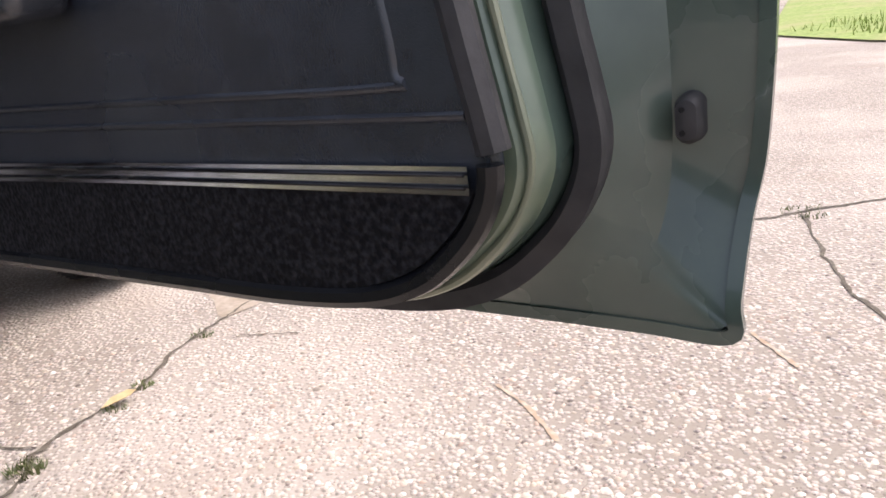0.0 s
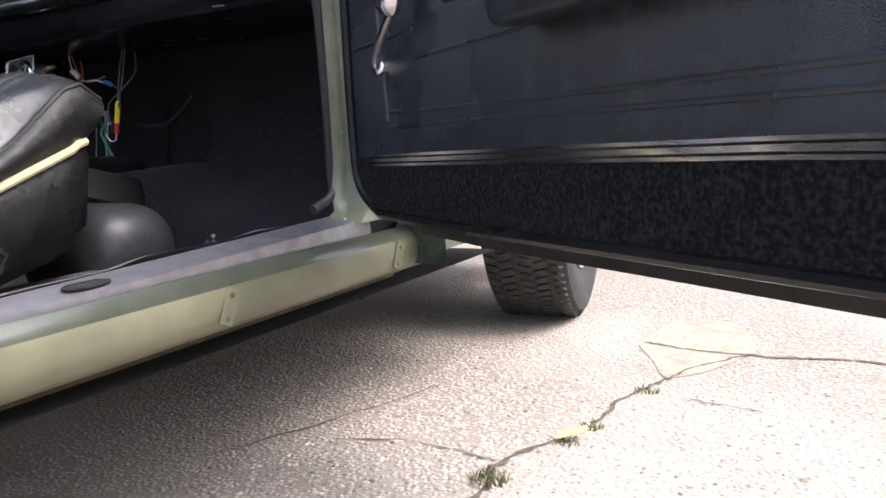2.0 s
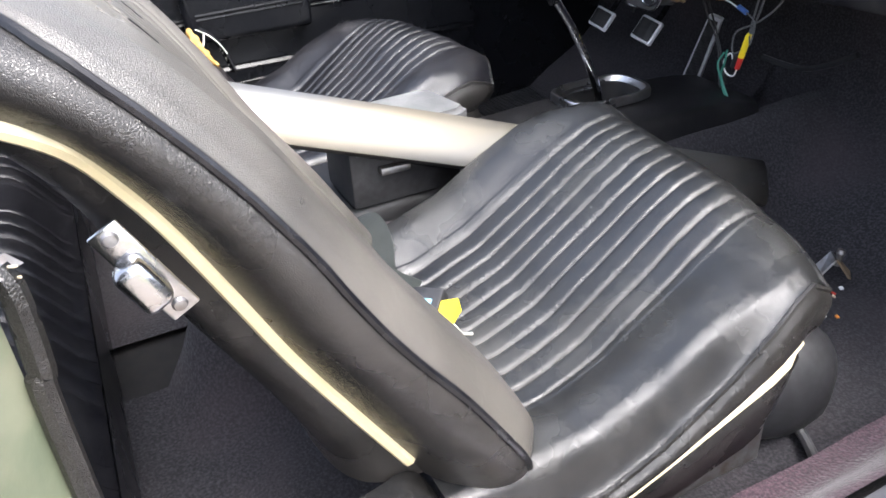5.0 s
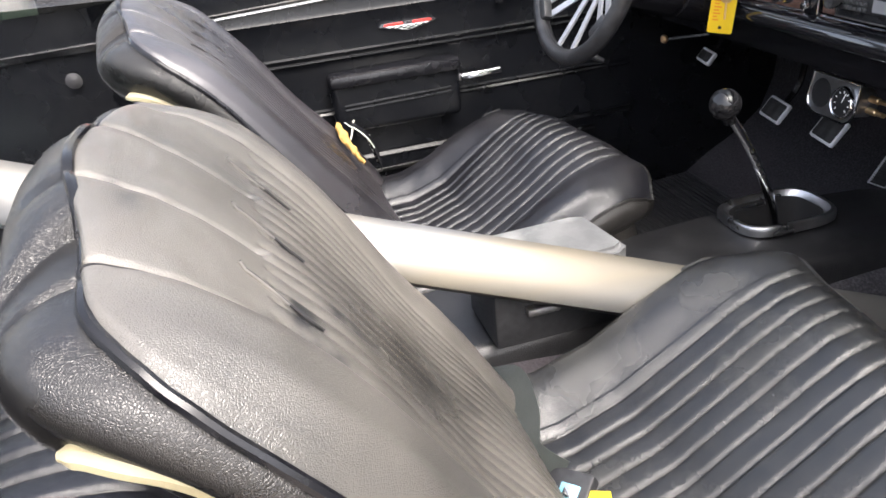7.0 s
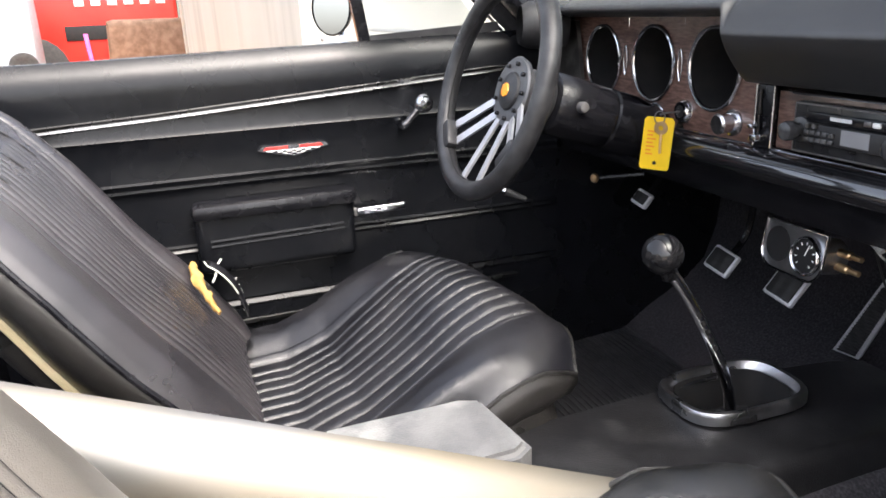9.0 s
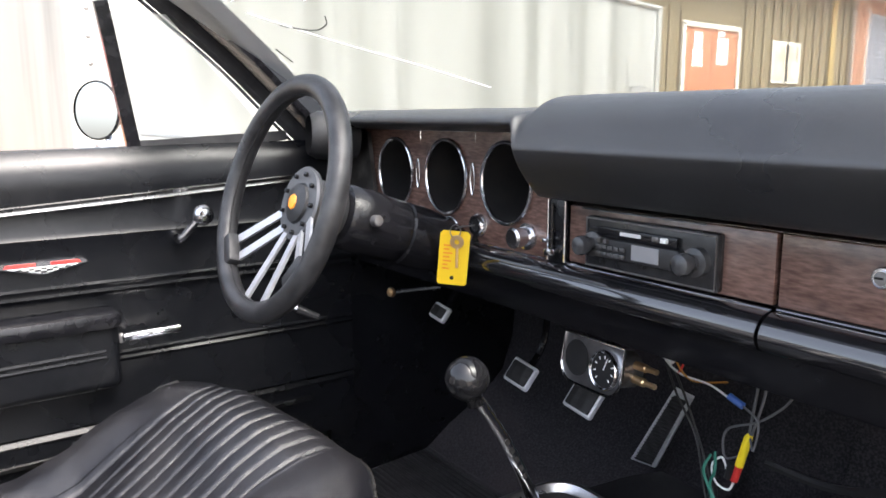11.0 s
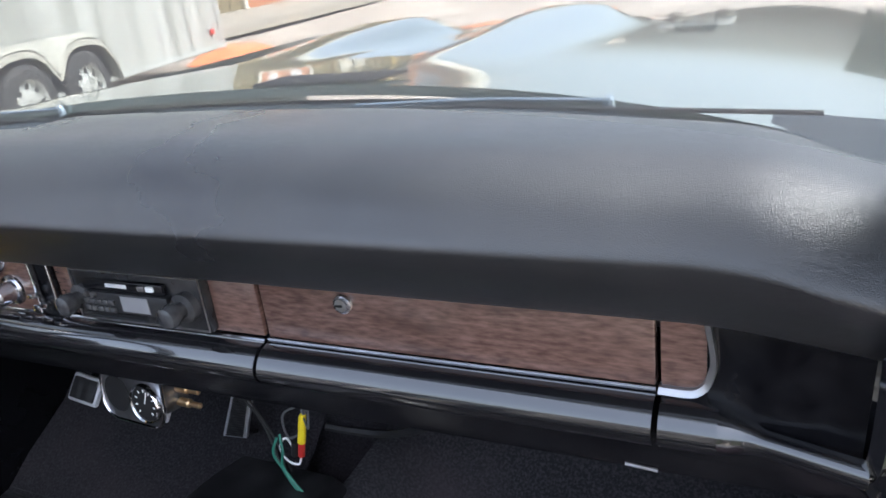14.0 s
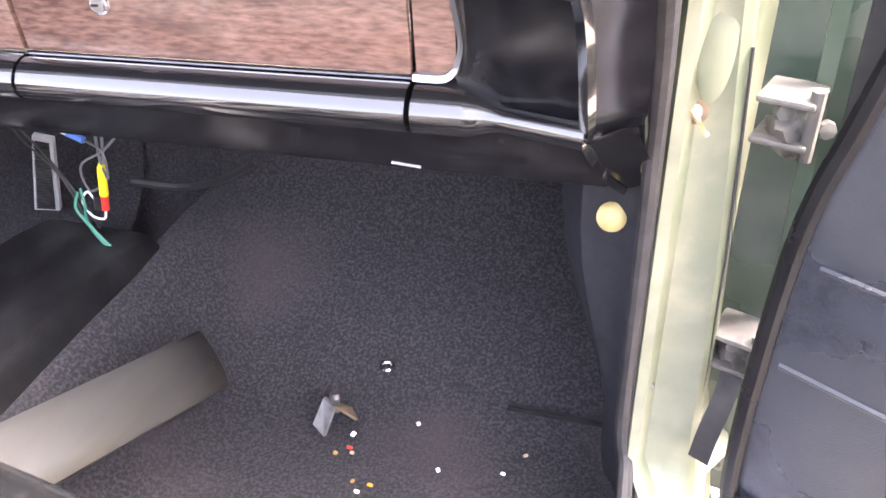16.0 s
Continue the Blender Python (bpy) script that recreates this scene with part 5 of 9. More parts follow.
    cuts = (0, nrow - 8, nrow + nt_ + 6, nl - 1)
    for k0, k1 in zip(cuts, cuts[1:]):
        bm = bmesh.new()
        grid(bm, walls[k0:k1 + 1])
        part("backrest_side", bm, side_vinyl or SEAT_SIDE, back, "grained black backrest side", sharp=70)
    shell_rows = []
    for i in range(nrow):
        sr = []
        for k in range(29):
            a = math.pi * k / 28
            xx = math.cos(a)
            e = abs(math.sin(a)) ** 0.45
            q = pp_[i].lerp(sh_[i], e)
            u = math.copysign(abs(xx) ** 0.6, xx)
            sr.append(V((bx + (wp[i] - 0.002) * u * (1 - 0.06 * e), q.y, q.z)))
        shell_rows.append(sr)
    bm = bmesh.new()
    grid(bm, shell_rows)
    part("back_shell", bm, side_vinyl or SEAT_SIDE, back, "grained black seat back shell", sharp=70)
    welt = [p + (p - w_[-2]) * 0.12 + V((0, 0.001, 0.001)) for (p, q, d, topness), w_ in zip(loop_, walls)][2:-2]
    bar_part("welt", welt, 0.0040, SATIN, back, "raised black welt", seg=8)
    for s_ in (1, -1):
        pts = [V((bx + s_ * (wp[i] + 0.003), pp_[i].y, pp_[i].z)) for i in range(NI, int(nrow * 0.99))]
        bar_part("cream_piping", pts, [0.0075 - 0.0045 * smoothstep(len(pts) - 10, len(pts) - 1, k) for k in range(len(pts))], PIPING, back, "cream piping on the backrest side", seg=8)
    # stitched seams of the wide channels
    for x0 in SEAMS:
        pts = []
        for i in range(6 if abs(x0) > 0.1 else int(0.60 * (nrow - 1)), nrow):
            if abs(x0 - 0.010) < wv[i] - 0.006:
                pts.append(face(i, (x0 - 0.010) / wv[i], -0.0064 + wob(x0 - 0.010, i / (nrow - 1)))[0])
        bar_part("seam", pts, 0.0013, DARK, back, "dark stitched seam", seg=5)
    # dark bars down the creases of the fine pleats, painting in their shade
    for k in range(-7, 8):
        pts = [face(i, (0.0204 * k - 0.010) / wv[i], -0.0038 + wob(0.0204 * k - 0.010, i / (nrow - 1)))[0] for i in range(4, int(0.585 * (nrow - 1)), 2)]
        bar_part("seam", pts, 0.0010, DARK, back, "", seg=5)
    # stitched notches where the fine pleats begin
    i0 = int(0.60 * (nrow - 1))
    for x in (-0.102, 0.0, 0.102):
        pts = []
        for dx, di in ((-0.004, 6), (0.003, 5), (0.006, 2), (0.010, -1), (0.016, -4), (0.0204, -7), (0.0204, -11)):
            xx = x - 0.010 + dx * sx
            pts.append(face(i0 + di, xx / wv[i0 + di], 0.0008 + wob(xx, (i0 + di) / (nrow - 1)))[0])
        bar_part("stitched_notch", pts, 0.0011, DARK, back, "dark stitched notch", seg=5)
        bar_part("notch_fold", [q + V((0.0024 * sx, 0, 0)) for q in pts[:5]], 0.0013, backrest_vinyl or vinyl, back, "raised fold beside the notch", seg=6)
    # moulded side cover at the hinge, outer side
    pts = [(-0.86, 0.36), (-0.62, 0.36), (-0.65, 0.385), (-0.71, 0.400), (-0.775, 0.432), (-0.800, 0.480), (-0.822, 0.511), (-0.864, 0.503), (-0.907, 0.497), (-0.98, 0.47), (-0.97, 0.37)]
    bm = bmesh.new()
    x = cx + sx * (hw - 0.010)
    ol_ = [(q.x, q.y) for q in catmull([(a, b, 0) for a, b in pts], 4, True)]
    my, mz = sum(a for a, b in ol_) / len(ol_), sum(b for a, b in ol_) / len(ol_)
    vs = grid(bm, [[(x + sx * o, my + (a - my) * k, mz + (b - mz) * k) for a, b in ol_] for k, o in ((1.0, -0.06), (1.0, -0.012), (0.985, -0.005), (0.95, 0.0), (0.85, 0.006), (0.6, 0.011), (0.3, 0.013))], close_u=True)
    bm.faces.new(vs[-1])
    part("side_cover", bm, SEAT_SIDE, seat, "moulded black seat side cover")
    return seat, cushion, back


P_SEAT = bucket_seat(0.415, 1, SEAT_VINYL, "dusty black vinyl bucket seat with cream piping", 0.0, BACK_VINYL, SIDE_DUST)
D_SEAT = bucket_seat(-0.395, -1, SEAT_CLEAN, "worn black vinyl bucket seat with torn backrest", 5.0, DRIVER_BACK, None, 0.012)


# ---- driver's door, shut ----
def driver_door():
    door = thing("driver_door", (-0.78, -0.6, 0.40), "closed car door with black vinyl trim and chrome strips", "car door")
    X = -0.752
    prof = [(-0.800, 0.985), (-0.792, 0.991), (-0.776, 0.990), (-0.762, 0.976), (-0.752, 0.955), (-0.750, 0.93), (-0.752, 0.905), (-0.752, 0.86), (-0.748, 0.852), (-0.752, 0.846), (-0.754, 0.80), (-0.752, 0.774), (-0.747, 0.770), (-0.752, 0.764),
            (-0.753, 0.760), (-0.748, 0.756), (-0.753, 0.751), (-0.756, 0.744), (-0.757, 0.735), (-0.757, 0.655), (-0.756, 0.646), (-0.750, 0.642), (-0.754, 0.637), (-0.750, 0.632), (-0.754, 0.626), (-0.752, 0.56), (-0.747, 0.526), (-0.753, 0.52), (-0.748, 0.512), (-0.753, 0.505), (-0.753, 0.40)]
    bm = bmesh.new()
    ys = [-1.30, -1.12, -0.9, -0.6, -0.3, -0.1, 0.0]
    grid(bm, [[(x, y, z + (0.010 if z > 0.95 else 0) * smoothstep(-0.8, -0.2, y)) for x, z in prof] for y in ys])
    part("trim_panel", bm, VINYL, door, "ribbed black vinyl door panel")
    bm = bmesh.new()
    grid(bm, [[(-0.80, y, 0.985 + 0.01 * smoothstep(-0.8, -0.2, y)), (-0.83, y, 0.985), (-0.90, y, 0.92), (-0.94, y, 0.75), (-0.92, y, 0.36)] for y in ys])
    part("outer_skin", bm, GREEN, door)
    bm = bmesh.new()
    strip(bm, [(-0.802, -1.30, 0.986), (-0.802, -0.39, 0.9965)], [(-0.006, 0), (-0.005, 0.006), (0.003, 0.007), (0.006, 0.0)], (1, 0, 0))
    part("window_seal", bm, RUBBER, door, "weathered window seal")
    bm = bmesh.new()
    strip(bm, [(-0.748, -1.30, 0.866), (-0.748, -1.12, 0.874), (-0.748, -0.79, 0.889), (-0.748, -0.43, 0.911), (-0.748, -0.1, 0.932)], [(-0.007, 0), (-0.005, 0.004), (-0.001, 0.0025), (0.001, 0.0025), (0.005, 0.004), (0.007, 0)], (0, 0, 1))
    part("bright_strip", bm, WORN_CHROME, door, "dull chrome belt strip")
    bm = bmesh.new()
    strip(bm, [(-0.748, -1.0, 0.472), (-0.748, -0.1, 0.482)], [(-0.005, 0), (-0.003, 0.004), (0.003, 0.004), (0.005, 0)], (0, 0, 1))
    part("bright_strip", bm, WORN_CHROME, door, "dull chrome lower strip")
    # arm rest with its grooved face
    bm = bmesh.new()
    rbox(bm, (-0.728, -0.61, 0.655), (0.05, 0.30, 0.122), 0.016, None, 4)
    rest = part("arm_rest", bm, VINYL, door, "black padded arm rest")
    box_part("arm_pad", (-0.722, -0.61, 0.715), (0.062, 0.305, 0.030), SATIN, rest, "glossy black arm rest pad", 0.012)
    for z in (0.662, 0.652):
        bar_part("groove_rib", [(-0.7025, -0.735, z - 0.002), (-0.7025, -0.485, z + 0.002)], 0.003, VINYL, rest, seg=6)
    # inner handle
    bm = bmesh.new()
    rbox(bm, (-0.722, -0.405, 0.678), (0.014, 0.10, 0.015), 0.005, Euler((radians(3), 0, radians(-6))).to_matrix(), 3)
    handle = part("inner_handle", bm, CHROME, door, "chrome inner door handle")
    for dz in (-0.004, 0.0, 0.004):
        bar_part("handle_rib", [(-0.7145, -0.44, 0.677 + dz), (-0.7135, -0.37, 0.680 + dz)], 0.0012, CHROME, handle, seg=5)
    bar_part("handle_stem", [(-0.75, -0.465, 0.672), (-0.725, -0.455, 0.676)], 0.009, STEEL, handle, seg=10)
    # window crank
    crank = bar_part("window_crank", catmull([(-0.745, -0.345, 0.832), (-0.728, -0.342, 0.838), (-0.716, -0.328, 0.857), (-0.708, -0.315, 0.874)], 5), [0.008] * 6 + [0.0065] * 10, CHROME, door, "chrome window crank", seg=10)
    lathe_part("crank_knob", [(0.0, 0.022), (0.010, 0.021), (0.0165, 0.015), (0.0185, 0.008), (0.016, 0.0), (0.006, -0.006)], (-0.706, -0.312, 0.878), (1, 0, 0.1), CHROME, crank, "chrome crank knob", seg=24)
    # emblem: red bar over a chequered shield
    em = [(0.0, 0.001), (0.007, 0.008), (0.127, 0.008), (0.134, 0.001), (0.067, -0.0135)]
    slab_p = [(-0.749, -0.627 + y, 0.809 + z) for y, z in em]
    emblem = slab_part("emblem", slab_p, (-0.004, 0, 0), CHROME, door, "red and silver shield emblem")
    for a_, b_ in ((0.010, 0.056), (0.078, 0.124)):
        slab_part("emblem_bar", [(-0.7475, -0.627 + a_ + (0.004 if a_ < 0.05 else 0), 0.8155), (-0.7475, -0.627 + b_ - (0.004 if a_ > 0.05 else 0), 0.8155), (-0.7475, -0.627 + b_, 0.8105), (-0.7475, -0.627 + a_, 0.8105)], (-0.002, 0, 0), RED, emblem, "red emblem bar")
    slab_part("emblem_ground", [(-0.7478, -0.612, 0.8085), (-0.7478, -0.508, 0.8085), (-0.7478, -0.560, 0.7972)], (-0.002, 0, 0), WHITE, emblem, "white chequered ground")
    for r_ in range(3):
        half = 0.044 - 0.014 * r_
        for k in range(-5, 6):
            y = -0.560 + k * 0.0088
            if (k + r_) % 2 == 0 and abs(y + 0.560) < half:
                box_part("emblem_square", (-0.7456, y, 0.8064 - r_ * 0.0031), (0.0012, 0.0086, 0.0030), DARK, emblem, "black chequer", 0)
    # lock pin and stub knob
    bar_part("lock_pin", [(-0.772, -1.075, 0.975), (-0.772, -1.072, 1.000), (-0.772, -1.071, 1.004)], [0.005, 0.009, 0.006], CHROME, door, "", seg=10)
    # quarter window: post, sill channel, glass edge
    bm = bmesh.new()
    strip(bm, [(-0.785, -0.398, 0.985), (-0.775, -0.42, 1.12), (-0.76, -0.44, 1.235)], [(-0.011, -0.008), (-0.011, 0.008), (0.011, 0.008), (0.011, -0.008)], (0, 1, 0))
    part("quarter_post", bm, SATIN, door, "black quarter window post")
    bm = bmesh.new()
    strip(bm, [(-0.785, -0.395, 0.998), (-0.785, -0.12, 1.012)], [(-0.008, -0.008), (-0.008, 0.010), (0.008, 0.010), (0.008, -0.008)], (1, 0, 0))
    part("quarter_sill", bm, RUBBER, door, "")
    bm = bmesh.new()
    grid(bm, [[(-0.785, -0.395, 1.0), (-0.785, -0.15, 1.01)], [(-0.764, -0.44, 1.22), (-0.764, -0.335, 1.22)]])
    pane = part("quarter_pane", bm, GLASS, door, "clear quarter window")
    pane.visible_shadow = False
    bar_part("quarter_rod", [(-0.79, -0.385, 1.018), (-0.79, -0.28, 1.008), (-0.80, -0.17, 1.002)], 0.004, CHROME, door, "bright rod", seg=6)
    return door


driver_door()

# round door mirror outside the driver's window
mir = thing("door_mirror", (-0.95, -0.42, 0.99), "round chrome door mirror", "car mirror")
ax = V((0.55, -0.8, 0.05)).normalized()
lathe_part("shell", [(0.0, -0.035), (0.03, -0.03), (0.052, -0.012), (0.058, 0.0), (0.056, 0.005)], (-1.0, -0.415, 1.06), ax, SATIN, mir, "black mirror shell", seg=32)
lathe_part("glass", [(0.0, 0.002), (0.054, 0.002)], (-1.0, -0.415, 1.06), ax, MIRROR, mir, "mirror glass", seg=32)
bar_part("stem", [(-0.90, -0.40, 0.95), (-0.97, -0.40, 0.99), (-0.995, -0.40, 1.02)], 0.008, CHROME, mir, seg=8)

# ---- steering wheel and column ----
wheel = thing("steering_wheel", (-0.39, -0.28, 0.92), "black leather three-spoke steering wheel with grey spokes", "steering wheel")
WC = V((-0.382, -0.302, 0.936))
WN = V((math.sin(radians(1.75)) * math.cos(radians(17.9)), -math.cos(radians(1.75)) * math.cos(radians(17.9)), math.sin(radians(17.9))))
WU = V((0, 0, 1)).cross(WN).normalized()
WV = WN.cross(WU)


def wpt(r, ang, h=0.0):
    a = radians(ang)
    return WC + r * (math.cos(a) * WU + math.sin(a) * WV) + h * WN


bm = bmesh.new()
tube(bm, [wpt(0.162, k * 5) for k in range(72)], 0.0152, 14, True)
part("rim", bm, mat("worn_black_leather", (0.012, 0.012, 0.013), 0.24, color2=(0.032, 0.032, 0.034), scale=50, bump=0.2, bump_scale=400, bump_kind="cracks", rough2=0.5, stain_scale=12), wheel, "worn black leather rim")
bar_part("rim_seam", [wpt(0.1475, k * 5, 0.003) for k in range(72)], 0.0012, DARK, wheel, "stitched inner seam", seg=5, closed=True)
SPOKE = mat("grey_spoke_metal", (0.52, 0.52, 0.54), 0.38, metal=0.6, color2=(0.44, 0.44, 0.46), scale=30, bump=0.1, bump_scale=200)
HUBMAT = mat("dark_hub_metal", (0.10, 0.10, 0.105), 0.4, metal=0.6, color2=(0.14, 0.14, 0.145), scale=30)
lathe_part("hub_plate", [(0.030, 0.004), (0.052, 0.004), (0.0545, 0.001), (0.052, -0.006), (0.03, -0.006)], WC - WN * 0.036, WN, HUBMAT, wheel, "dark bolted hub plate", seg=40)
lathe_part("horn_button", [(0.0, 0.013), (0.018, 0.012), (0.028, 0.008), (0.032, 0.0), (0.032, -0.006)], WC - WN * 0.036, WN, PLASTIC, wheel, "black horn button", seg=32)
lathe_part("horn_emblem", [(0.0, 0.0148), (0.0105, 0.0142), (0.0115, 0.012)], WC - WN * 0.036, WN, ORANGE_PL, wheel, "small orange emblem", seg=8)
for k in range(9):
    lathe_part("hub_bolt", [(0.0, 0.010), (0.0032, 0.009), (0.0036, 0.003)], WC - WN * 0.036 + 0.0425 * (math.cos(k * 0.698) * WU + math.sin(k * 0.698) * WV), WN, SATIN, wheel, "", seg=10)
for mid, fan in ((219, 6), (321, 6), (270, 10.5)):
    for d in (-fan, fan):
        a = V(wpt(0.048, mid + d * (2.6 if fan < 10 else 1.9), -0.034))
        b = V(wpt(0.150, mid + d, -0.004))
        bm = bmesh.new()
        s = (b - a).normalized().cross(WN)
        strip(bm, [a, (a + b) / 2, b], [(-0.0065, -0.002), (-0.0065, 0.002), (0.0065, 0.002), (0.0065, -0.002)], s)
        part("spoke", bm, SPOKE, wheel, "grey metal spoke")
    if fan > 10:
        continue
    bm = bmesh.new()
    rbox(bm, wpt(0.146, mid, 0.0), (0.026, 0.050, 0.020), 0.005, Matrix((tuple(math.cos(radians(mid)) * WU + math.sin(radians(mid)) * WV), tuple(-math.sin(radians(mid)) * WU + math.cos(radians(mid)) * WV), tuple(WN))).transposed())
    part("spoke_boot", bm, PLASTIC, wheel, "black pad at the spoke end")
column = thing("steering_column", (-0.36, 0.1, 0.78), "black steering column with turn lever", "steering column")
C0 = WC - WN * 0.045
CA = V((0.03, 0.94, -0.33)).normalized()
lathe_part("hub_adapter", [(0.036, 0.0), (0.041, 0.012), (0.043, 0.03), (0.040, 0.046), (0.036, 0.05)], C0, CA, PLASTIC, column, "ribbed black hub adapter", seg=32)
lathe_part("upper_shroud", [(0.034, 0.05), (0.046, 0.054), (0.049, 0.06), (0.050, 0.10), (0.049, 0.150), (0.047, 0.156)], C0, CA, SATIN, column, "gloss black column shroud", seg=36)
lathe_part("lower_shroud", [(0.047, 0.157), (0.050, 0.160), (0.050, 0.20), (0.044, 0.245), (0.036, 0.275), (0.032, 0.32), (0.032, 0.62)], C0, CA, SATIN, column, "black lower column cover", seg=32)
S0 = C0 + CA * 0.085
sid = V((1, 0.05, 0.1)).normalized()
lathe_part("hazard_knob", [(0.0, 0.014), (0.007, 0.013), (0.0085, 0.009), (0.0085, 0.0)], S0 + sid * 0.048, sid, STEEL, column, "round steel knob", seg=20)
bar_part("turn_lever", [C0 + CA * 0.06 + V((-0.04, 0, 0)), C0 + CA * 0.055 + V((-0.115, -0.01, 0.012))], [0.004, 0.006], CHROME, column, "chrome turn lever", seg=8)
# small gauge cup behind the wheel on the pad
bm = bmesh.new()
cup = V((-0.68, -0.085, 1.012))
lathe(bm, [(0.036, -0.03), (0.044, -0.015), (0.046, 0.02), (0.040, 0.06), (0.0, 0.066)], cup, (0.25, 1, -0.05), 32)
part("tach_cup", bm, PLASTIC, column, "black round gauge housing")

# ---- radio ----
radio = thing("car_radio", (0.02, 0.0, 0.855), "black shaft-style cassette car radio", "car radio")
RADIOKEY = mat("grey_radio_key", (0.06, 0.06, 0.062), 0.25, color2=(0.09, 0.09, 0.092), scale=60)
box_part("bezel", (0.024, -0.006, 0.889), (0.196, 0.014, 0.066), mat("glossy_radio_plastic", (0.016, 0.016, 0.018), 0.16, color2=(0.03, 0.03, 0.032), scale=60, rough2=0.25, stain_scale=20), radio, "black moulded bezel", 0.004)
box_part("cassette_door", (0.013, -0.016, 0.905), (0.122, 0.008, 0.013), SATIN, radio, "cassette slot", 0.002)
box_part("face", (0.016, -0.017, 0.886), (0.126, 0.012, 0.024), PLASTIC, radio, "radio face", 0.002)
bar_part("bezel_edge", [(-0.072, -0.0135, 0.859), (-0.072, -0.0135, 0.919), (0.120, -0.0135, 0.919), (0.120, -0.0135, 0.859)], 0.0012, STEEL, radio, "thin bright bezel edge", seg=5, closed=True)
slab_part("display", [(0.012, -0.0242, 0.878), (0.052, -0.0242, 0.878), (0.052, -0.0242, 0.896), (0.012, -0.0242, 0.896)], (0, 0.001, 0), mat("dull_grey_display", (0.24, 0.24, 0.25), 0.3, color2=(0.28, 0.28, 0.29), scale=20), radio, "grey display window")
for r in range(2):
    for c in range(5):
        box_part("button", (-0.040 + c * 0.0095, -0.0245, 0.879 + r * 0.0085), (0.008, 0.004, 0.006), RADIOKEY, radio, "", 0.0012)
for c in range(2):
    lathe_part("button", [(0.0, 0.004), (0.003, 0.004), (0.0035, 0.0)], (-0.038 + c * 0.010, -0.023, 0.8955), (0, -1, 0), STEEL, radio, "", seg=10)
slab_part("tape_label", [(-0.010, -0.0205, 0.904), (0.022, -0.0205, 0.904), (0.022, -0.0205, 0.9085), (-0.010, -0.0205, 0.9085)], (0, 0.0008, 0), mat("grey_label", (0.62, 0.62, 0.63), 0.35), radio)
for c in range(2):
    box_part("tape_key", (0.045 + c * 0.012, -0.021, 0.9065), (0.010, 0.004, 0.006), WHITE if c else STEEL, radio, "", 0.001)
RADIOKNOB = mat("satin_radio_knob", (0.030, 0.030, 0.033), 0.22, color2=(0.075, 0.075, 0.078), scale=60)
for x, r in ((-0.054, 0.0125), (0.098, 0.0130)):
    k = lathe_part("knob", [(0.0, 0.038), (r * 0.55, 0.0375), (r * 0.88, 0.035), (r, 0.030), (r * 0.98, 0.022), (r * 0.72, 0.017), (r * 0.72, 0.012), (r * 1.25, 0.010), (r * 1.3, 0.002), (r * 1.3, 0.0)], (x, -0.012, 0.888), (0, -1, 0), RADIOKNOB, radio, "black radio knob", seg=24)

# ---- key with yellow tag ----
tag = thing("key_tag", (-0.300, -0.062, 0.79), "yellow card key tag with keys", "key tag")
TA, TB = V((-0.262, -0.052, 0.878)), V((-0.312, -0.06, 0.801))
tx = V((0.74, 0.66, -0.06)).normalized()
ty = V((0.12, 0.02, 1.0)).normalized()
to = V((-0.302, -0.060, 0.836))


def tg(a, b, o=0.0):
    return to + tx * a + ty * b + tx.cross(ty).normalized() * o


corner = [(-0.023, -0.039), (-0.020, -0.042), (0.020, -0.042), (0.023, -0.039), (0.023, 0.037), (0.019, 0.042), (-0.019, 0.042), (-0.023, 0.037)]
slab_part("card", [tg(a, b) for a, b in corner], tg(0, 0, -0.001) - tg(0, 0), TAGCARD, tag, "yellow card")
for i in range(7):
    w = (0.012, 0.009, 0.014, 0.010, 0.013, 0.008, 0.011)[i]
    slab_part("print_bar", [tg(-0.016, 0.018 - i * 0.006, 0.0006), tg(-0.016 + w, 0.018 - i * 0.006, 0.0006), tg(-0.016 + w, 0.0205 - i * 0.006, 0.0006), tg(-0.016, 0.0205 - i * 0.006, 0.0006)], tg(0, 0, 0.0003) - tg(0, 0), INK, tag)
lathe_part("punched_hole", [(0.0, 0.0008), (0.0032, 0.0008)], tg(0.0, -0.031, 0.0), tx.cross(ty), DARK, tag, seg=14)
lathe_part("key_head", [(0.004, 0.001), (0.0105, 0.001), (0.0105, -0.001), (0.004, -0.001)], tg(0.004, 0.026, 0.003), tx.cross(ty), BRASS, tag, "brass key head", seg=20)
bar_part("key_blade", [tg(0.005, 0.017, 0.003), tg(0.007, -0.014, 0.003)], 0.0022, BRASS, tag, "key blade", seg=5)
bar_part("ring", [tg(0.0 + 0.008 * math.cos(a), 0.042 + 0.010 * math.sin(a), 0.002) for a in (k * 0.449 for k in range(14))], 0.0009, STEEL, tag, seg=5, closed=True)
bar_part("key_ring", [(-0.316, -0.010, 0.880), (-0.314, -0.022, 0.880), (-0.306, -0.040, 0.882), tg(0.0, 0.046, 0.0)], 0.0013, STEEL, tag, seg=6)

# ---- gauge pod under the dash ----
pod = thing("gauge_pod", (-0.12, 0.05, 0.74), "chrome two-gauge panel under the dash, one hole empty", "gauge panel")
gx = V((0.98, -0.10, 0.03)).normalized()
gz = V((0.02, 0.12, 0.99)).normalized()
go = V((-0.122, 0.052, 0.698))
gn = gx.cross(gz).normalized()


def gp(a, b, o=0.0):
    return go + gx * a + gz * b + gn * o


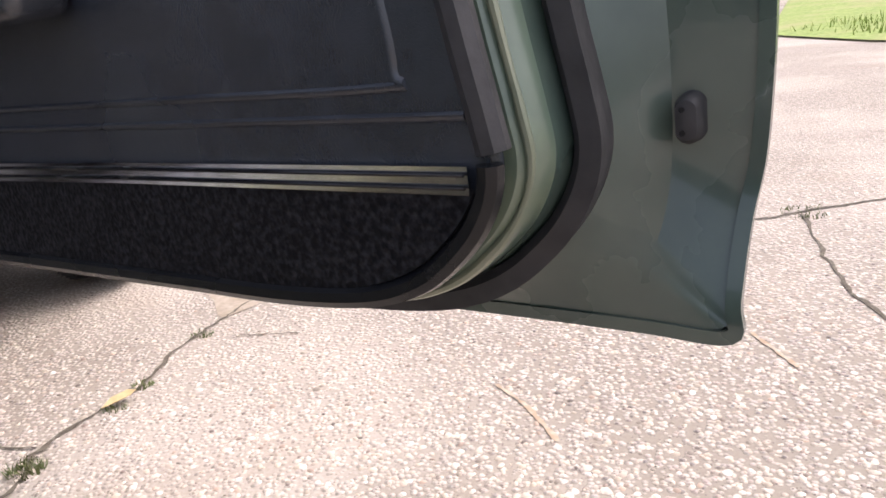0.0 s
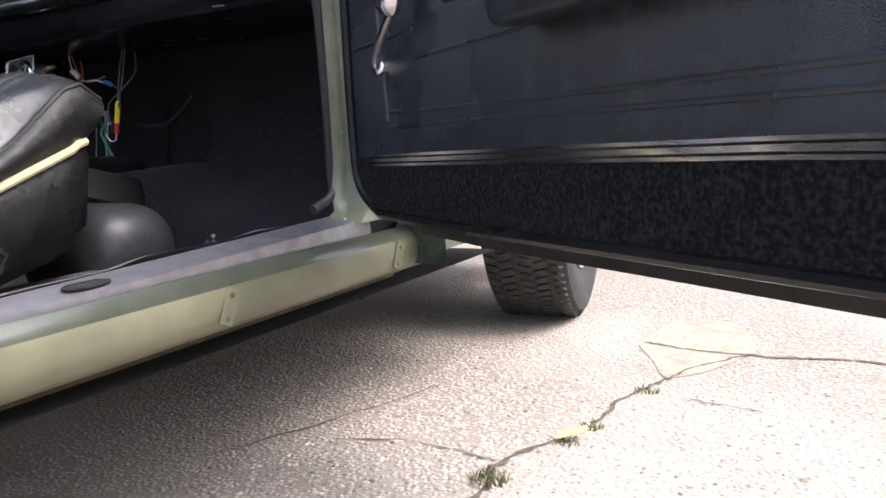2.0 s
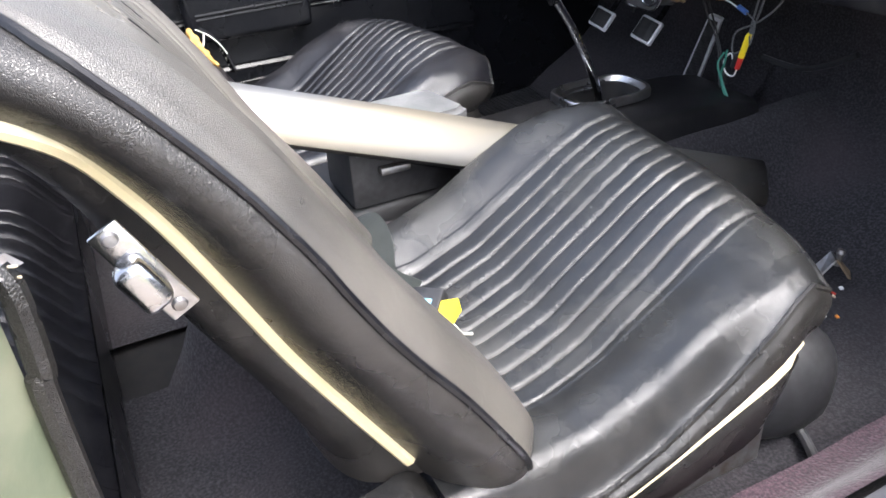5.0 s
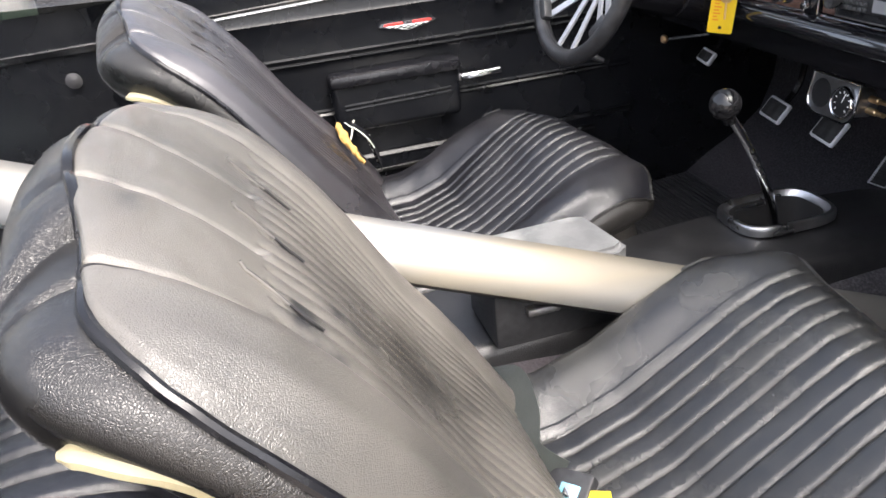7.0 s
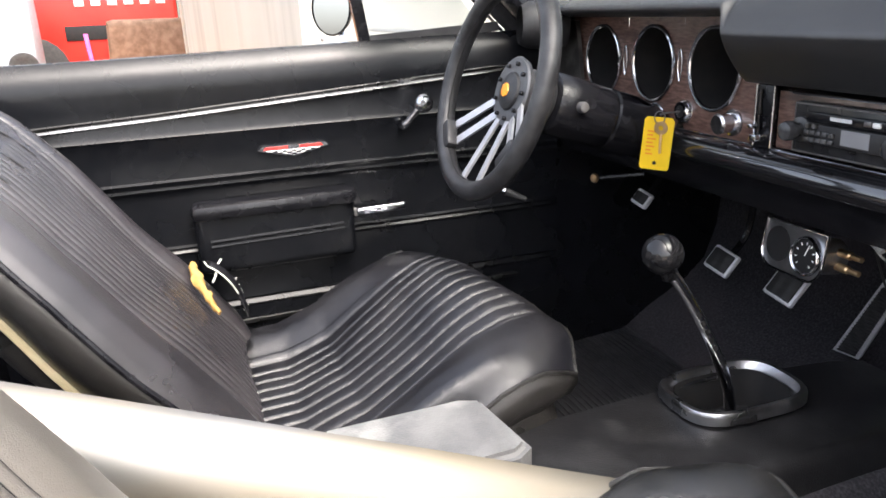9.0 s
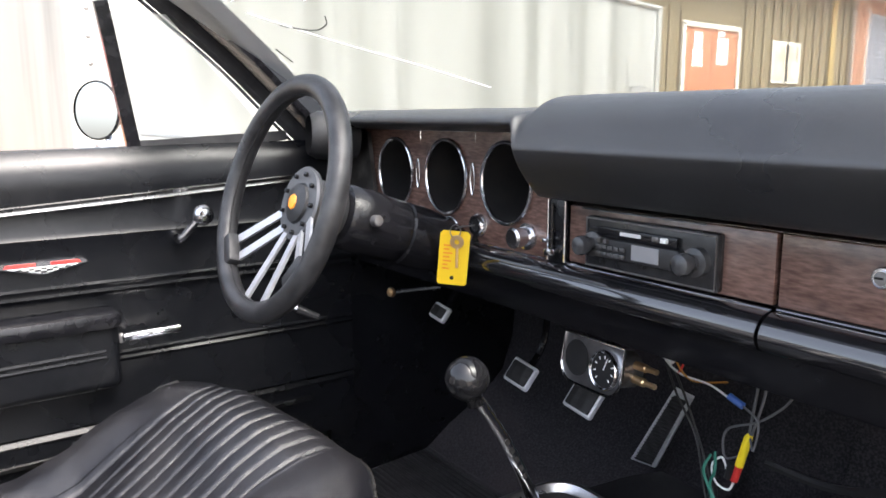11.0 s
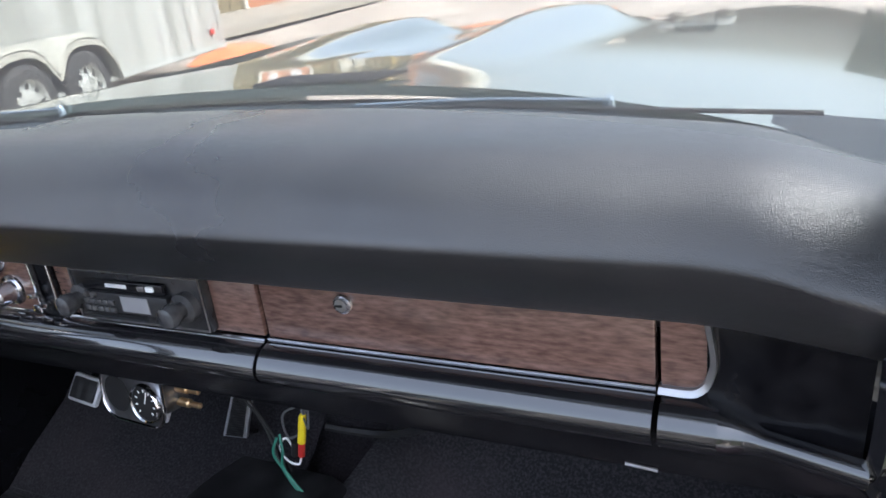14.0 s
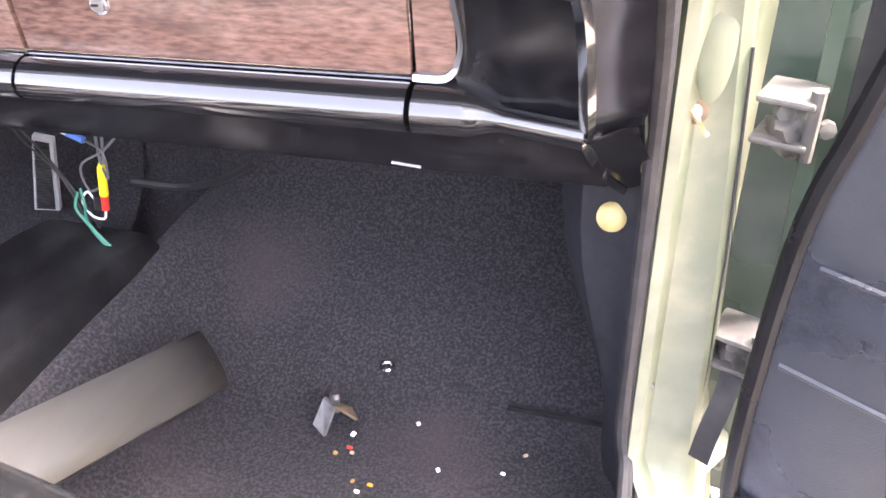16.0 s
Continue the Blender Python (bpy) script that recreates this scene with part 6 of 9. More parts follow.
ol = [(-0.062, 0.036), (-0.062, -0.010)] + [(-0.034 + 0.030 * math.cos(a) - 0.0, -0.008 + 0.028 * math.sin(a)) for a in (math.pi + k * math.pi / 12 for k in range(7))] + [(0.036 + 0.030 * math.cos(a), -0.008 + 0.028 * math.sin(a)) for a in (1.5 * math.pi + k * math.pi / 12 for k in range(7))] + [(0.066, -0.01), (0.066, 0.036)]
bm = bmesh.new()
n = 28
slab(bm, [gp(a, b) for a, b in ol], gn * -0.002)
part("panel", bm, BRUSHED, pod, "bright metal panel")
bar_part("panel_rim", [gp(a, b, 0.001) for a, b in ol], 0.0022, CHROME, pod, "", seg=6, closed=True)
# no opening here: a black disc on the panel stands in for the hole's shade
lathe_part("empty_hole", [(0.0, 0.0012), (0.0262, 0.0012)], gp(-0.030, 0.002), gn, DARK, pod, "flat black disc for the empty gauge hole", seg=32)
ga = lathe_part("gauge_ring", [(0.0245, 0.007), (0.0265, 0.009), (0.0285, 0.006), (0.029, 0.0)], gp(0.034, 0.0), gn, CHROME, pod, "chrome gauge ring", seg=36)
lathe_part("gauge_face", [(0.0, 0.005), (0.0248, 0.005)], gp(0.034, 0.0), gn, DARK, ga, "black gauge dial", seg=32)
for k in range(9):
    a = radians(225 - k * 33.75)
    c = gp(0.034 + 0.018 * math.cos(a), 0.018 * math.sin(a), 0.0056)
    box_part("dial_mark", c, (0.004, 0.0008, 0.0016), WHITE, ga, "", 0.0, Matrix((tuple(gx), tuple(gn), tuple(gz))).transposed() @ Euler((0, -a, 0)).to_matrix())
bar_part("needle", [gp(0.034, 0.0, 0.006), gp(0.040, 0.017, 0.006)], 0.0008, WHITE, ga, seg=4)
lathe_part("gauge_body", [(0.026, 0.0), (0.026, -0.045), (0.0, -0.05)], gp(0.034, 0.0), gn, STEEL, pod, "", seg=24)
for b in (0.012, -0.008):
    lathe_part("gauge_fitting", [(0.006, 0.0), (0.006, 0.02), (0.004, 0.022), (0.004, 0.04), (0.0, 0.041)], gp(0.058, b, -0.03), gx, BRASS, pod, "brass fitting", seg=12)

# ---- pedals ----
PEDALRUB = mat("ribbed_pedal_rubber", (0.02, 0.019, 0.019), 0.6, bump=0.8, bump_scale=60, bump_kind="wave", stretch=(0.2, 1, 6))


def pedal(name, c, w, h, tilt, label, arm):
    p = thing(name, c, label, "pedal", "foot pedals")
    rot = Euler((radians(tilt), radians(8), 0)).to_matrix()
    box_part("plate", c, (w, 0.012, h), BRIGHT, p, "bright pedal trim", 0.005, rot)
    box_part("pad", V(c) + rot @ V((0, -0.0045, 0)), (w - 0.012, 0.010, h - 0.012), PEDALRUB, p, "black rubber pad", 0.003, rot)
    bar_part("arm", catmull([V(c) + V((0.0, 0.01, 0.0)), V(c) + V((0.0, 0.06, 0.06)), V(arm)], 6), 0.007, SATIN, p, "black pedal arm", seg=8)
    return p


pedal("clutch_pedal", (-0.497, 0.243, 0.535), 0.070, 0.052, -35, "black rubber clutch pedal with bright trim", (-0.48, 0.30, 0.74))
pedal("brake_pedal", (-0.312, 0.235, 0.545), 0.070, 0.060, -35, "black rubber brake pedal with bright trim", (-0.32, 0.30, 0.74))
pb = pedal("parking_brake_pedal", (-0.645, 0.148, 0.645), 0.052, 0.035, -35, "small black parking brake pedal", (-0.66, 0.26, 0.74))
acc = thing("accelerator_pedal", (-0.22, 0.30, 0.43), "long ribbed accelerator pedal with bright trim", "pedal", "foot pedals")
aq = [V((-0.126, 0.243, 0.616)), V((-0.092, 0.245, 0.611)), V((-0.224, 0.328, 0.420)), V((-0.281, 0.328, 0.415))]
an = (aq[1] - aq[0]).cross(aq[3] - aq[0]).normalized()
if an.y > 0:
    an = -an
slab_part("plate", aq, -an * 0.008, BRIGHT, acc, "bright pedal trim")
cc = sum(aq, V()) / 4
slab_part("pad", [aq[0].lerp(aq[1], u).lerp(aq[3].lerp(aq[2], u), v) + an * 0.0035 for u, v in ((0.17, 0.045), (0.83, 0.045), (0.83, 0.955), (0.17, 0.955))], -an * 0.006, PEDALRUB, acc, "black ribbed rubber pad")
for i in range(22):
    f = 0.06 + 0.88 * i / 21
    a, b = aq[0].lerp(aq[3], f), aq[1].lerp(aq[2], f)
    bar_part("pad_rib", [a.lerp(b, 0.14) + an * 0.0035, a.lerp(b, 0.86) + an * 0.0035], 0.0014, RUBBER, acc, seg=5)
knobs = thing("dash_pull_knob", (-0.745, 0.09, 0.683), "black pull cable with brass knob under the dash", "pull knob")
lathe_part("knob", [(0.0, 0.006), (0.008, 0.005), (0.011, 0.0), (0.006, -0.004)], (-0.72, 0.075, 0.684), (0.5, -1, 0.1), BRASS, knobs, "brass knob", seg=18)
bar_part("rod", [(-0.715, 0.085, 0.684), (-0.66, 0.16, 0.695)], 0.006, SATIN, knobs, seg=8)
vent = thing("vent_pull", (-0.715, -0.13, 0.67), "black vent handle with chrome end", "pull knob")
bar_part("grip", [(-0.718, -0.135, 0.680), (-0.700, -0.10, 0.662)], [0.009, 0.007], PLASTIC, vent, seg=10)
lathe_part("cap", [(0.0, 0.010), (0.007, 0.008), (0.009, 0.0)], (-0.719, -0.137, 0.681), (-0.4, -0.8, 0.4), CHROME, vent, seg=14)

# ---- console, shifter, boot ----
console = thing("center_console", (-0.03, -0.2, 0.27), "black moulded console between the seats", "console")
bm = bmesh.new()
rows = []
for y, zt, xl, xr in ((-0.90, 0.49, -0.12, 0.07), (-0.66, 0.50, -0.125, 0.075), (-0.42, 0.508, -0.13, 0.078), (-0.2, 0.515, -0.135, 0.080), (-0.155, 0.5144, -0.1345, 0.080), (0.0, 0.512, -0.132, 0.080), (0.14, 0.505, -0.125, 0.078), (0.205, 0.495, -0.12, 0.076), (0.222, 0.47, -0.118, 0.074)):
    rows.append([(xl - 0.025, y, 0.27), (xl - 0.012, y, zt - 0.05), (xl, y, zt - 0.008), (xl + 0.010, y, zt), (-0.024, y, zt - 0.002), (xr - 0.018, y, zt - 0.004), (xr - 0.008, y, zt - 0.010), (xr, y, zt - 0.024), (xr + 0.006, y, zt - 0.06), (xr + 0.010, y, 0.40)])
vs = grid(bm, rows)
bmesh.ops.delete(bm, geom=[f for f in bm.faces if all(v in vs[4][3:5] + vs[5][3:5] for v in f.verts)], context="FACES")
bm.faces.new([bm.verts.new(p) for p in rows[-1]])
part("body", bm, mat("dusty_black_console", (0.007, 0.007, 0.008), 0.34, color2=(0.014, 0.014, 0.015), scale=40, stains=(0.045, 0.045, 0.046), stain_scale=9, stain_range=(0.54, 0.8), bump=0.3, bump_scale=280, bump_kind="cracks"), console, "dusty black console body")
boot_o = [(-0.088 + 0.016 + 0.068 * math.copysign(abs(math.cos(a)) ** 0.6, math.cos(a)), -0.078 + 0.098 * math.copysign(abs(math.sin(a)) ** 0.6, math.sin(a))) for a in (2 * math.pi * k / 40 for k in range(40))]
bm = bmesh.new()
zz = 0.520
grid(bm, [[(x, y, zz - 0.004) for x, y in boot_o], [(x, y, zz + 0.008) for x, y in boot_o], [(-0.072 + (x + 0.072) * 0.96, -0.078 + (y + 0.078) * 0.97, zz + 0.013) for x, y in boot_o], [(-0.072 + (x + 0.072) * 0.88, -0.078 + (y + 0.078) * 0.905, zz + 0.013) for x, y in boot_o], [(-0.072 + (x + 0.072) * 0.80, -0.078 + (y + 0.078) * 0.84, zz + 0.004) for x, y in boot_o], [(-0.072 + (x + 0.072) * 0.78, -0.078 + (y + 0.078) * 0.82, zz - 0.006) for x, y in boot_o]], close_u=True)
part("boot_frame", bm, BRUSHED, console, "chrome shifter frame")
bm = bmesh.new()
vs = grid(bm, [[(-0.072 + (x + 0.072) * k, -0.078 + (y + 0.078) * k, zz + h) for x, y in boot_o] for k, h in ((0.79, 0.004), (0.78, -0.03), (0.74, -0.055), (0.55, -0.060), (0.45, -0.064), (0.3, -0.045), (0.15, -0.025))], close_u=True)
bm.faces.new(vs[-1])
part("shift_boot", bm, DARK, console, "black rubber shifter boot")
# hinged lid
bm = bmesh.new()
lid = [(-0.035, -0.66), (-0.032, -0.50), (-0.020, -0.475), (0.085, -0.462), (0.098, -0.48), (0.10, -0.66)]
slab(bm, [(x, y, 0.598 + 0.05 * (-(y + 0.46)) * -0.6) for x, y in lid], (0, 0, 0.032))
bmesh.ops.bevel(bm, geom=[e for e in bm.edges if e.verts[0].co.z > 0.6 and e.verts[1].co.z > 0.6], offset=0.008, segments=3, affect="EDGES")
part("lid", bm, mat("scuffed_grey_lid", (0.11, 0.11, 0.11), 0.42, color2=(0.17, 0.17, 0.165), scale=25, stains=(0.3, 0.3, 0.28), stain_scale=14, stain_range=(0.55, 0.75), bump=0.3, bump_scale=250, bump_kind="cracks"), console, "scuffed grey padded lid")
box_part("lid_box", (0.03, -0.575, 0.55), (0.125, 0.19, 0.10), PLASTIC, console, "black console box", 0.006)
box_part("lid_hinge", (0.098, -0.60, 0.560), (0.02, 0.05, 0.012), STEEL, console, "worn latch", 0.003)
shifter = thing("gear_lever", (-0.06, -0.05, 0.53), "chrome gear lever with round black knob", "gear lever")
lev = catmull([(-0.066, -0.085, 0.50), (-0.062, -0.098, 0.545), (-0.055, -0.125, 0.60), (-0.044, -0.175, 0.68), (-0.034, -0.222, 0.742)], 6)
bar_part("rod", lev, [0.009] * 6 + [0.0085] * 6 + [0.008] * 6 + [0.0075] * 7, CHROME, shifter, "chrome rod", seg=12)
for i in range(5):
    p = lev[13 + i]
    box_part("engraving", p + V((0.0082, -0.002, 0)), (0.001, 0.006, 0.008), DARK, shifter, "", 0.0, Euler((radians(30), 0, 0)).to_matrix())
bm = bmesh.new()
lathe(bm, [(0.0, 0.0250)] + [(0.0250 * math.sin(a), 0.0250 * math.cos(a)) for a in (math.pi * k / 20 for k in range(1, 18))] + [(0.010, -0.027), (0.010, -0.034)], (-0.034, -0.230, 0.760), (0, -0.35, 0.94), 36)
part("knob", bm, BALL, shifter, "glossy black ball knob")

# ---- carpet, mat ----
PILE_X = (0.062, 0.075, 0.09, 0.11, 0.13, 0.15, 0.17, 0.2, 0.25, 0.3, 0.35, 0.4, 0.45, 0.5, 0.55, 0.6, 0.64, 0.68, 0.72, 0.75, 0.77, 0.787)


def tunnel_z(x):
    """The pile climbs the tunnel up to the console's edge."""
    return 0.20 * smoothstep(0.24, 0.075, x) ** 1.3


bm = bmesh.new()
rows = []
for j in range(40):
    y = -1.30 + 1.42 * j / 39
    rows.append([(x, y, 0.262 + 0.012 * noise.noise((x * 4, y * 4, 0)) + 0.10 * smoothstep(0.70, 0.79, x) ** 2 * (0.9 + 0.1 * noise.noise((y * 12, 0, 0))) * (1 - smoothstep(-0.12, 0.05, y)) + 0.09 * smoothstep(0.12, 0.27, y) + tunnel_z(x) * smoothstep(-1.02, -0.90, y)) for x in PILE_X])
TOE = ((0.16, 0.275), (0.20, 0.30), (0.25, 0.335), (0.30, 0.362), (0.36, 0.395), (0.41, 0.44), (0.44, 0.52), (0.452, 0.65), (0.452, 0.79))
for y, z in TOE:
    rows.append([(min(x, 0.760), y, z + 0.008 * noise.noise((x * 5, y * 5, z * 5)) + tunnel_z(x) * max(0.0, 1 - (z - 0.27) / 0.2)) for x in PILE_X])
grid(bm, rows)
solo("carpet_front_passenger", bm, CARPET, "black cut-pile carpet in the passenger footwell", "carpet", kind="structure", sharp=80)
bm = bmesh.new()
rows = [[(-x, y, 0.262 + 0.02 * smoothstep(0.72, 0.76, x)) for x in (0.10, 0.3, 0.5, 0.7, 0.74, 0.763)] for y in (-1.3, -0.8, -0.3, 0.1)] + [[(-x, y, z) for x in (0.10, 0.3, 0.5, 0.7, 0.74, 0.763)] for y, z in TOE]
grid(bm, rows)
solo("carpet_front_driver", bm, CARPET, "black carpet in the driver footwell", "carpet", kind="structure", sharp=80)
bm = bmesh.new()
rows = []
for j in range(26):
    y = -1.30 + 1.28 * j / 25
    rows.append([(x + 0.010 * smoothstep(-0.4, -0.8, y), y, 0.380 + 0.026 * min(y, 0) + 0.008 * noise.noise((x * 30, y * 14, 3)) - 0.05 * smoothstep(0.775, 0.72, x) - 0.03 * smoothstep(-0.12, 0.0, y)) for x in (0.690, 0.71, 0.73, 0.75, 0.765, 0.774, 0.780)])
grid(bm, rows)
solo("sill_carpet_edge", bm, FADED_CARPET, "faded purple carpet edge over the sill", "carpet", kind="structure", sharp=80)
floor_mat = thing("rubber_mat", (-0.58, 0.17, 0.275), "black ribbed rubber floor mat", "floor mat")
box_part("sheet", (-0.59, 0.06, 0.278), (0.36, 0.42, 0.006), RUBBER, floor_mat, "", 0.002, Euler((radians(4), 0, 0)).to_matrix())
for i in range(30):
    bar_part("rib", [(-0.755, -0.12 + i * 0.0125, 0.271 + i * 0.00088), (-0.43, -0.12 + i * 0.0125, 0.271 + i * 0.00088)], 0.0028, RUBBER, floor_mat, seg=5)
sp = solo("driver_sill_plate", extrude_y([(-0.785, 0.40), (-0.79, 0.405), (-0.84, 0.398), (-0.85, 0.39)], -1.1, 0.0, 2), SILLPLATE, "bright aluminium driver sill plate", "sill plate", kind="structure")

# ---- loose rocker moulding lying through the cabin ----
m0, m1 = V((0.225, 0.066, 0.450)), V((-0.186, -1.80, 1.030))
down = V((0.056, 0.0, -0.068)).normalized()
bm = bmesh.new()
md = (m1 - m0).normalized()
down = (down - md * down.dot(md)).normalized()
mo = md.cross(down).normalized()
if mo.z < 0:
    mo = -mo
rows = []
for k in range(25):
    p = m0 + (m1 - m0) * (k / 24)
    rows.append([p - mo * 0.010 + down * 0.004, p + mo * 0.0, p + down * 0.006 + mo * 0.003, p + down * 0.02 + mo * 0.006, p + down * 0.05 + mo * 0.007, p + down * 0.072 + mo * 0.003, p + down * 0.082 - mo * 0.002, p + down * 0.084 - mo * 0.012])
grid(bm, rows)
mo_t = thing("rocker_moulding", m0, "long loose anodised aluminium rocker moulding laid between seats", "trim strip")
o = part("face", bm, MOULDING, mo_t, "dull bright moulding face", sharp=50)
so = o.modifiers.new("thickness", "SOLIDIFY")
so.thickness, so.offset = 0.0012, -1
lathe_part("screw_hole", [(0.0, 0.0005), (0.0032, 0.0005)], m0 + md * 0.012 + down * 0.048 + mo * 0.0073, mo, DARK, mo_t, "drilled hole", seg=14)

# ---- passenger door furniture ----
bm = bmesh.new()
rot_d = Matrix((tuple(DD), tuple(DN), (0, 0, 1))).transposed()
rbox(bm, D(1.40, -0.028, 0.652), (0.30, 0.055, 0.085), 0.014, rot_d, 3)
rest = part("arm_rest", bm, DOOR_VINYL, P_DOOR, "black padded arm rest")
bm = bmesh.new()
rbox(bm, D(1.20, -0.034, 0.664), (0.122, 0.013, 0.024), 0.006, rot_d, 3)
ph = part("inner_handle", bm, CHROME, P_DOOR, "chrome inner door handle")
for dz in (-0.006, -0.002, 0.002, 0.006):
    bar_part("handle_rib", [D(1.150, -0.0415, 0.664 + dz), D(1.24, -0.0415, 0.664 + dz)], 0.0012, CHROME, ph, seg=5)
pc = bar_part("window_crank", catmull([D(0.905, 0.0, 0.606), D(0.908, -0.016, 0.608), D(0.936, -0.024, 0.632), D(0.988, -0.026, 0.672)], 5), [0.010] * 5 + [0.0065] * 11, CHROME, P_DOOR, "chrome window crank", seg=10)
lathe_part("crank_knob", [(0.0, 0.026), (0.012, 0.025), (0.020, 0.018), (0.023, 0.009), (0.020, 0.0), (0.007, -0.007)], D(0.996, -0.024, 0.683), DN, CHROME, pc, "chrome crank knob", seg=24)

# ---- belts, retractor, lever on the passenger seat ----
lev = thing("seat_latch", (0.66, -0.98, 0.79), "chrome seat back latch with two screws", "latch")
L1, L2 = V((0.650, -1.001, 0.825)), V((0.655, -0.976, 0.777))
lx = V((1, 0, 0))
ld = (L2 - L1).normalized()
lw = lx.cross(ld).normalized()
mid = (L1 + L2) / 2
bm = bmesh.new()
rbox(bm, mid, (0.004, 0.078, 0.022), 0.0018, Matrix((tuple(lx), tuple(ld), tuple(lw))).transposed())
part("plate", bm, BRUSHED, lev, "chrome latch plate")
for p in (L1 - ld * 0.004, L2 + ld * 0.004):
    sc = lathe_part("screw", [(0.0, 0.003), (0.004, 0.0025), (0.0055, 0)], p + lx * 0.002, lx, STEEL, lev, "cross-head screw", seg=14)
bm = bmesh.new()
rbox(bm, mid + lx * 0.012 + lw * -0.004, (0.020, 0.036, 0.022), 0.006, Matrix((tuple(lx), tuple(ld), tuple(lw))).transposed(), 3)
part("lever", bm, BRUSHED, lev, "chrome latch lever")
buckle = thing("belt_buckle", (0.36, -0.70, 0.46), "black seat belt buckle with blue foil button and yellow tag", "seat belt")
bk = V((0.366, -0.684, 0.490))
rb = Euler((radians(28), radians(-8), radians(38))).to_matrix()
box_part("housing", bk + rb @ V((0, 0, -0.004)), (0.055, 0.050, 0.020), PLASTIC, buckle, "black buckle housing", 0.004, rb)
box_part("button", bk + rb @ V((0.004, -0.004, 0.0065)), (0.024, 0.022, 0.003), CYAN, buckle, "pale blue foil button", 0.001, rb)
box_part("button_core", bk + rb @ V((0.004, -0.004, 0.0085)), (0.012, 0.011, 0.002), CHROME, buckle, "", 0.0005, rb)
slab_part("yellow_tag", [bk + rb @ V(p) for p in ((0.026, -0.030, 0.0), (0.052, -0.026, 0.0), (0.060, -0.004, 0.004), (0.050, 0.012, 0.004), (0.024, 0.006, 0.002))], (0, 0, 0.0012), YELLOW_PL, buckle, "yellow paper tag")
bar_part("string", [bk + rb @ V((0.05, -0.02, -0.004)), bk + rb @ V((0.064, -0.03, -0.008)), bk + rb @ V((0.078, -0.028, -0.008))], 0.002, FRAY, buckle, seg=5)
web = catmull([bk + V((-0.02, 0.0, 0.0)), bk + V((-0.055, -0.03, 0.018)), bk + V((-0.10, -0.015, 0.038)), bk + V((-0.16, -0.01, 0.045)), bk + V((-0.205, -0.03, 0.02))], 6)
bm = bmesh.new()
strip(bm, web, [(-0.024, -0.001), (-0.024, 0.001), (0.024, 0.001), (0.024, -0.001)], (0.2, 0.8, 0.55))
part("webbing", bm, mat("black_webbing", (0.02, 0.024, 0.022), 0.6, bump=0.4, bump_scale=200, bump_kind="wave"), buckle, "folded black webbing")
retr = thing("belt_retractor", (0.76, -0.65, 0.37), "grey-black plastic belt retractor cover beside the sill", "belt cover")
bot = [V((0.726, -0.724, 0.358)), V((0.764, -0.706, 0.360)), V((0.776, -0.628, 0.372)), V((0.735, -0.60, 0.370))]
topq = [V((0.728, -0.668, 0.432)), V((0.742, -0.660, 0.438)), V((0.768, -0.610, 0.412)), V((0.735, -0.595, 0.408))]
bm = bmesh.new()
vs = grid(bm, [[p + V((0, 0, -0.08)) for p in bot], bot, [b.lerp(t, 0.9) for b, t in zip(bot, topq)], topq], close_u=True)
bm.faces.new(vs[-1])
bmesh.ops.bevel(bm, geom=[e for e in bm.edges if abs((e.verts[0].co - e.verts[1].co).normalized().z) > 0.5], offset=0.006, segments=2, affect="EDGES")
part("cover", bm, mat("grey_black_cover", (0.020, 0.020, 0.020), 0.42, spec=0.35, color2=(0.034, 0.033, 0.032), scale=60, bump=0.3, bump_scale=250), retr, "grained grey-black cover")
slab_part("strap", catmull([topq[0] + V((0.004, 0.01, 0.002)), topq[0] + V((0.012, 0.05, 0.0)), topq[2] + V((-0.01, 0.012, 0.012)), topq[2] + V((-0.02, -0.01, 0.004))], 3), (0, 0, 0.002), TAN, retr, "torn tan belt strap")
lathe_part("bolt", [(0.0, 0.02), (0.007, 0.018), (0.009, 0.01), (0.009, 0.0)], topq[2] + V((-0.012, 0.004, -0.008)), (0.5, 0.8, 0.1), CHROME, retr, "bright bolt", seg=14)
bar_part("bracket", [topq[2] + V((-0.02, 0.0, 0.01)), topq[2] + V((-0.02, 0.03, 0.016)), topq[2] + V((-0.01, 0.06, -0.01)), topq[2] + V((-0.012, 0.05, -0.03))], 0.004, SATIN, retr, "black wire bracket", seg=6)
box_part("tongue", topq[2] + V((-0.035, 0.03, -0.01)), (0.03, 0.04, 0.03), PLASTIC, retr, "black belt tongue", 0.006)

# ---- torn driver backrest ----
tear = thing("upholstery_tear", (-0.50, -0.77, 0.62), "torn vinyl flap showing yellow foam", "tear")
tn = V((0.0, 0.86, 0.51))
ts = V((1, 0, 0))
rnd = random.Random(17)
bm = bmesh.new()
fpath = [p + tn * 0.002 for p in catmull([(-0.588, -0.772, 0.656), (-0.566, -0.771, 0.648), (-0.545, -0.766, 0.636), (-0.520, -0.753, 0.615), (-0.490, -0.742, 0.598)], 6)]
tube(bm, fpath, [0.003 + 0.0055 * math.sin(math.pi * min(1.0, 0.2 + 0.8 * k / (len(fpath) - 1))) for k in range(len(fpath))], 10)
for v in bm.verts:
    v.co += V((noise.noise(v.co * 90), noise.noise(v.co * 90 + V((4, 0, 0))), noise.noise(v.co * 90 + V((0, 7, 0))))) * 0.006
part("foam", bm, FOAM, tear, "crumbling yellow foam", sharp=80)
bm = bmesh.new()
fa, fb = V((-0.598, -0.757, 0.648)), V((-0.592, -0.700, 0.545))
rows, rim_in, rim_out = [], [], []
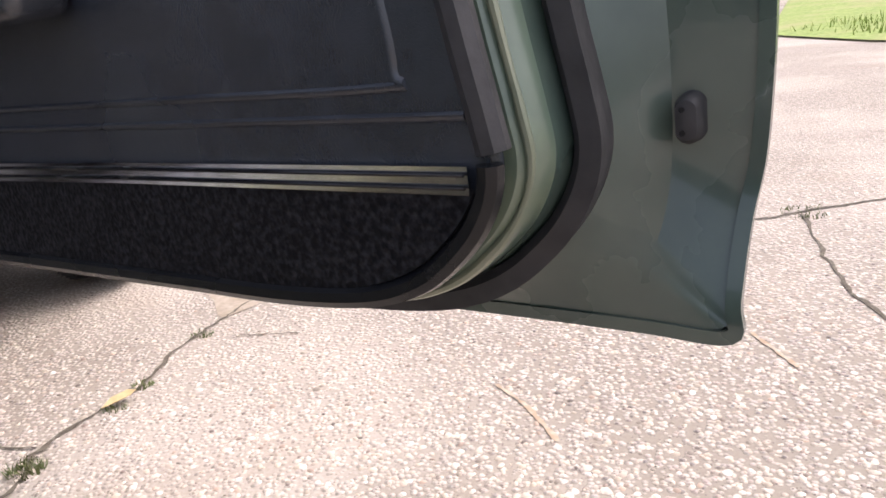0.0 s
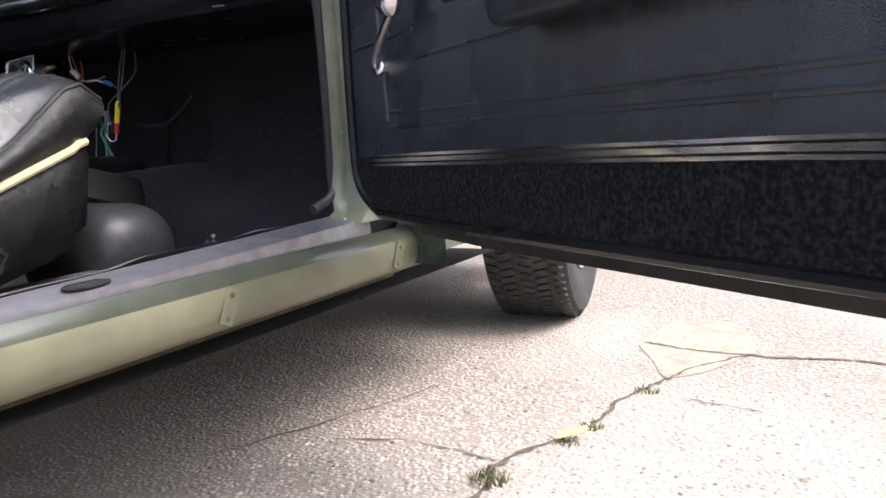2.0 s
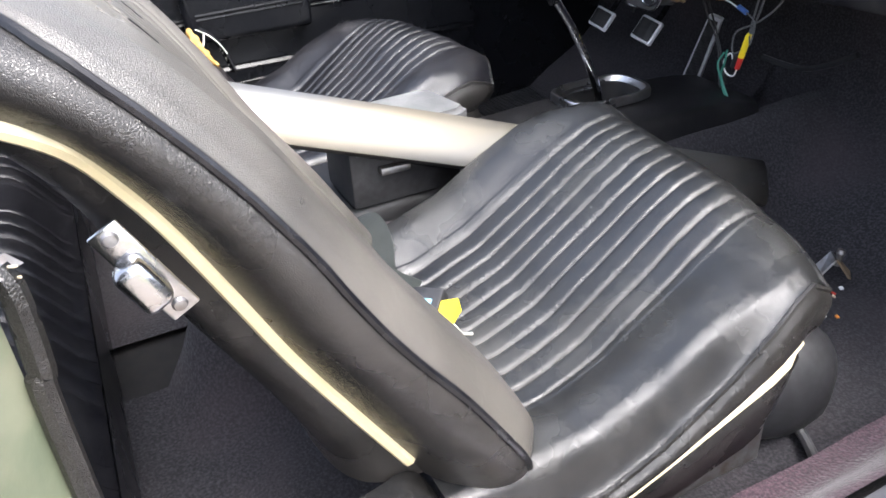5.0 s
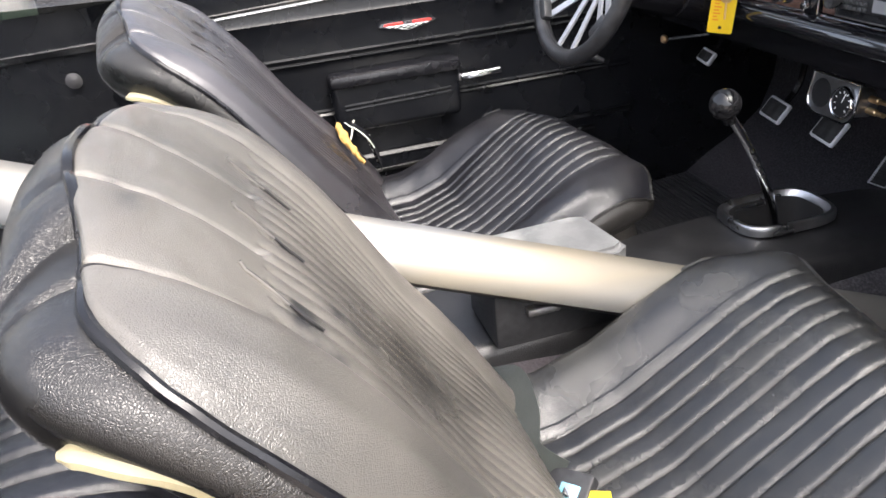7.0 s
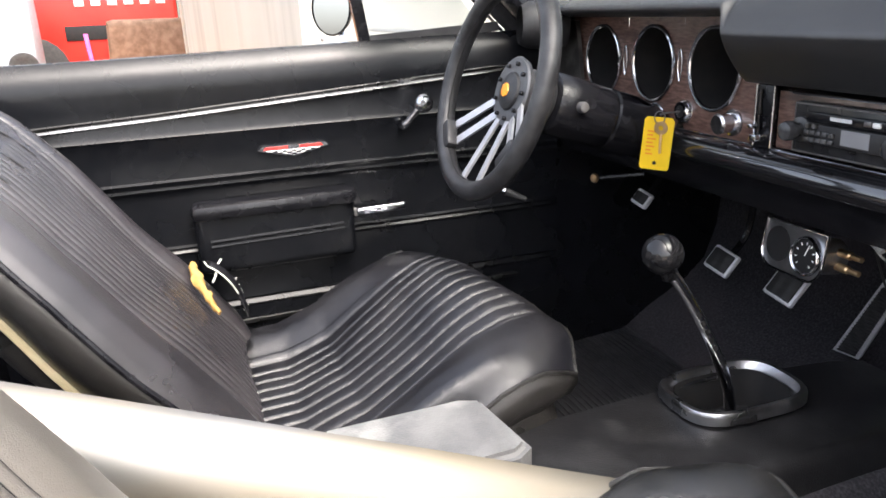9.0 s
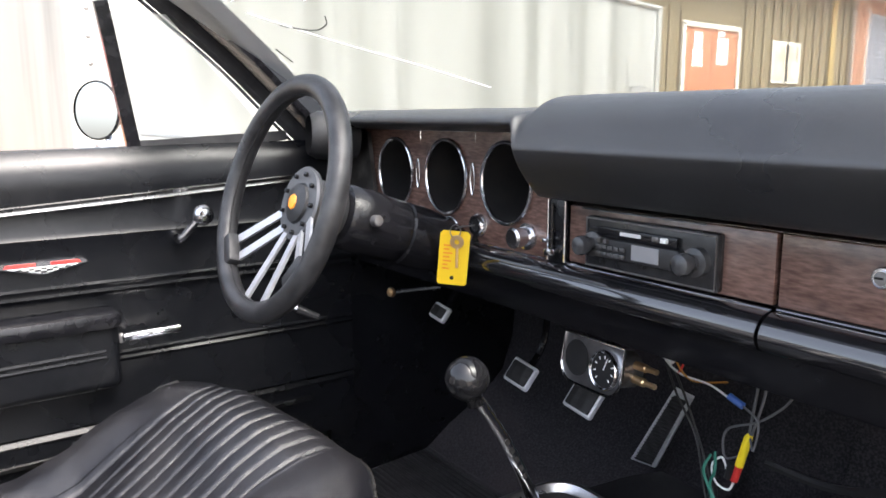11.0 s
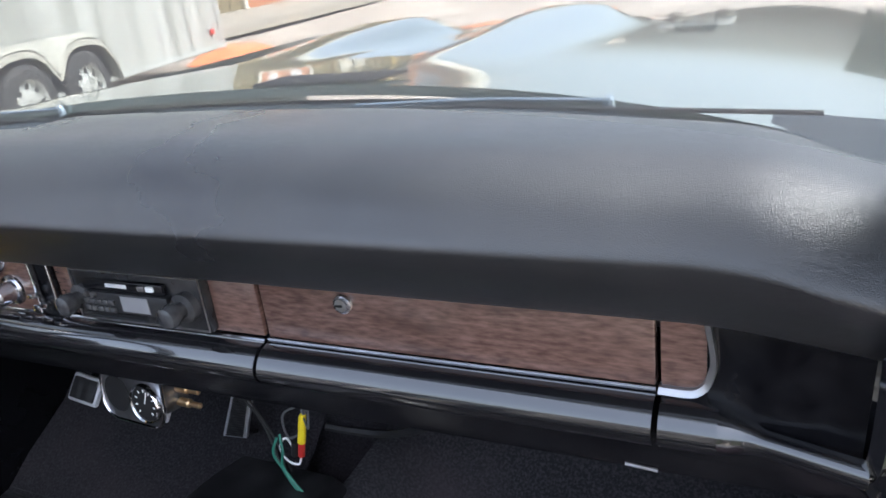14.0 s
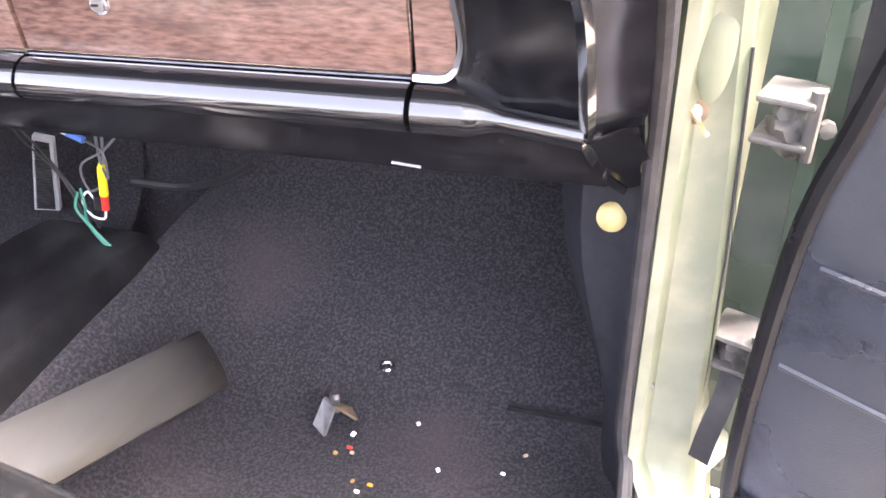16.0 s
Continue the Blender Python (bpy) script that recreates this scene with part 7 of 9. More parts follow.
for i in range(15):
    f = i / 14
    c = fa.lerp(fb, f) + tn * (0.010 + 0.014 * math.sin(math.pi * f ** 0.8))
    w = 0.007 + 0.021 * math.sin(math.pi * min(1.0, 0.12 + f * 0.80)) ** 0.6
    row = [c + ts * w * q + tn * (0.007 * (1 - q * q) - 0.004 * (q < -0.9)) for q in (1.0, 0.85, 0.5, 0.15, -0.3, -0.7, -1.0)]
    rows.append(row)
    rim_in.append(row[0] + tn * 0.0012)
    rim_out.append(row[-1])
grid(bm, rows)
flap = part("flap", bm, SEAT_CLEAN, tear, "curled vinyl flap", sharp=80)
so = flap.modifiers.new("thickness", "SOLIDIFY")
so.thickness, so.offset = 0.002, -1
bar_part("flap_edge", rim_out[2::-1] + rim_in[:9], 0.0013, FRAY, tear, "pale torn edge of the flap", seg=6)
for i in range(44):
    f = rnd.uniform(0.50, 1.0) ** 0.8
    p = rim_out[int(f * 13.99)] + V((rnd.uniform(-0.004, 0.006), 0, rnd.uniform(-0.003, 0.003)))
    q = p + V((rnd.uniform(-0.014, 0.004), rnd.uniform(0, 0.010), rnd.uniform(-0.006, 0.011)))
    bar_part("thread", [p, (p + q) / 2 + V((0, 0, rnd.uniform(-0.002, 0.004))), q], rnd.uniform(0.0008, 0.0016), FRAY, tear, seg=4)
bar_part("thread", catmull([(-0.640, -0.742, 0.603), (-0.655, -0.735, 0.612), (-0.675, -0.728, 0.625), (-0.692, -0.722, 0.628)], 4), 0.0022, FRAY, tear, seg=5)

# ---- wiring under the dash ----
wires = thing("hanging_wiring", (0.04, 0.16, 0.55), "loose coloured wires hanging under the dash", "wiring")
CABLE = mat("grey_cable", (0.10, 0.10, 0.105), 0.5)
BLACKW = mat("black_cable", (0.015, 0.015, 0.016), 0.45)


def wire(pts, r, m, name="wire"):
    bar_part(name, catmull(pts, 6), r, m, wires, "", seg=6)


yl = V((0.055, 0.167, 0.592))
wire([yl + V((0.004, 0.03, 0.16)), yl + V((0.006, 0.01, 0.10)), yl + V((0.003, 0.0, 0.03))], 0.002, CABLE)
wire([yl + V((0.012, 0.03, 0.16)), yl + V((0.016, 0.01, 0.09)), yl + V((0.006, 0.0, 0.03))], 0.002, CABLE)
wire([yl + V((0.03, 0.04, 0.15)), yl + V((0.05, 0.02, 0.10)), yl + V((0.02, 0.0, 0.06)), yl + V((-0.03, 0.0, 0.03)), yl + V((-0.03, 0.0, -0.01)), yl + V((-0.002, 0.0, 0.005))], 0.0018, CABLE)
bar_part("connector", [yl + V((0.006, 0, 0.036)), yl + V((0.003, 0, 0.03)), yl + V((-0.008, 0.0, -0.014))], [0.004, 0.0058, 0.006], YELLOW_PL, wires, "yellow plug connector", seg=10)
bar_part("connector", [yl + V((-0.008, 0, -0.014)), yl + V((-0.014, 0, -0.038))], 0.0055, RED, wires, "red plug connector", seg=10)
bar_part("connector", [yl + V((-0.016, -0.004, -0.012)), yl + V((-0.022, -0.004, -0.036))], 0.0055, BLACKW, wires, "black plug connector", seg=10)
wire([yl + V((-0.014, 0, -0.038)), yl + V((-0.022, 0, -0.055)), yl + V((-0.042, 0, -0.052)), yl + V((-0.05, 0, -0.03)), yl + V((-0.035, 0, -0.012)), yl + V((-0.025, 0, -0.03))], 0.0017, WHITE)
wire([yl + V((-0.052, 0, -0.014)), yl + V((-0.056, -0.01, -0.035)), yl + V((-0.045, -0.01, -0.06)), yl + V((-0.03, -0.012, -0.085)), yl + V((-0.016, -0.012, -0.10))], 0.0022, GREEN_WIRE)
wire([yl + V((-0.046, 0, -0.008)), yl + V((-0.038, -0.01, -0.03)), yl + V((-0.044, -0.01, -0.055)), yl + V((-0.026, -0.012, -0.082)), yl + V((-0.012, -0.012, -0.098))], 0.0022, GREEN_WIRE)
hub = V((-0.08, 0.16, 0.70))
wire([hub + V((-0.01, 0, 0.045)), hub, hub + V((0.03, 0, -0.018)), hub + V((0.08, 0, -0.02)), hub + V((0.125, 0, -0.035))], 0.0016, WHITE)
wire([hub + V((0.0, 0, 0.045)), hub + V((0.02, 0, 0.0)), hub + V((0.05, 0, -0.022)), hub + V((0.10, 0.01, -0.012))], 0.0016, mat("orange_wire", (0.45, 0.2, 0.03), 0.5))
wire([hub + V((0.03, 0, 0.03)), hub + V((0.034, 0, 0.0)), hub + V((0.026, 0, -0.018))], 0.0016, RED)
bar_part("connector", [hub + V((-0.004, 0, 0.008)), hub + V((0.016, 0, -0.004))], 0.007, WHITE, wires, "white plug connector", seg=8)
bar_part("connector", [hub + V((0.11, 0, -0.026)), hub + V((0.132, 0, -0.034))], 0.005, BLUE_PL, wires, "blue plug connector", seg=8)
wire([hub + V((0.132, 0, -0.034)), hub + V((0.155, 0, -0.05)), hub + V((0.15, 0, -0.09)), yl + V((0.004, 0, 0.04))], 0.0016, CABLE)
wire([hub, hub + V((0.01, 0.02, -0.06)), hub + V((0.04, 0.03, -0.12)), hub + V((0.07, 0.02, -0.20)), yl + V((-0.05, 0, -0.03))], 0.0018, BLACKW)
wire([hub + V((0.01, 0, 0)), hub + V((0.025, 0.02, -0.06)), hub + V((0.05, 0.03, -0.13)), hub + V((0.085, 0.02, -0.19)), yl + V((-0.045, 0, -0.04))], 0.0018, BLACKW)
wire([yl + V((0.0, 0.05, -0.02)), yl + V((0.08, 0.06, -0.025)), yl + V((0.15, 0.05, 0.0)), yl + V((0.21, 0.04, 0.035))], 0.006, BLACKW, "conduit")
wire([(-0.24, 0.10, 0.75), (-0.22, 0.14, 0.70), (-0.26, 0.16, 0.64), (-0.30, 0.18, 0.60)], 0.003, BLACKW)
wire([(-0.33, 0.09, 0.76), (-0.28, 0.12, 0.735), (-0.24, 0.10, 0.745)], 0.002, BLACKW)
clipw = bar_part("loose_clip", [(0.545, 0.012, 0.762), (0.573, 0.012, 0.760)], 0.0018, STEEL, wires, seg=5)

# ---- loose bits on the passenger floor ----
solo_b = bmesh.new()
tube(solo_b, [V((0.431 + 0.009 * math.cos(a), 0.193 + 0.009 * math.sin(a), 0.314)) for a in (k * 0.314 for k in range(20))], 0.0035, 6, True)
solo("washer", solo_b, BRUSHED, "pale metal washer on the carpet", "washer")
br = thing("metal_bracket", (0.38, 0.10, 0.275), "small bent metal bracket with a bolt on carpet", "bracket")
slab_part("leg", [(0.355, 0.085, 0.285), (0.375, 0.075, 0.275), (0.385, 0.10, 0.31), (0.365, 0.11, 0.315)], (0.003, 0.003, 0), STEEL, br)
slab_part("leg", [(0.385, 0.10, 0.31), (0.365, 0.11, 0.315), (0.395, 0.125, 0.285), (0.41, 0.11, 0.28)], (0.003, 0.003, 0), RUSTY, br)
lathe_part("bolt", [(0.0, 0.012), (0.007, 0.011), (0.009, 0.004), (0.006, 0.0), (0.006, -0.02)], (0.383, 0.112, 0.315), (0, 0.2, 1), STEEL, br, seg=10)
for x, y, m in ((0.41, 0.097, WHITE), (0.398, 0.06, FOAM), (0.421, 0.065, TAN), (0.466, 0.018, ORANGE_PL), (0.548, 0.06, WHITE), (0.656, 0.114, TAN), (0.452, 0.005, WHITE), (0.633, 0.077, WHITE), (0.497, 0.132, WHITE), (0.414, 0.073, RED), (0.353, 0.15, WHITE), (0.44, 0.02, FOAM)):
    b = bmesh.new()
    rbox(b, (x, y, 0.2705 + 0.012 * noise.noise((x * 4, y * 4, 0))), (random.uniform(0.005, 0.009), random.uniform(0.004, 0.007), 0.004), 0.001, Euler((random.random(), random.random(), random.random() * 3)).to_matrix())
    solo("floor_crumb", b, m, "small crumb of debris on the carpet", "debris", "crumbs on the floor")
cab = bmesh.new()
tube(cab, catmull([(0.40, -0.26, 0.295), (0.42, -0.225, 0.292), (0.47, -0.215, 0.285), (0.56, -0.235, 0.285), (0.64, -0.26, 0.282), (0.70, -0.30, 0.29)], 8), 0.007, 8)
solo("floor_cable", cab, mat("grey_cable_sheath", (0.05, 0.05, 0.053), 0.5, bump=0.5, bump_scale=120, bump_kind="wave"), "grey sheathed cable across the carpet", "cable")
for pts in (((0.45, -0.20, 0.30), (0.50, -0.17, 0.31), (0.55, -0.19, 0.285)), ((0.385, -0.26, 0.285), (0.40, -0.24, 0.30), (0.39, -0.22, 0.305))):
    b = bmesh.new()
    tube(b, catmull(pts, 6), 0.0015, 5)
    solo("loose_wire", b, GREEN_WIRE, "thin green wire end on the carpet", "wire")
# vinyl-covered hump ahead of the seat
b = bmesh.new()
rbox(b, (0.525, -0.265, 0.345), (0.24, 0.17, 0.17), 0.07, None, 5)
solo("floor_hump", b, PLASTIC, "rounded black vinyl housing on the floor", "housing")

# ---- rear seat and quarter trim ----
rear = thing("back_bench_seat", (0, -1.45, 0.3), "black vinyl rear bench with pleats", "car seat")
bm = bmesh.new()
rows = []
for j in range(26):
    f = j / 25
    y = -1.085 - 0.50 * f
    row = []
    for i in range(421):
        x = -0.64 + 1.28 * i / 420
        plain = abs(abs(x) - 0.30) < 0.058
        roll = 1 - smoothstep(0.0, 0.22, f)
        z = 0.475 + 0.045 * math.sin(math.pi * min(f * 1.3, 1)) - 0.075 * roll ** 2
        z += (0.0 if plain else pleat(x + 0.026, 0.052, 0.0095, 0.0034)) * (1 - 0.3 * roll) - 0.03 * smoothstep(0.58, 0.64, abs(x))
        row.append((x, y, z + 0.003 * noise.noise((x * 8, y * 8, 2))))
    rows.append(row)
grid(bm, rows)
part("cushion", bm, SEAT_CLEAN, rear, "pleated rear cushion", sharp=80)
bm = bmesh.new()
grid(bm, [[(x, -1.08, 0.42), (x, -1.075, 0.30)] for x in (-0.64, 0, 0.64)])
part("cushion_front", bm, VINYL, rear)
bm = bmesh.new()
rows = []
for j in range(30):
    f = j / 29
    rows.append([(x, -1.56 - 0.20 * f, 0.48 + 0.45 * f + 0.0) for x in (-0.62, -0.3, 0, 0.3, 0.62)])
grid(bm, rows)
part("backrest", bm, SEAT_CLEAN, rear, "rear backrest")
bm = bmesh.new()
grid(bm, [[(x, -1.76, 0.93), (x, -1.85, 0.93), (x, -1.95, 0.88)] for x in (-0.75, 0.75)])
part("top_roll", bm, VINYL, rear)
for sx in (-1, 1):
    q = thing("quarter_trim", (sx * 0.66, -1.5, 0.5), "black rear quarter trim panel", "trim panel", "quarter trims")
    bm = bmesh.new()
    grid(bm, [[(sx * 0.75, -1.12, z), (sx * 0.68, -1.2, z), (sx * 0.66, -1.5, z), (sx * 0.66, -1.9, z)] for z in (0.40, 0.6, 0.8, 0.945)])
    part("panel", bm, VINYL, q, "black vinyl panel")
    bm = bmesh.new()
    grid(bm, [[(sx * x, -1.12, 0.955), (sx * x, -1.5, 0.965), (sx * x, -1.95, 0.97)] for x in (0.655, 0.70, 0.80, 0.90)])
    part("top_ledge", bm, SATIN if sx < 0 else GREEN, q, "")
    bm = bmesh.new()
    strip(bm, [(sx * 0.672, -1.2, 0.872), (sx * 0.652, -1.5, 0.868), (sx * 0.652, -1.9, 0.86)], [(-0.006, 0), (-0.004, 0.004 * -sx), (0.004, 0.004 * -sx), (0.006, 0)], (0, 0, 1))
    part("bright_strip", bm, CHROME, q, "chrome strip")
    lathe_part("crank_hole", [(0.0, 0.004), (0.006, 0.004), (0.010, 0.002), (0.016, 0.0)], (sx * 0.668, -1.26, 0.815), (-sx, 0, 0), RUBBER, q, "bare window crank hole", seg=20)
    bm = bmesh.new()
    grid(bm, [[(sx * 0.93, -1.1, 0.95), (sx * 0.95, -1.1, 0.7), (sx * 0.90, -1.1, 0.28)], [(sx * 0.93, -2.2, 0.95), (sx * 0.95, -2.2, 0.7), (sx * 0.90, -2.2, 0.3)]])
    part("outer_panel", bm, GREEN, q)
# lock pillar at the passenger opening, with its torn seal
lp = thing("lock_pillar", (0.80, -1.1, 0.5), "green door lock pillar with torn fuzzy seal on top", "car pillar")
bm = bmesh.new()
grid(bm, [[(0.752, -1.056, z), (0.765, -1.064, z), (0.79, -1.075, z), (0.83, -1.085, z), (0.90, -1.10, z)] for z in (0.37, 0.6, 0.8, 0.872)])
part("face", bm, JAMB, lp, "light green pillar face")
bm = bmesh.new()
grid(bm, [[(x, -1.046 - (x - 0.754) * 0.35 - d, 0.880 + 0.25 * (x - 0.754) - 0.006 * (d < 0.001) + 0.006 * noise.noise((x * 40, d * 60, 5))) for x in (0.735, 0.745, 0.757, 0.77, 0.79, 0.82, 0.86, 0.90)] for d in (0.0, 0.006, 0.015, 0.03, 0.05)])
part("torn_cap", bm, mat("torn_grey_felt", (0.13, 0.128, 0.13), 0.5, color2=(0.30, 0.29, 0.285), scale=40, stains=(0.15, 0.12, 0.10), stain_scale=25, bump=0.8, bump_scale=80), lp, "torn grey felt cap")
bar_part("seal", catmull([(0.748, -1.050, 0.874), (0.752, -1.046, 0.862), (0.755, -1.047, 0.82), (0.756, -1.05, 0.78), (0.758, -1.05, 0.45)], 5), 0.007, SEAT_SIDE, lp, "torn dark seal", seg=8)
for k in range(4):
    a = V((0.751, -1.044, 0.876 - 0.006 * k))
    bar_part("fray", [a, a + V((random.uniform(-0.002, 0.003), 0.004, random.uniform(-0.003, 0.003)))], 0.0007, TAN, lp, "", seg=4)
box_part("box_lid", (-0.25, -1.50, 0.60), (0.16, 0.22, 0.05), mat("printed_carton", (0.55, 0.62, 0.62), 0.5, color2=(0.3, 0.55, 0.55), scale=9, contrast=(0.48, 0.52)), thing("carton", (-0.25, -1.5, 0.52), "small printed carton on the rear seat", "box"), "", 0.003)

# ---- windscreen things: mirror, wipers, cracks ----
rv = thing("rear_view_mirror", (-0.33, -0.16, 1.24), "dark interior rear-view mirror", "car mirror")
rr = Euler((radians(4), 0, radians(14))).to_matrix()
box_part("shell", (-0.292, -0.113, 1.277), (0.132, 0.026, 0.078), PLASTIC, rv, "black mirror shell", 0.009, rr)
slab_part("glass", [V((-0.292, -0.113, 1.277)) + rr @ V((a, -0.0135, b)) for a, b in ((-0.062, -0.031), (0.062, -0.031), (0.062, 0.031), (-0.062, 0.031))], rr @ V((0, -0.001, 0)), MIRROR, rv, "mirror glass")
bar_part("stem", [(-0.290, -0.105, 1.300), (-0.285, -0.16, 1.320)], 0.006, SATIN, rv, seg=8)
bm = bmesh.new()
strip(bm, catmull([(-0.70, -0.31, 1.285), (-0.4, -0.25, 1.30), (0, -0.235, 1.305), (0.4, -0.25, 1.30), (0.725, -0.31, 1.29)], 5), [(-0.02, -0.015), (-0.02, 0.015), (0.03, 0.02), (0.03, -0.015)], (0, -1, 0))
part("windscreen_header", bm, SATIN, car, "black windscreen header")
WIPER = mat("wiper_metal", (0.35, 0.42, 0.48), 0.3, metal=0.7, color2=(0.25, 0.3, 0.34), scale=40)
for px_, pts in ((0.506, [(0.506, 0.166, 1.052), (0.36, 0.195, 1.051), (0.20, 0.212, 1.046)]), (-0.33, [(-0.33, 0.235, 1.052), (-0.5, 0.18, 1.055), (-0.62, 0.12, 1.05)])):
    w = thing("wiper", (px_, 0.2, 1.05), "grey metal windscreen wiper arm", "wiper", "windscreen wipers")
    lathe_part("pivot", [(0.0, 0.006), (0.004, 0.005), (0.006, 0.002), (0.007, -0.01)], pts[0], (0, -0.2, 1), WIPER, w, "wiper pivot", seg=16)
    bar_part("arm", catmull(pts, 6), 0.0026, WIPER, w, "wiper arm", seg=6)
    bar_part("blade", [V(pts[0]) + V((0.18 if px_ > 0 else 0.1, -0.055, -0.004)), V(pts[1]) + V((0, -0.02, -0.002)), V(pts[2]) + V((0, -0.02, -0.002))], 0.0024, RUBBER, w, "wiper blade", seg=6)
WHITECRACK = mat("glass_crack", (0.85, 0.87, 0.85), 0.3)
for pts in (((-0.62, 1.21), (-0.57, 1.185), (-0.50, 1.155), (-0.42, 1.125), (-0.34, 1.09)), ((-0.62, 1.225), (-0.54, 1.235), (-0.45, 1.245)), ((-0.48, 1.215), (-0.40, 1.225), (-0.30, 1.24))):
    b = bmesh.new()
    out = []
    for x, z in pts:
        t = (z - 1.035) / 0.25
        out.append((x * (1 - 0.06 * t), screen_y(x) - 0.02 - 0.40 * t - 0.04 * t * (1 - x * x) - 0.001, z))
    tube(b, catmull(out, 4), 0.0011, 4)
    part("crack", b, WHITECRACK, car, "white crack in the windscreen")
for pts in (((-0.59, 1.19), (-0.54, 1.18), (-0.50, 1.185), (-0.48, 1.195)), ((-0.38, 1.228), (-0.345, 1.223)), ((-0.665, 1.16), (-0.668, 1.14))):
    b = bmesh.new()
    out = []
    for x, z in pts:
        t = (z - 1.035) / 0.25
        out.append((x * (1 - 0.06 * t), screen_y(x) - 0.02 - 0.40 * t - 0.04 * t * (1 - x * x) - 0.001, z))
    tube(b, catmull(out, 4), 0.0012, 4)
    part("dark_crack", b, DARK, car, "dark crack in the windscreen")


# ---- front wheel ----
fw = thing("front_wheel", (0.80, 0.86, 0), "black road tyre on a bright alloy rim", "wheel")
wc, wax = V((0.815, 0.93, 0.325)), V((0.985, 0.17, 0.0)).normalized()
bm = bmesh.new()
tyre_prof = [(0.20, -0.095), (0.235, -0.108), (0.285, -0.112), (0.312, -0.104), (0.322, -0.090), (0.325, -0.05), (0.326, 0.0), (0.325, 0.05), (0.322, 0.090), (0.312, 0.104), (0.285, 0.112), (0.235, 0.108), (0.20, 0.095)]
lathe(bm, tyre_prof, wc, wax, 72)
tyre = part("tyre", bm, TYRE, fw, "black tyre with block tread")
wu = wax.orthogonal().normalized()
ww = wax.cross(wu)
bm = bmesh.new()
for k in range(84):
    a = 2 * math.pi * k / 84
    for row, (h, sz, sk) in enumerate(((-0.082, 0.026, 0.35), (-0.042, 0.032, -0.25), (0.0, 0.030, 0.25), (0.042, 0.032, -0.25), (0.082, 0.026, 0.35))):
        b = a + (0.037 if row % 2 else 0)
        r = V(wu * math.cos(b) + ww * math.sin(b))
        t = wax.cross(r)
        rot = Matrix((tuple((wax + t * sk).normalized()), tuple((t - wax * sk).normalized()), tuple(r))).transposed()
        rbox(bm, wc + wax * h + r * 0.3265, (sz, 0.0165, 0.008), 0)
        bm.verts.ensure_lookup_table()
        c = wc + wax * h + r * 0.3265
        for v in bm.verts[-8:]:
            v.co = c + rot @ (v.co - c)
part("tread", bm, TYRE, tyre, "blocky tyre tread")
lathe_part("rim", [(0.20, 0.09), (0.198, 0.10), (0.19, 0.098), (0.182, 0.07), (0.175, 0.03), (0.10, 0.045), (0.06, 0.06), (0.0, 0.06)], wc, wax, CHROME, fw, "polished rim", seg=48)
for k in range(10):
    a = 2 * math.pi * k / 10
    r = wu * math.cos(a) + ww * math.sin(a)
    bar_part("spoke", [wc + wax * 0.062 + r * 0.05, wc + wax * 0.075 + r * 0.12, wc + wax * 0.085 + r * 0.182], [0.016, 0.012, 0.016], CHROME, fw, "rally wheel spoke", seg=8)
# inner arch and mudflap remnants behind the wheel
slab_part("splash_flap", [(0.80, 0.17, 0.30), (0.62, 0.17, 0.30), (0.60, 0.20, 0.20), (0.70, 0.19, 0.185), (0.745, 0.18, 0.21)], (0, 0.006, 0), RUBBER, car, "ragged black splash flap")
slab_part("wheel_arch", [(0.45, 0.45, 0.3), (0.45, 0.45, 0.8), (0.45, 1.5, 0.8), (0.45, 1.5, 0.3)], (0.01, 0, 0), DARK, car)
slab_part("underbody", [(-0.8, -2.5, 0.215), (0.6, -2.5, 0.215), (0.6, 1.6, 0.215), (-0.8, 1.6, 0.215)], (0, 0, 0.02), DARK, car)
for sx, y in ((-1, 0.93), (-1, -1.95), (1, -1.95)):
    w2 = copy_thing(fw, Matrix.Translation((0.815 * sx - 0.80 + (-0.02 if sx > 0 else 0), y - 0.93 + 0.86, 0)) @ Matrix.Translation((0.80, 0, 0)))

# ---- cracks, leaf, tufts and pebbles on the concrete ----
CRACK = mat("crack_soil", (0.07, 0.055, 0.04), 0.95, color2=(0.13, 0.11, 0.08), scale=60, bump=0.8, bump_scale=120)


def crack(pts, w, name="concrete_crack"):
    rnd = random.Random(len(pts) * 7 + int(pts[0][0] * 100))
    line = catmull([(x, y, 0) for x, y in pts], 7)
    l, r = [], []
    for i, p in enumerate(line):
        t = (line[min(i + 1, len(line) - 1)] - line[max(i - 1, 0)]).normalized()
        s = V((-t.y, t.x, 0))
        j = s * rnd.uniform(-0.006, 0.006)
        ww_ = w * rnd.uniform(0.45, 1.5)
        z = ground_z(p.x, p.y) + 0.0025
        l.append(V((p.x, p.y, z)) + j - s * ww_)
        r.append(V((p.x, p.y, z)) + j + s * ww_)
    b = bmesh.new()
    grid(b, [l, r])
    return solo(name, b, CRACK, "dark soil-filled crack in the concrete", "crack", "cracks in the concrete", kind="structure")


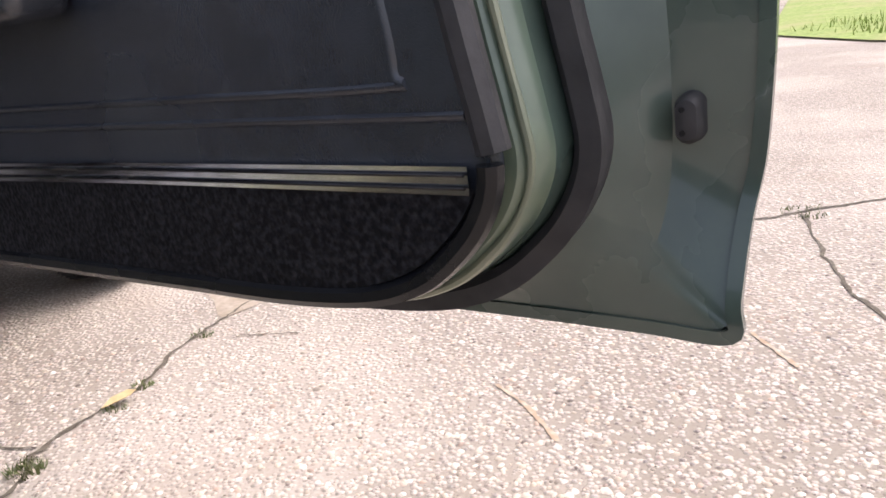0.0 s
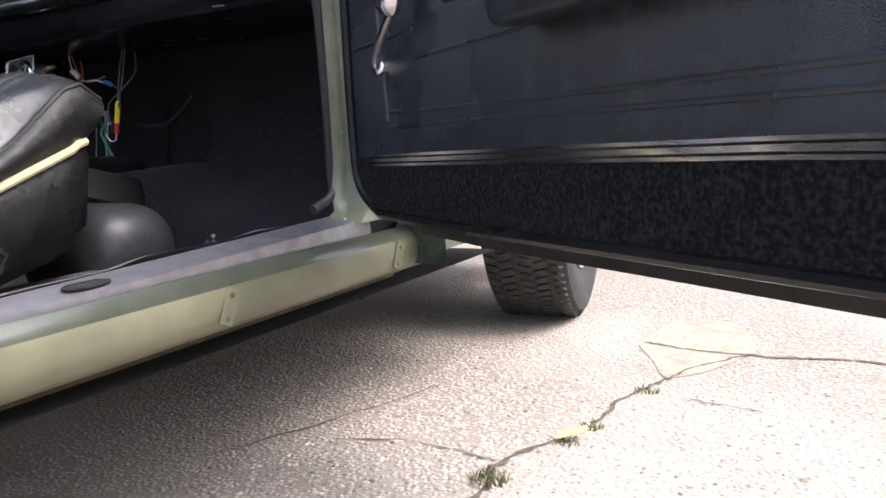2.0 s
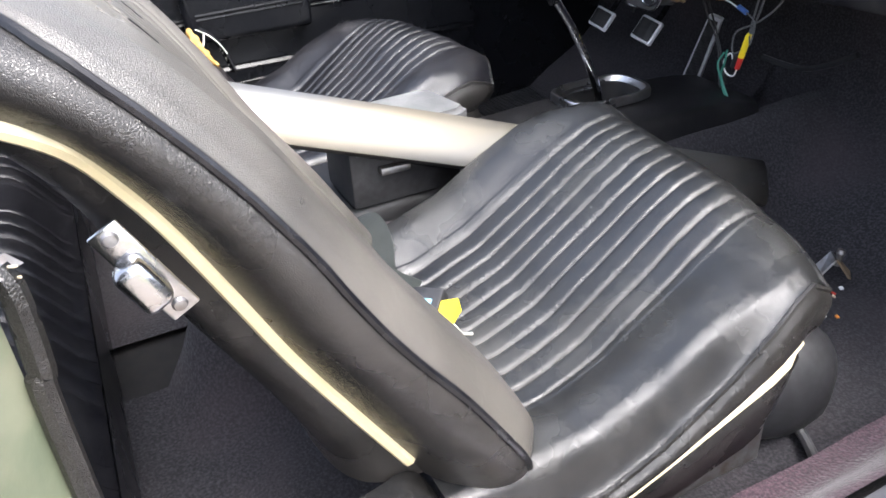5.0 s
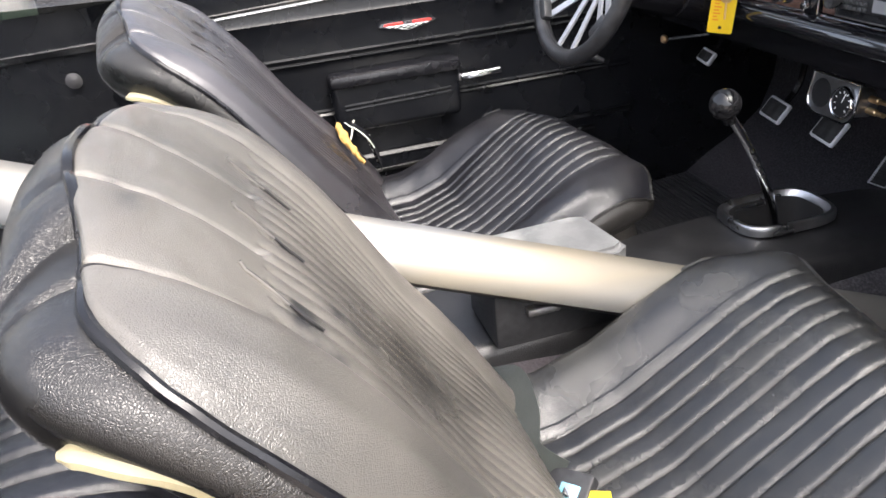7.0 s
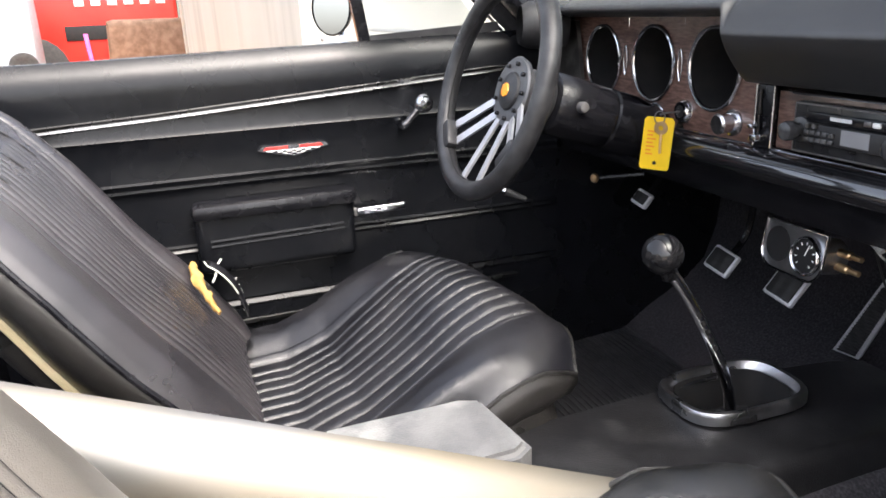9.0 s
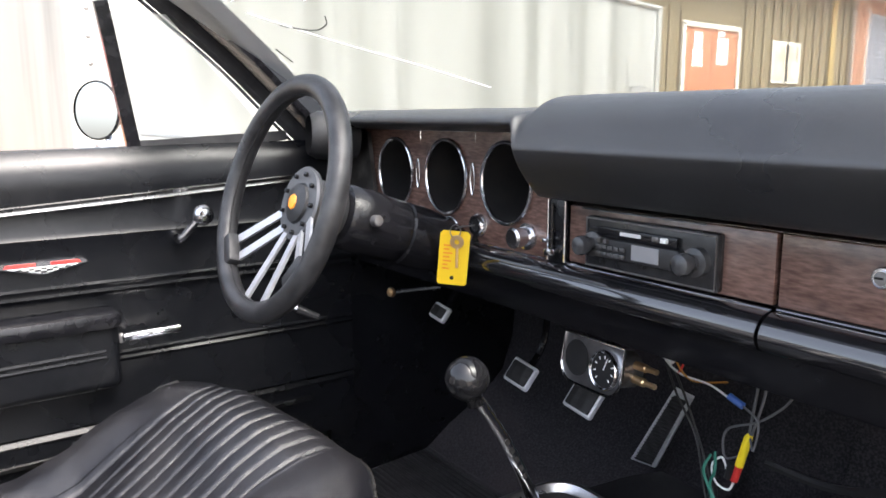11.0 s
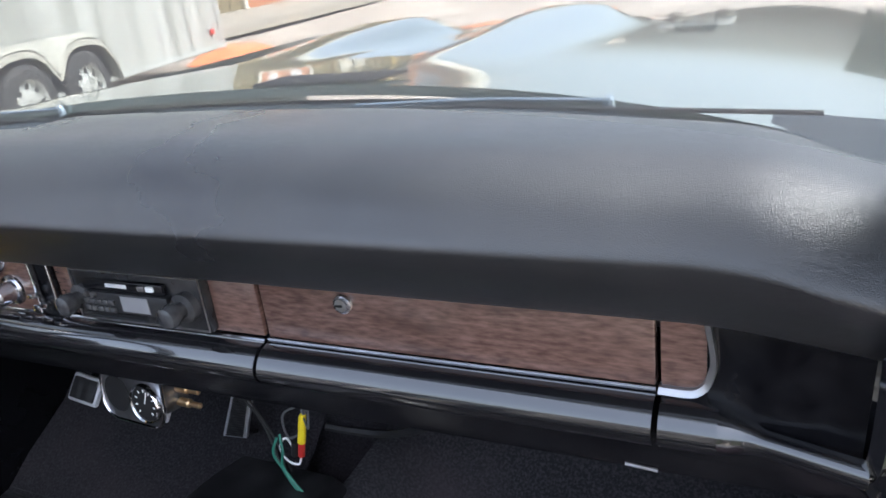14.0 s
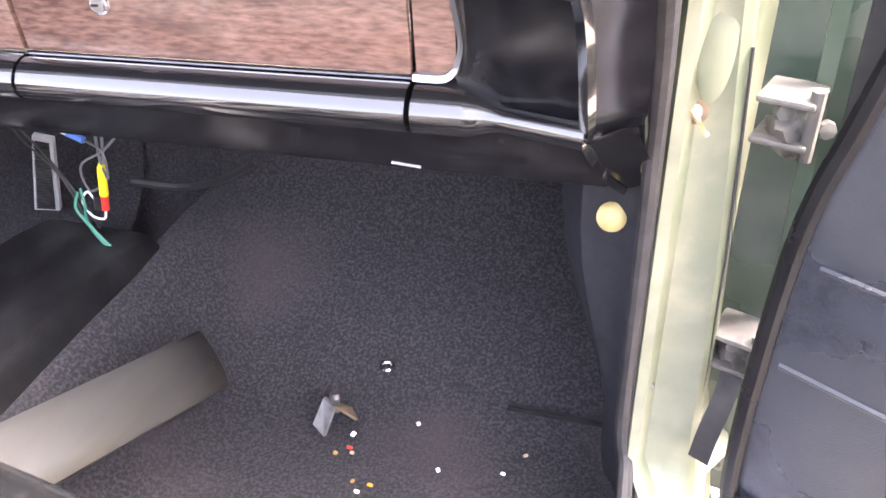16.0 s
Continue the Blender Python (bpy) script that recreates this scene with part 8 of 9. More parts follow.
crack([(1.10, -0.30), (1.122, -0.131), (1.107, -0.044), (1.154, 0.066), (1.193, 0.149), (1.204, 0.303), (1.242, 0.40), (1.262, 0.45)], 0.0042)
crack([(1.148, 0.682), (1.25, 0.66), (1.416, 0.656), (1.576, 0.678), (1.79, 0.682), (2.021, 0.733), (2.361, 0.762), (2.522, 0.738), (2.718, 0.778), (3.4, 0.85)], 0.0045)
crack([(2.612, 0.735), (2.529, 0.441), (2.49, 0.243), (2.487, 0.10), (2.45, -0.15)], 0.0035)
crack([(1.262, 0.45), (1.30, 0.55), (1.385, 0.66)], 0.003)
crack([(1.10, -0.04), (0.95, -0.02), (0.80, -0.06)], 0.002)
crack([(1.31, 0.335), (1.38, 0.33), (1.447, 0.315)], 0.0016)
crack([(0.65, -0.2), (0.75, 0.02), (0.84, 0.25)], 0.002)
STAINM = mat("rust_stain", (0.33, 0.23, 0.15), 0.9, color2=(0.43, 0.36, 0.28), scale=60)
for pts in ([(1.827, 0.028), (1.86, -0.03), (1.876, -0.067), (1.904, -0.151)], [(2.264, 0.123), (2.275, 0.05), (2.287, -0.01)]):
    rnd = random.Random(3)
    b = bmesh.new()
    line = catmull([(x, y, 0.0022) for x, y in pts], 6)
    grid(b, [[p + V((-0.005 * rnd.random() - 0.001, 0, 0)) for p in line], [p + V((0.005 * rnd.random() + 0.001, 0, 0)) for p in line]])
    solo("rust_streak", b, STAINM, "thin rust streak on the concrete", "stain", "rust streaks", kind="structure")
b = bmesh.new()
patch = [(1.134, 0.682), (1.15, 0.80), (1.167, 0.886), (1.24, 0.92), (1.30, 0.916), (1.36, 0.82), (1.385, 0.685), (1.34, 0.56), (1.306, 0.498), (1.248, 0.45), (1.20, 0.55)]
vs = [b.verts.new((p.x, p.y, 0.0018)) for p in catmull([(x, y, 0) for x, y in patch], 4, True)]
b.faces.new(vs)
solo("sand_patch", b, mat("sandy_dirt", (0.29, 0.24, 0.185), 0.95, color2=(0.38, 0.32, 0.255), scale=60, bump=0.5, bump_scale=100, stains=(0.24, 0.19, 0.14), stain_scale=14, stain_range=(0.5, 0.75)), "sandy patch in the broken concrete", "dirt patch", kind="structure")
LEAF = mat("dry_leaf", (0.45, 0.33, 0.16), 0.8, color2=(0.55, 0.42, 0.22), scale=60)
b = bmesh.new()
lp_ = [(0, 0), (0.02, 0.012), (0.05, 0.014), (0.062, 0.004), (0.05, -0.006), (0.02, -0.008)]
ro = Matrix.Translation((1.158, 0.066, 0.006)) @ Euler((0.15, -0.2, 0.6)).to_matrix().to_4x4()
slab(b, [ro @ V((x, y, 0.003 * math.sin(x * 60))) for x, y in lp_], (0, 0, 0.001))
solo("dry_leaf", b, LEAF, "dry tan leaf on the cracked concrete", "leaf")
GRASS = mat("grass_blades", (0.06, 0.09, 0.02), 0.7, color2=(0.12, 0.13, 0.04), scale=30, random_tint=0.2)


def tuft(c, n, rad, h, name="grass_tuft", m=GRASS):
    rnd = random.Random(int(c[0] * 1000))
    b = bmesh.new()
    for _ in range(n):
        a, d = rnd.uniform(0, 6.28), rad * rnd.random() ** 0.5
        p = V((c[0] + d * math.cos(a), c[1] + d * math.sin(a), ground_z(*c)))
        lean = V((rnd.uniform(-1, 1), rnd.uniform(-1, 1), 0)) * h * 0.6
        w = V((math.cos(a + 1), math.sin(a + 1), 0)) * 0.0012
        top = p + lean + V((0, 0, h * rnd.uniform(0.4, 1)))
        mid_ = p.lerp(top, 0.55) - lean * 0.2
        v = [b.verts.new(q) for q in (p - w, p + w, mid_ + w * 0.7, mid_ - w * 0.7, top)]
        b.faces.new(v[:4])
        b.faces.new((v[3], v[2], v[4]))
    return tagged(solo(name, b, m, "small green tuft growing in a concrete crack", "grass", "tufts in cracks", sharp=80), kind="stuff")


tuft((1.12, -0.10), 130, 0.028, 0.020)
tuft((1.195, 0.15), 60, 0.02, 0.012)
tuft((1.235, 0.36), 60, 0.025, 0.010)
tuft((2.62, 0.75), 90, 0.06, 0.014)
tuft((1.18, 0.07), 40, 0.02, 0.012)
tuft((2.40, 0.76), 50, 0.06, 0.012)
PEB = bpy.data.materials.new("pebbles")
PEB.use_nodes = True
pn, pl = PEB.node_tree.nodes, PEB.node_tree.links
geo, rp = pn.new("ShaderNodeNewGeometry"), pn.new("ShaderNodeValToRGB")
for p_, c_ in ((0.2, (0.50, 0.42, 0.33)), (0.4, (0.62, 0.55, 0.46)), (0.6, (0.40, 0.33, 0.27)), (0.8, (0.66, 0.62, 0.56)), (0.92, (0.46, 0.34, 0.26))):
    rp.color_ramp.elements.new(p_).color = (*c_, 1)
rp.color_ramp.elements[0].color, rp.color_ramp.elements[-1].color = (0.20, 0.17, 0.14, 1), (0.12, 0.10, 0.09, 1)
pl.new(geo.outputs["Random Per Island"], rp.inputs["Fac"])
pl.new(rp.outputs["Color"], pn["Principled BSDF"].inputs["Base Color"])
pn["Principled BSDF"].inputs["Roughness"].default_value = 0.8
rnd = random.Random(11)
verts, faces = [], []
octa_t = [(1, 0), (0.55, 0.85), (-0.5, 0.88), (-1, 0.05), (-0.6, -0.8), (0.5, -0.85)]
for _ in range(15000):
    x, y = rnd.uniform(0.75, 3.0), rnd.uniform(-0.75, 1.0)
    dens = smoothstep(0.55, -0.25, y) * (0.35 + 0.65 * smoothstep(1.05, 1.5, x))
    if rnd.random() > 0.10 + 0.9 * dens:
        continue
    r = rnd.uniform(0.0022, 0.0062) * (1.25 if rnd.random() < 0.12 else 1)
    a, e = rnd.uniform(0, 6.28), rnd.uniform(0.6, 1.0)
    k = len(verts)
    for cx_, sy_ in octa_t:
        px_, py_ = cx_ * r, sy_ * r * e
        verts.append((x + px_ * math.cos(a) - py_ * math.sin(a), y + px_ * math.sin(a) + py_ * math.cos(a), 0.0003))
    for cx_, sy_ in octa_t:
        px_, py_ = cx_ * r * 0.62, sy_ * r * e * 0.62
        verts.append((x + px_ * math.cos(a) - py_ * math.sin(a), y + px_ * math.sin(a) + py_ * math.cos(a), 0.0003 + r * rnd.uniform(0.2, 0.4)))
    faces.append(tuple(range(k + 6, k + 12)))
    for i in range(6):
        j = (i + 1) % 6
        faces.append((k + i, k + j, k + 6 + j, k + 6 + i))
me = bpy.data.meshes.new("pebbles")
me.from_pydata(verts, [], faces)
me.materials.append(PEB)
me.shade_smooth()
tagged(new("pebbles", me), "small tan and grey pebbles set in the concrete", "pebbles", kind="stuff")

# ---- enclosed trailer ----
trailer = thing("enclosed_trailer", (-4.6, 3.0, 0.2), "weathered white enclosed cargo trailer", "trailer")
TP, TU = V((-3.62, -0.42, 0)), V((-0.262, 0.965, 0))
TNR = V((0.965, 0.262, 0))
TL = 7.2
WPAINT = mat("streaky_white_trailer", (0.35, 0.355, 0.325), 0.45, color2=(0.40, 0.405, 0.38), scale=3, stretch=(1, 1, 0.08), stains=(0.19, 0.195, 0.17), stain_scale=3.4, stain_range=(0.46, 0.74), rough2=0.6)


def tp(s, out, z):
    return TP + TU * s + TNR * out + V((0, 0, z))


bm = bmesh.new()
S0T = 0.38
grid(bm, [[tp(S0T, 0, z), tp(TL, 0, z)] for z in (0.50, 2.28)])
grid(bm, [[tp(S0T, 0, 2.28), tp(TL, 0, 2.28)], [tp(S0T, -2.2, 2.30), tp(TL, -2.2, 2.30)]])
grid(bm, [[tp(S0T, 0, 0.5), tp(S0T, -2.2, 0.5)], [tp(S0T, 0, 2.28), tp(S0T, -2.2, 2.28)]])
grid(bm, [[tp(TL, 0, 0.5), tp(TL, -2.2, 0.5)], [tp(TL, 0, 2.28), tp(TL, -2.2, 2.28)]])
body_t = part("body", bm, WPAINT, trailer, "streaked white trailer side")
for s in [0.40 + 0.61 * k for k in range(12) if 0.40 + 0.61 * k < 7.2]:
    bm = bmesh.new()
    rbox(bm, tp(s, 0.001, 1.39), (0.05, 0.003, 1.76), 0.001, Matrix((tuple(TU), tuple(TNR), (0, 0, 1))).transposed())
    part("seam", bm, WPAINT, body_t, "")
for z in (0.52, 2.26):
    bar_part("edge_rail", [tp(S0T, 0.01, z), tp(TL, 0.01, z)], 0.028, WPAINT, body_t, "trailer edge rail", seg=6)
bar_part("corner_post", [tp(TL, 0.0, 0.5), tp(TL, 0.0, 2.28)], 0.045, WPAINT, body_t, "white corner post", seg=8)
for s in (TL - 0.03, 0.62, 2.45):
    for k in range(12):
        lathe_part("rivet", [(0.0, 0.006), (0.010, 0.004), (0.014, 0)], tp(s - 0.12, 0.002, 0.62 + k * 0.14), TNR, STEEL, body_t, "", seg=8)
for s in (3.785, 4.515):
    c = tp(s, 0.032, 0.525)
    lathe_part("trailer_tyre", [(0.18, -0.2), (0.27, -0.2), (0.30, -0.17), (0.305, -0.06), (0.292, -0.02), (0.25, 0.0), (0.18, -0.01)], c + TNR * 0.06, TNR, TYRE, trailer, "worn trailer tyre", seg=40)
    rim = lathe_part("trailer_rim", [(0.182, -0.004), (0.172, -0.016), (0.158, -0.040), (0.10, -0.030), (0.08, -0.015), (0.0, -0.015)], c + TNR * 0.06, TNR, WPAINT, trailer, "white spoked trailer rim", seg=32)
    # flat black discs paint the dark of the rim's holes; the rim is closed
    for k in range(8):
        a = k * math.pi / 4
        d_ = TU * math.cos(a) + V((0, 0, 1)) * math.sin(a)
        lathe_part("rim_hole", [(0.0, 0.0), (0.024, 0.0)], c + TNR * 0.028 + d_ * 0.130, TNR, DARK, rim, "", seg=10)
fl = []
for s, z in ((2.98, 0.50), (3.03, 0.72), (3.22, 0.93), (3.58, 0.985), (3.84, 0.93), (3.99, 0.78), (4.06, 0.72), (4.13, 0.78), (4.28, 0.93), (4.54, 0.985), (4.90, 0.93), (5.09, 0.72), (5.14, 0.50)):
    fl.append((4.15 + (s - 4.06) * 0.76, 0.50 + (z - 0.50) * 0.86))
bm = bmesh.new()
line = [(p.x, p.y) for p in catmull([(s, z, 0) for s, z in fl], 5)]
grid(bm, [[tp(s, 0.0, z) for s, z in line], [tp(s, 0.09, z - 0.01) for s, z in line], [tp(s, 0.095, z - 0.06) for s, z in line]])
grid(bm, [[tp(s, 0.094, z - 0.0) for s, z in line], [tp(4.15 + (s - 4.15) * 1.06, 0.012, 0.96 if abs(s - 4.15) < 0.45 else z + 0.05) for s, z in line]])
part("fender_flare", bm, mat("cream_fender", (0.27, 0.265, 0.225), 0.5, color2=(0.33, 0.32, 0.27), scale=6), trailer, "cream wheel arch flare")
# black sheet on the flat side stands in for shade under the arch
bm = bmesh.new()
grid(bm, [[tp(s, 0.005, 0.50), tp(s, 0.005, max(z - 0.03, 0.5))] for s, z in line])
part("wheel_well", bm, DARK, trailer, "flat black sheet for the wheel well's shade")
bx = slab_part("name_plate", [tp(6.55, 0.006, 1.22), tp(6.98, 0.006, 1.22), tp(6.98, 0.006, 1.36), tp(6.55, 0.006, 1.36)], TNR * 0.004, mat("dark_frame", (0.12, 0.12, 0.12), 0.5), trailer, "framed name plate")
slab_part("plate_face", [tp(6.57, 0.0115, 1.235), tp(6.96, 0.0115, 1.235), tp(6.96, 0.0115, 1.345), tp(6.57, 0.0115, 1.345)], TNR * 0.002, WPAINT, bx)
slab_part("plate_bar", [tp(6.61, 0.0145, 1.265), tp(6.92, 0.0145, 1.265), tp(6.92, 0.0145, 1.32), tp(6.61, 0.0145, 1.32)], TNR * 0.001, mat("grey_print", (0.3, 0.3, 0.3), 0.5), bx)
box_part("tail_light", tp(6.98, 0.02, 0.70), (0.03, 0.06, 0.06), RED, trailer, "small red side light", 0.008)

# ---- building with doors along a pavement ----
bld = thing("shop_building", (-9.2, 16, 0.5), "low workshop building of brown siding and brick", "building")
KW = -9.0
BP, BU, BN = V((-8.95, 11.0, 0.56)), V((-0.1, 0.995, 0)), V((0.995, 0.1, 0))
SIDING = mat("olive_brown_siding", (0.20, 0.16, 0.085), 0.7, color2=(0.25, 0.20, 0.11), scale=12, bump=0.3, bump_scale=40, stretch=(1, 1, 0.2), random_tint=0.1)
BRICK = mat("orange_brick", (0.36, 0.17, 0.10), 0.85, color2=(0.48, 0.26, 0.16), scale=9, bump=0.4, bump_scale=60, random_tint=0.15)
DOORP = mat("terracotta_door_paint", (0.42, 0.16, 0.07), 0.55, color2=(0.48, 0.20, 0.10), scale=6)
TRIMW = mat("cream_trim", (0.65, 0.62, 0.52), 0.5, color2=(0.72, 0.69, 0.6), scale=8)


def bp(k, out, z):
    return BP + BU * k + BN * out + V((0, 0, z))


RB = Matrix((tuple(BU), tuple(BN), (0, 0, 1))).transposed()


def bbox(name, k0, k1, o0, o1, z0, z1, m, parent=None, label="", bevel=0.006):
    b = bmesh.new()
    rbox(b, bp((k0 + k1) / 2, (o0 + o1) / 2, (z0 + z1) / 2), (abs(k1 - k0), abs(o1 - o0), abs(z1 - z0)), bevel, RB)
    return part(name, b, m, parent or bld, label)


bbox("wall", KW, 8.0, -0.3, 0.0, -0.3, 3.4, SIDING, label="olive-brown siding wall")
bbox("wall", 8.0, 60, -0.3, 0.0, -0.3, 3.6, BRICK, label="brick wall")
bbox("wall_end", KW - 0.2, KW, -6, 0, -0.3, 3.4, SIDING)
bbox("eave", KW, 60, -0.2, 0.7, 3.35, 3.75, TRIMW, label="cream eave board", bevel=0.02)
for i in range(36):
    k = -6 + i * 0.39
    if 0.25 < k < 2.35 or k < KW:
        continue
    bbox("batten", k, k + 0.045, 0.0, 0.03, 0.0, 3.35, SIDING)
dr = bbox("double_door", 0.35, 2.25, 0.01, 0.05, 0.02, 2.12, DOORP, label="terracotta double door")
bbox("door_gap", 1.292, 1.308, 0.05, 0.054, 0.03, 2.1, DARK, dr, bevel=0)
for k0, k1 in ((0.25, 0.35), (2.25, 2.35)):
    bbox("door_jamb", k0, k1, 0.0, 0.08, 0.0, 2.2, TRIMW, dr)
bbox("door_head", 0.25, 2.35, 0.0, 0.08, 2.12, 2.22, TRIMW, dr)
for k0, z0, w_, h_ in ((0.62, 1.40, 0.36, 0.32), (0.66, 1.74, 0.28, 0.30), (1.48, 1.45, 0.42, 0.52), (1.52, 2.0, 0.24, 0.10)):
    n_ = bbox("paper_notice", k0, k0 + w_, 0.052, 0.056, z0, z0 + h_, WHITE, dr, "white paper notice", 0)
    for j in range(int(h_ / 0.07)):
        bbox("text_bar", k0 + 0.05, k0 + w_ - 0.05, 0.0565, 0.058, z0 + 0.04 + j * 0.07, z0 + 0.06 + j * 0.07, mat("grey_text", (0.35, 0.37, 0.38), 0.6) if j == 0 and k0 == 0.62 else STEEL, n_, "", 0)
win = bbox("window", 3.75, 5.05, 0.01, 0.05, 1.15, 2.05, TRIMW, label="white framed window with posters")
bbox("pane", 3.85, 4.95, 0.05, 0.055, 1.22, 1.98, mat("poster_window", (0.42, 0.36, 0.26), 0.3, color2=(0.62, 0.58, 0.48), scale=5, contrast=(0.4, 0.6)), win, bevel=0)
bbox("mullion", 4.37, 4.43, 0.055, 0.07, 1.2, 2.0, DARK, win, bevel=0)
for k0, c_ in ((3.95, (0.45, 0.5, 0.42)), (4.5, (0.6, 0.5, 0.35)), (4.7, (0.5, 0.56, 0.55))):
    bbox("poster", k0, k0 + 0.22, 0.056, 0.058, 1.3, 1.6, mat("poster_tint", c_, 0.5), win, bevel=0)
bbox("corner_board", 6.55, 6.8, 0.0, 0.06, 0.0, 3.35, mat("yellow_brown_board", (0.34, 0.25, 0.09), 0.7), label="yellow-brown board")
shared = None
# brick piers, laid brick by brick
for k0, k1 in ((7.7, 8.6), (12.0, 13.4), (19.5, 21.0)):
    pier = bbox("brick_pier", k0, k1, 0.0, 0.10, 0.0, 3.3, mat("mortar", (0.42, 0.37, 0.32), 0.9), label="brick pier")
    n_c = int((k1 - k0) / 0.225)
    for r in range(28):
        for c in range(n_c):
            kk = k0 + 0.02 + c * 0.225 + (0.1 if r % 2 else 0)
            if kk + 0.2 > k1:
                continue
            if shared is None:
                b = bmesh.new()
                rbox(b, (0, 0, 0), (0.205, 0.03, 0.10), 0)
                shared = finish("brick", b, BRICK)
            o = new("brick", shared)
            o.matrix_world = Matrix.Translation(bp(kk + 0.1, 0.108, 0.06 + r * 0.115)) @ RB.to_4x4()
            o.parent = pier
            o.matrix_parent_inverse = Matrix.Identity(4)
roll = bbox("roller_door", 8.6, 12.0, 0.02, 0.05, 0.0, 3.0, mat("grey_roller_door", (0.36, 0.40, 0.44), 0.5, color2=(0.42, 0.46, 0.5), scale=5), label="grey roller door")
for j in range(24):
    bbox("roller_slat", 8.65, 11.95, 0.05, 0.068, 0.04 + j * 0.122, 0.13 + j * 0.122, mat("grey_slat", (0.20, 0.205, 0.235), 0.5) if j == 0 else bpy.data.materials["grey_slat"], roll, "", 0.004)
for k0, k1 in ((14.2, 19.2), (21.5, 27.0), (28.5, 34.0)):
    w_ = bbox("shop_window", k0, k1, 0.0, 0.06, 0.75, 2.9, TRIMW, label="large shop window")
    bbox("pane", k0 + 0.1, k1 - 0.1, 0.06, 0.065, 0.85, 2.8, mat("dark_shop_glass", (0.05, 0.065, 0.07), 0.05, spec=0.8) if k0 < 15 else bpy.data.materials["dark_shop_glass"], w_, "dark shop glass", 0)
    nm = 6
    for j in range(1, nm):
        kk = k0 + (k1 - k0) * j / nm
        bbox("mullion", kk - 0.04, kk + 0.04, 0.065, 0.09, 0.8, 2.85, TRIMW, w_, "", 0)
# pavement and kerb
b = bmesh.new()
pv = [(-9.2, 1.0), (-7.5, 1.0), (-7.45, 6.0), (-7.35, 16.5), (-7.7, 17.6), (-9.8, 17.6)]
slab(b, [(x, y, ground_z(x, y) + 0.005) for x, y in pv], (0, 0, 0.13))
solo("pavement", b, mat("pale_pavement", (0.25, 0.225, 0.185), 0.9, color2=(0.31, 0.28, 0.235), scale=30, stains=(0.33, 0.28, 0.22), stain_scale=2), "pale concrete pavement with a raised kerb", "pavement", kind="structure")
b = bmesh.new()
slab(b, [(-10.2, 19.0, ground_z(-10, 19) + 0.03), (-7.7, 19.0, ground_z(-7.7, 19) + 0.03), (-6.6, 60, ground_z(-7, 60) + 0.03), (-14, 60, ground_z(-14, 60) + 0.03)], (0, 0, 0.1))
solo("pavement_far", b, bpy.data.materials["pale_pavement"], "pale concrete pavement along the shops", "pavement", kind="structure")
ORG = mat("orange_paint_patch", (0.60, 0.16, 0.05), 0.8, color2=(0.66, 0.22, 0.08), scale=8, stains=(0.55, 0.34, 0.22), stain_scale=1.5, stain_range=(0.5, 0.8))
for poly in ([(-8.6, 16.9), (-7.1, 17.1), (-4.4, 19.3), (-1.6, 21.6), (-1.6, 22.6), (-5, 21.0), (-8.9, 18.6)], [(-6.2, 6.6), (-4.75, 5.9), (-5.0, 7.4), (-6.7, 8.6), (-7.3, 8.4)]):
    b = bmesh.new()
    v = [b.verts.new((x, y, ground_z(x, y) + 0.012 + 0.01)) for x, y in poly]
    b.faces.new(v)
    solo("orange_ground_patch", b, ORG, "orange painted patch on the ground", "paint patch", "orange patches", kind="structure")
# things along the building
cone = thing("traffic_cone", tuple(bp(10.6, 0.7, 0.0)), "orange traffic cone by the roller door", "traffic cone", "cones")
lathe_part("cone", [(0.14, 0.0), (0.14, 0.03), (0.10, 0.035), (0.03, 0.5), (0.0, 0.5)], bp(10.6, 0.7, 0.0), (0, 0, 1), ORANGE_PL, cone, seg=16)
ext = thing("red_hydrant", tuple(bp(3.1, 0.55, 0.0)), "red metal jack and canister by the wall", "equipment")
lathe_part("canister", [(0.0, 0.38), (0.09, 0.36), (0.13, 0.22), (0.15, 0.0)], bp(3.35, 0.75, 0.0), (0, 0, 1), RED, ext, seg=16)
lathe_part("canister", [(0.0, 0.52), (0.05, 0.50), (0.08, 0.25), (0.11, 0.0)], bp(2.95, 0.6, 0.0), (0, 0, 1), RED, ext, seg=14)
bbox("base", 3.0, 3.6, 0.55, 0.95, 0.0, 0.16, RED, ext, "", 0.03)
cart = thing("tool_cart", tuple(bp(6.5, 0.7, 0.0)), "dark cluttered hand cart with small wheels", "cart")
rnd = random.Random(5)
for i in range(9):
    k = 5.9 + rnd.random() * 1.3
    bbox("load", k, k + rnd.uniform(0.15, 0.4), 0.4 + rnd.random() * 0.3, 0.9, 0.2 + rnd.random() * 0.2, 0.5 + rnd.random() * 0.55, (RUSTY, STEEL, DARK)[i % 3], cart, "", 0.03)
for k in (5.95, 6.7, 7.2):
    lathe_part("cart_wheel", [(0.0, 0.03), (0.10, 0.03), (0.16, 0.02), (0.16, -0.02), (0.0, -0.03)], bp(k, 0.95, 0.16), BN, TYRE, cart, "", seg=20)
bench = thing("bench", tuple(bp(8.7, 0.6, 0)), "small grey metal bench", "bench")
bbox("seat", 7.9, 9.6, 0.4, 0.8, 0.36, 0.42, STEEL, bench)
for k in (8.0, 9.5):
    bbox("leg", k, k + 0.06, 0.45, 0.75, 0.0, 0.36, STEEL, bench)
bbox("crate", 9.0, 9.9, 0.3, 0.85, 0.0, 0.55, DARK, bench, "dark crate", 0.03)
plt = thing("blue_planter", tuple(bp(15.6, 1.1, 0)), "dark blue round planter on the pavement", "planter")
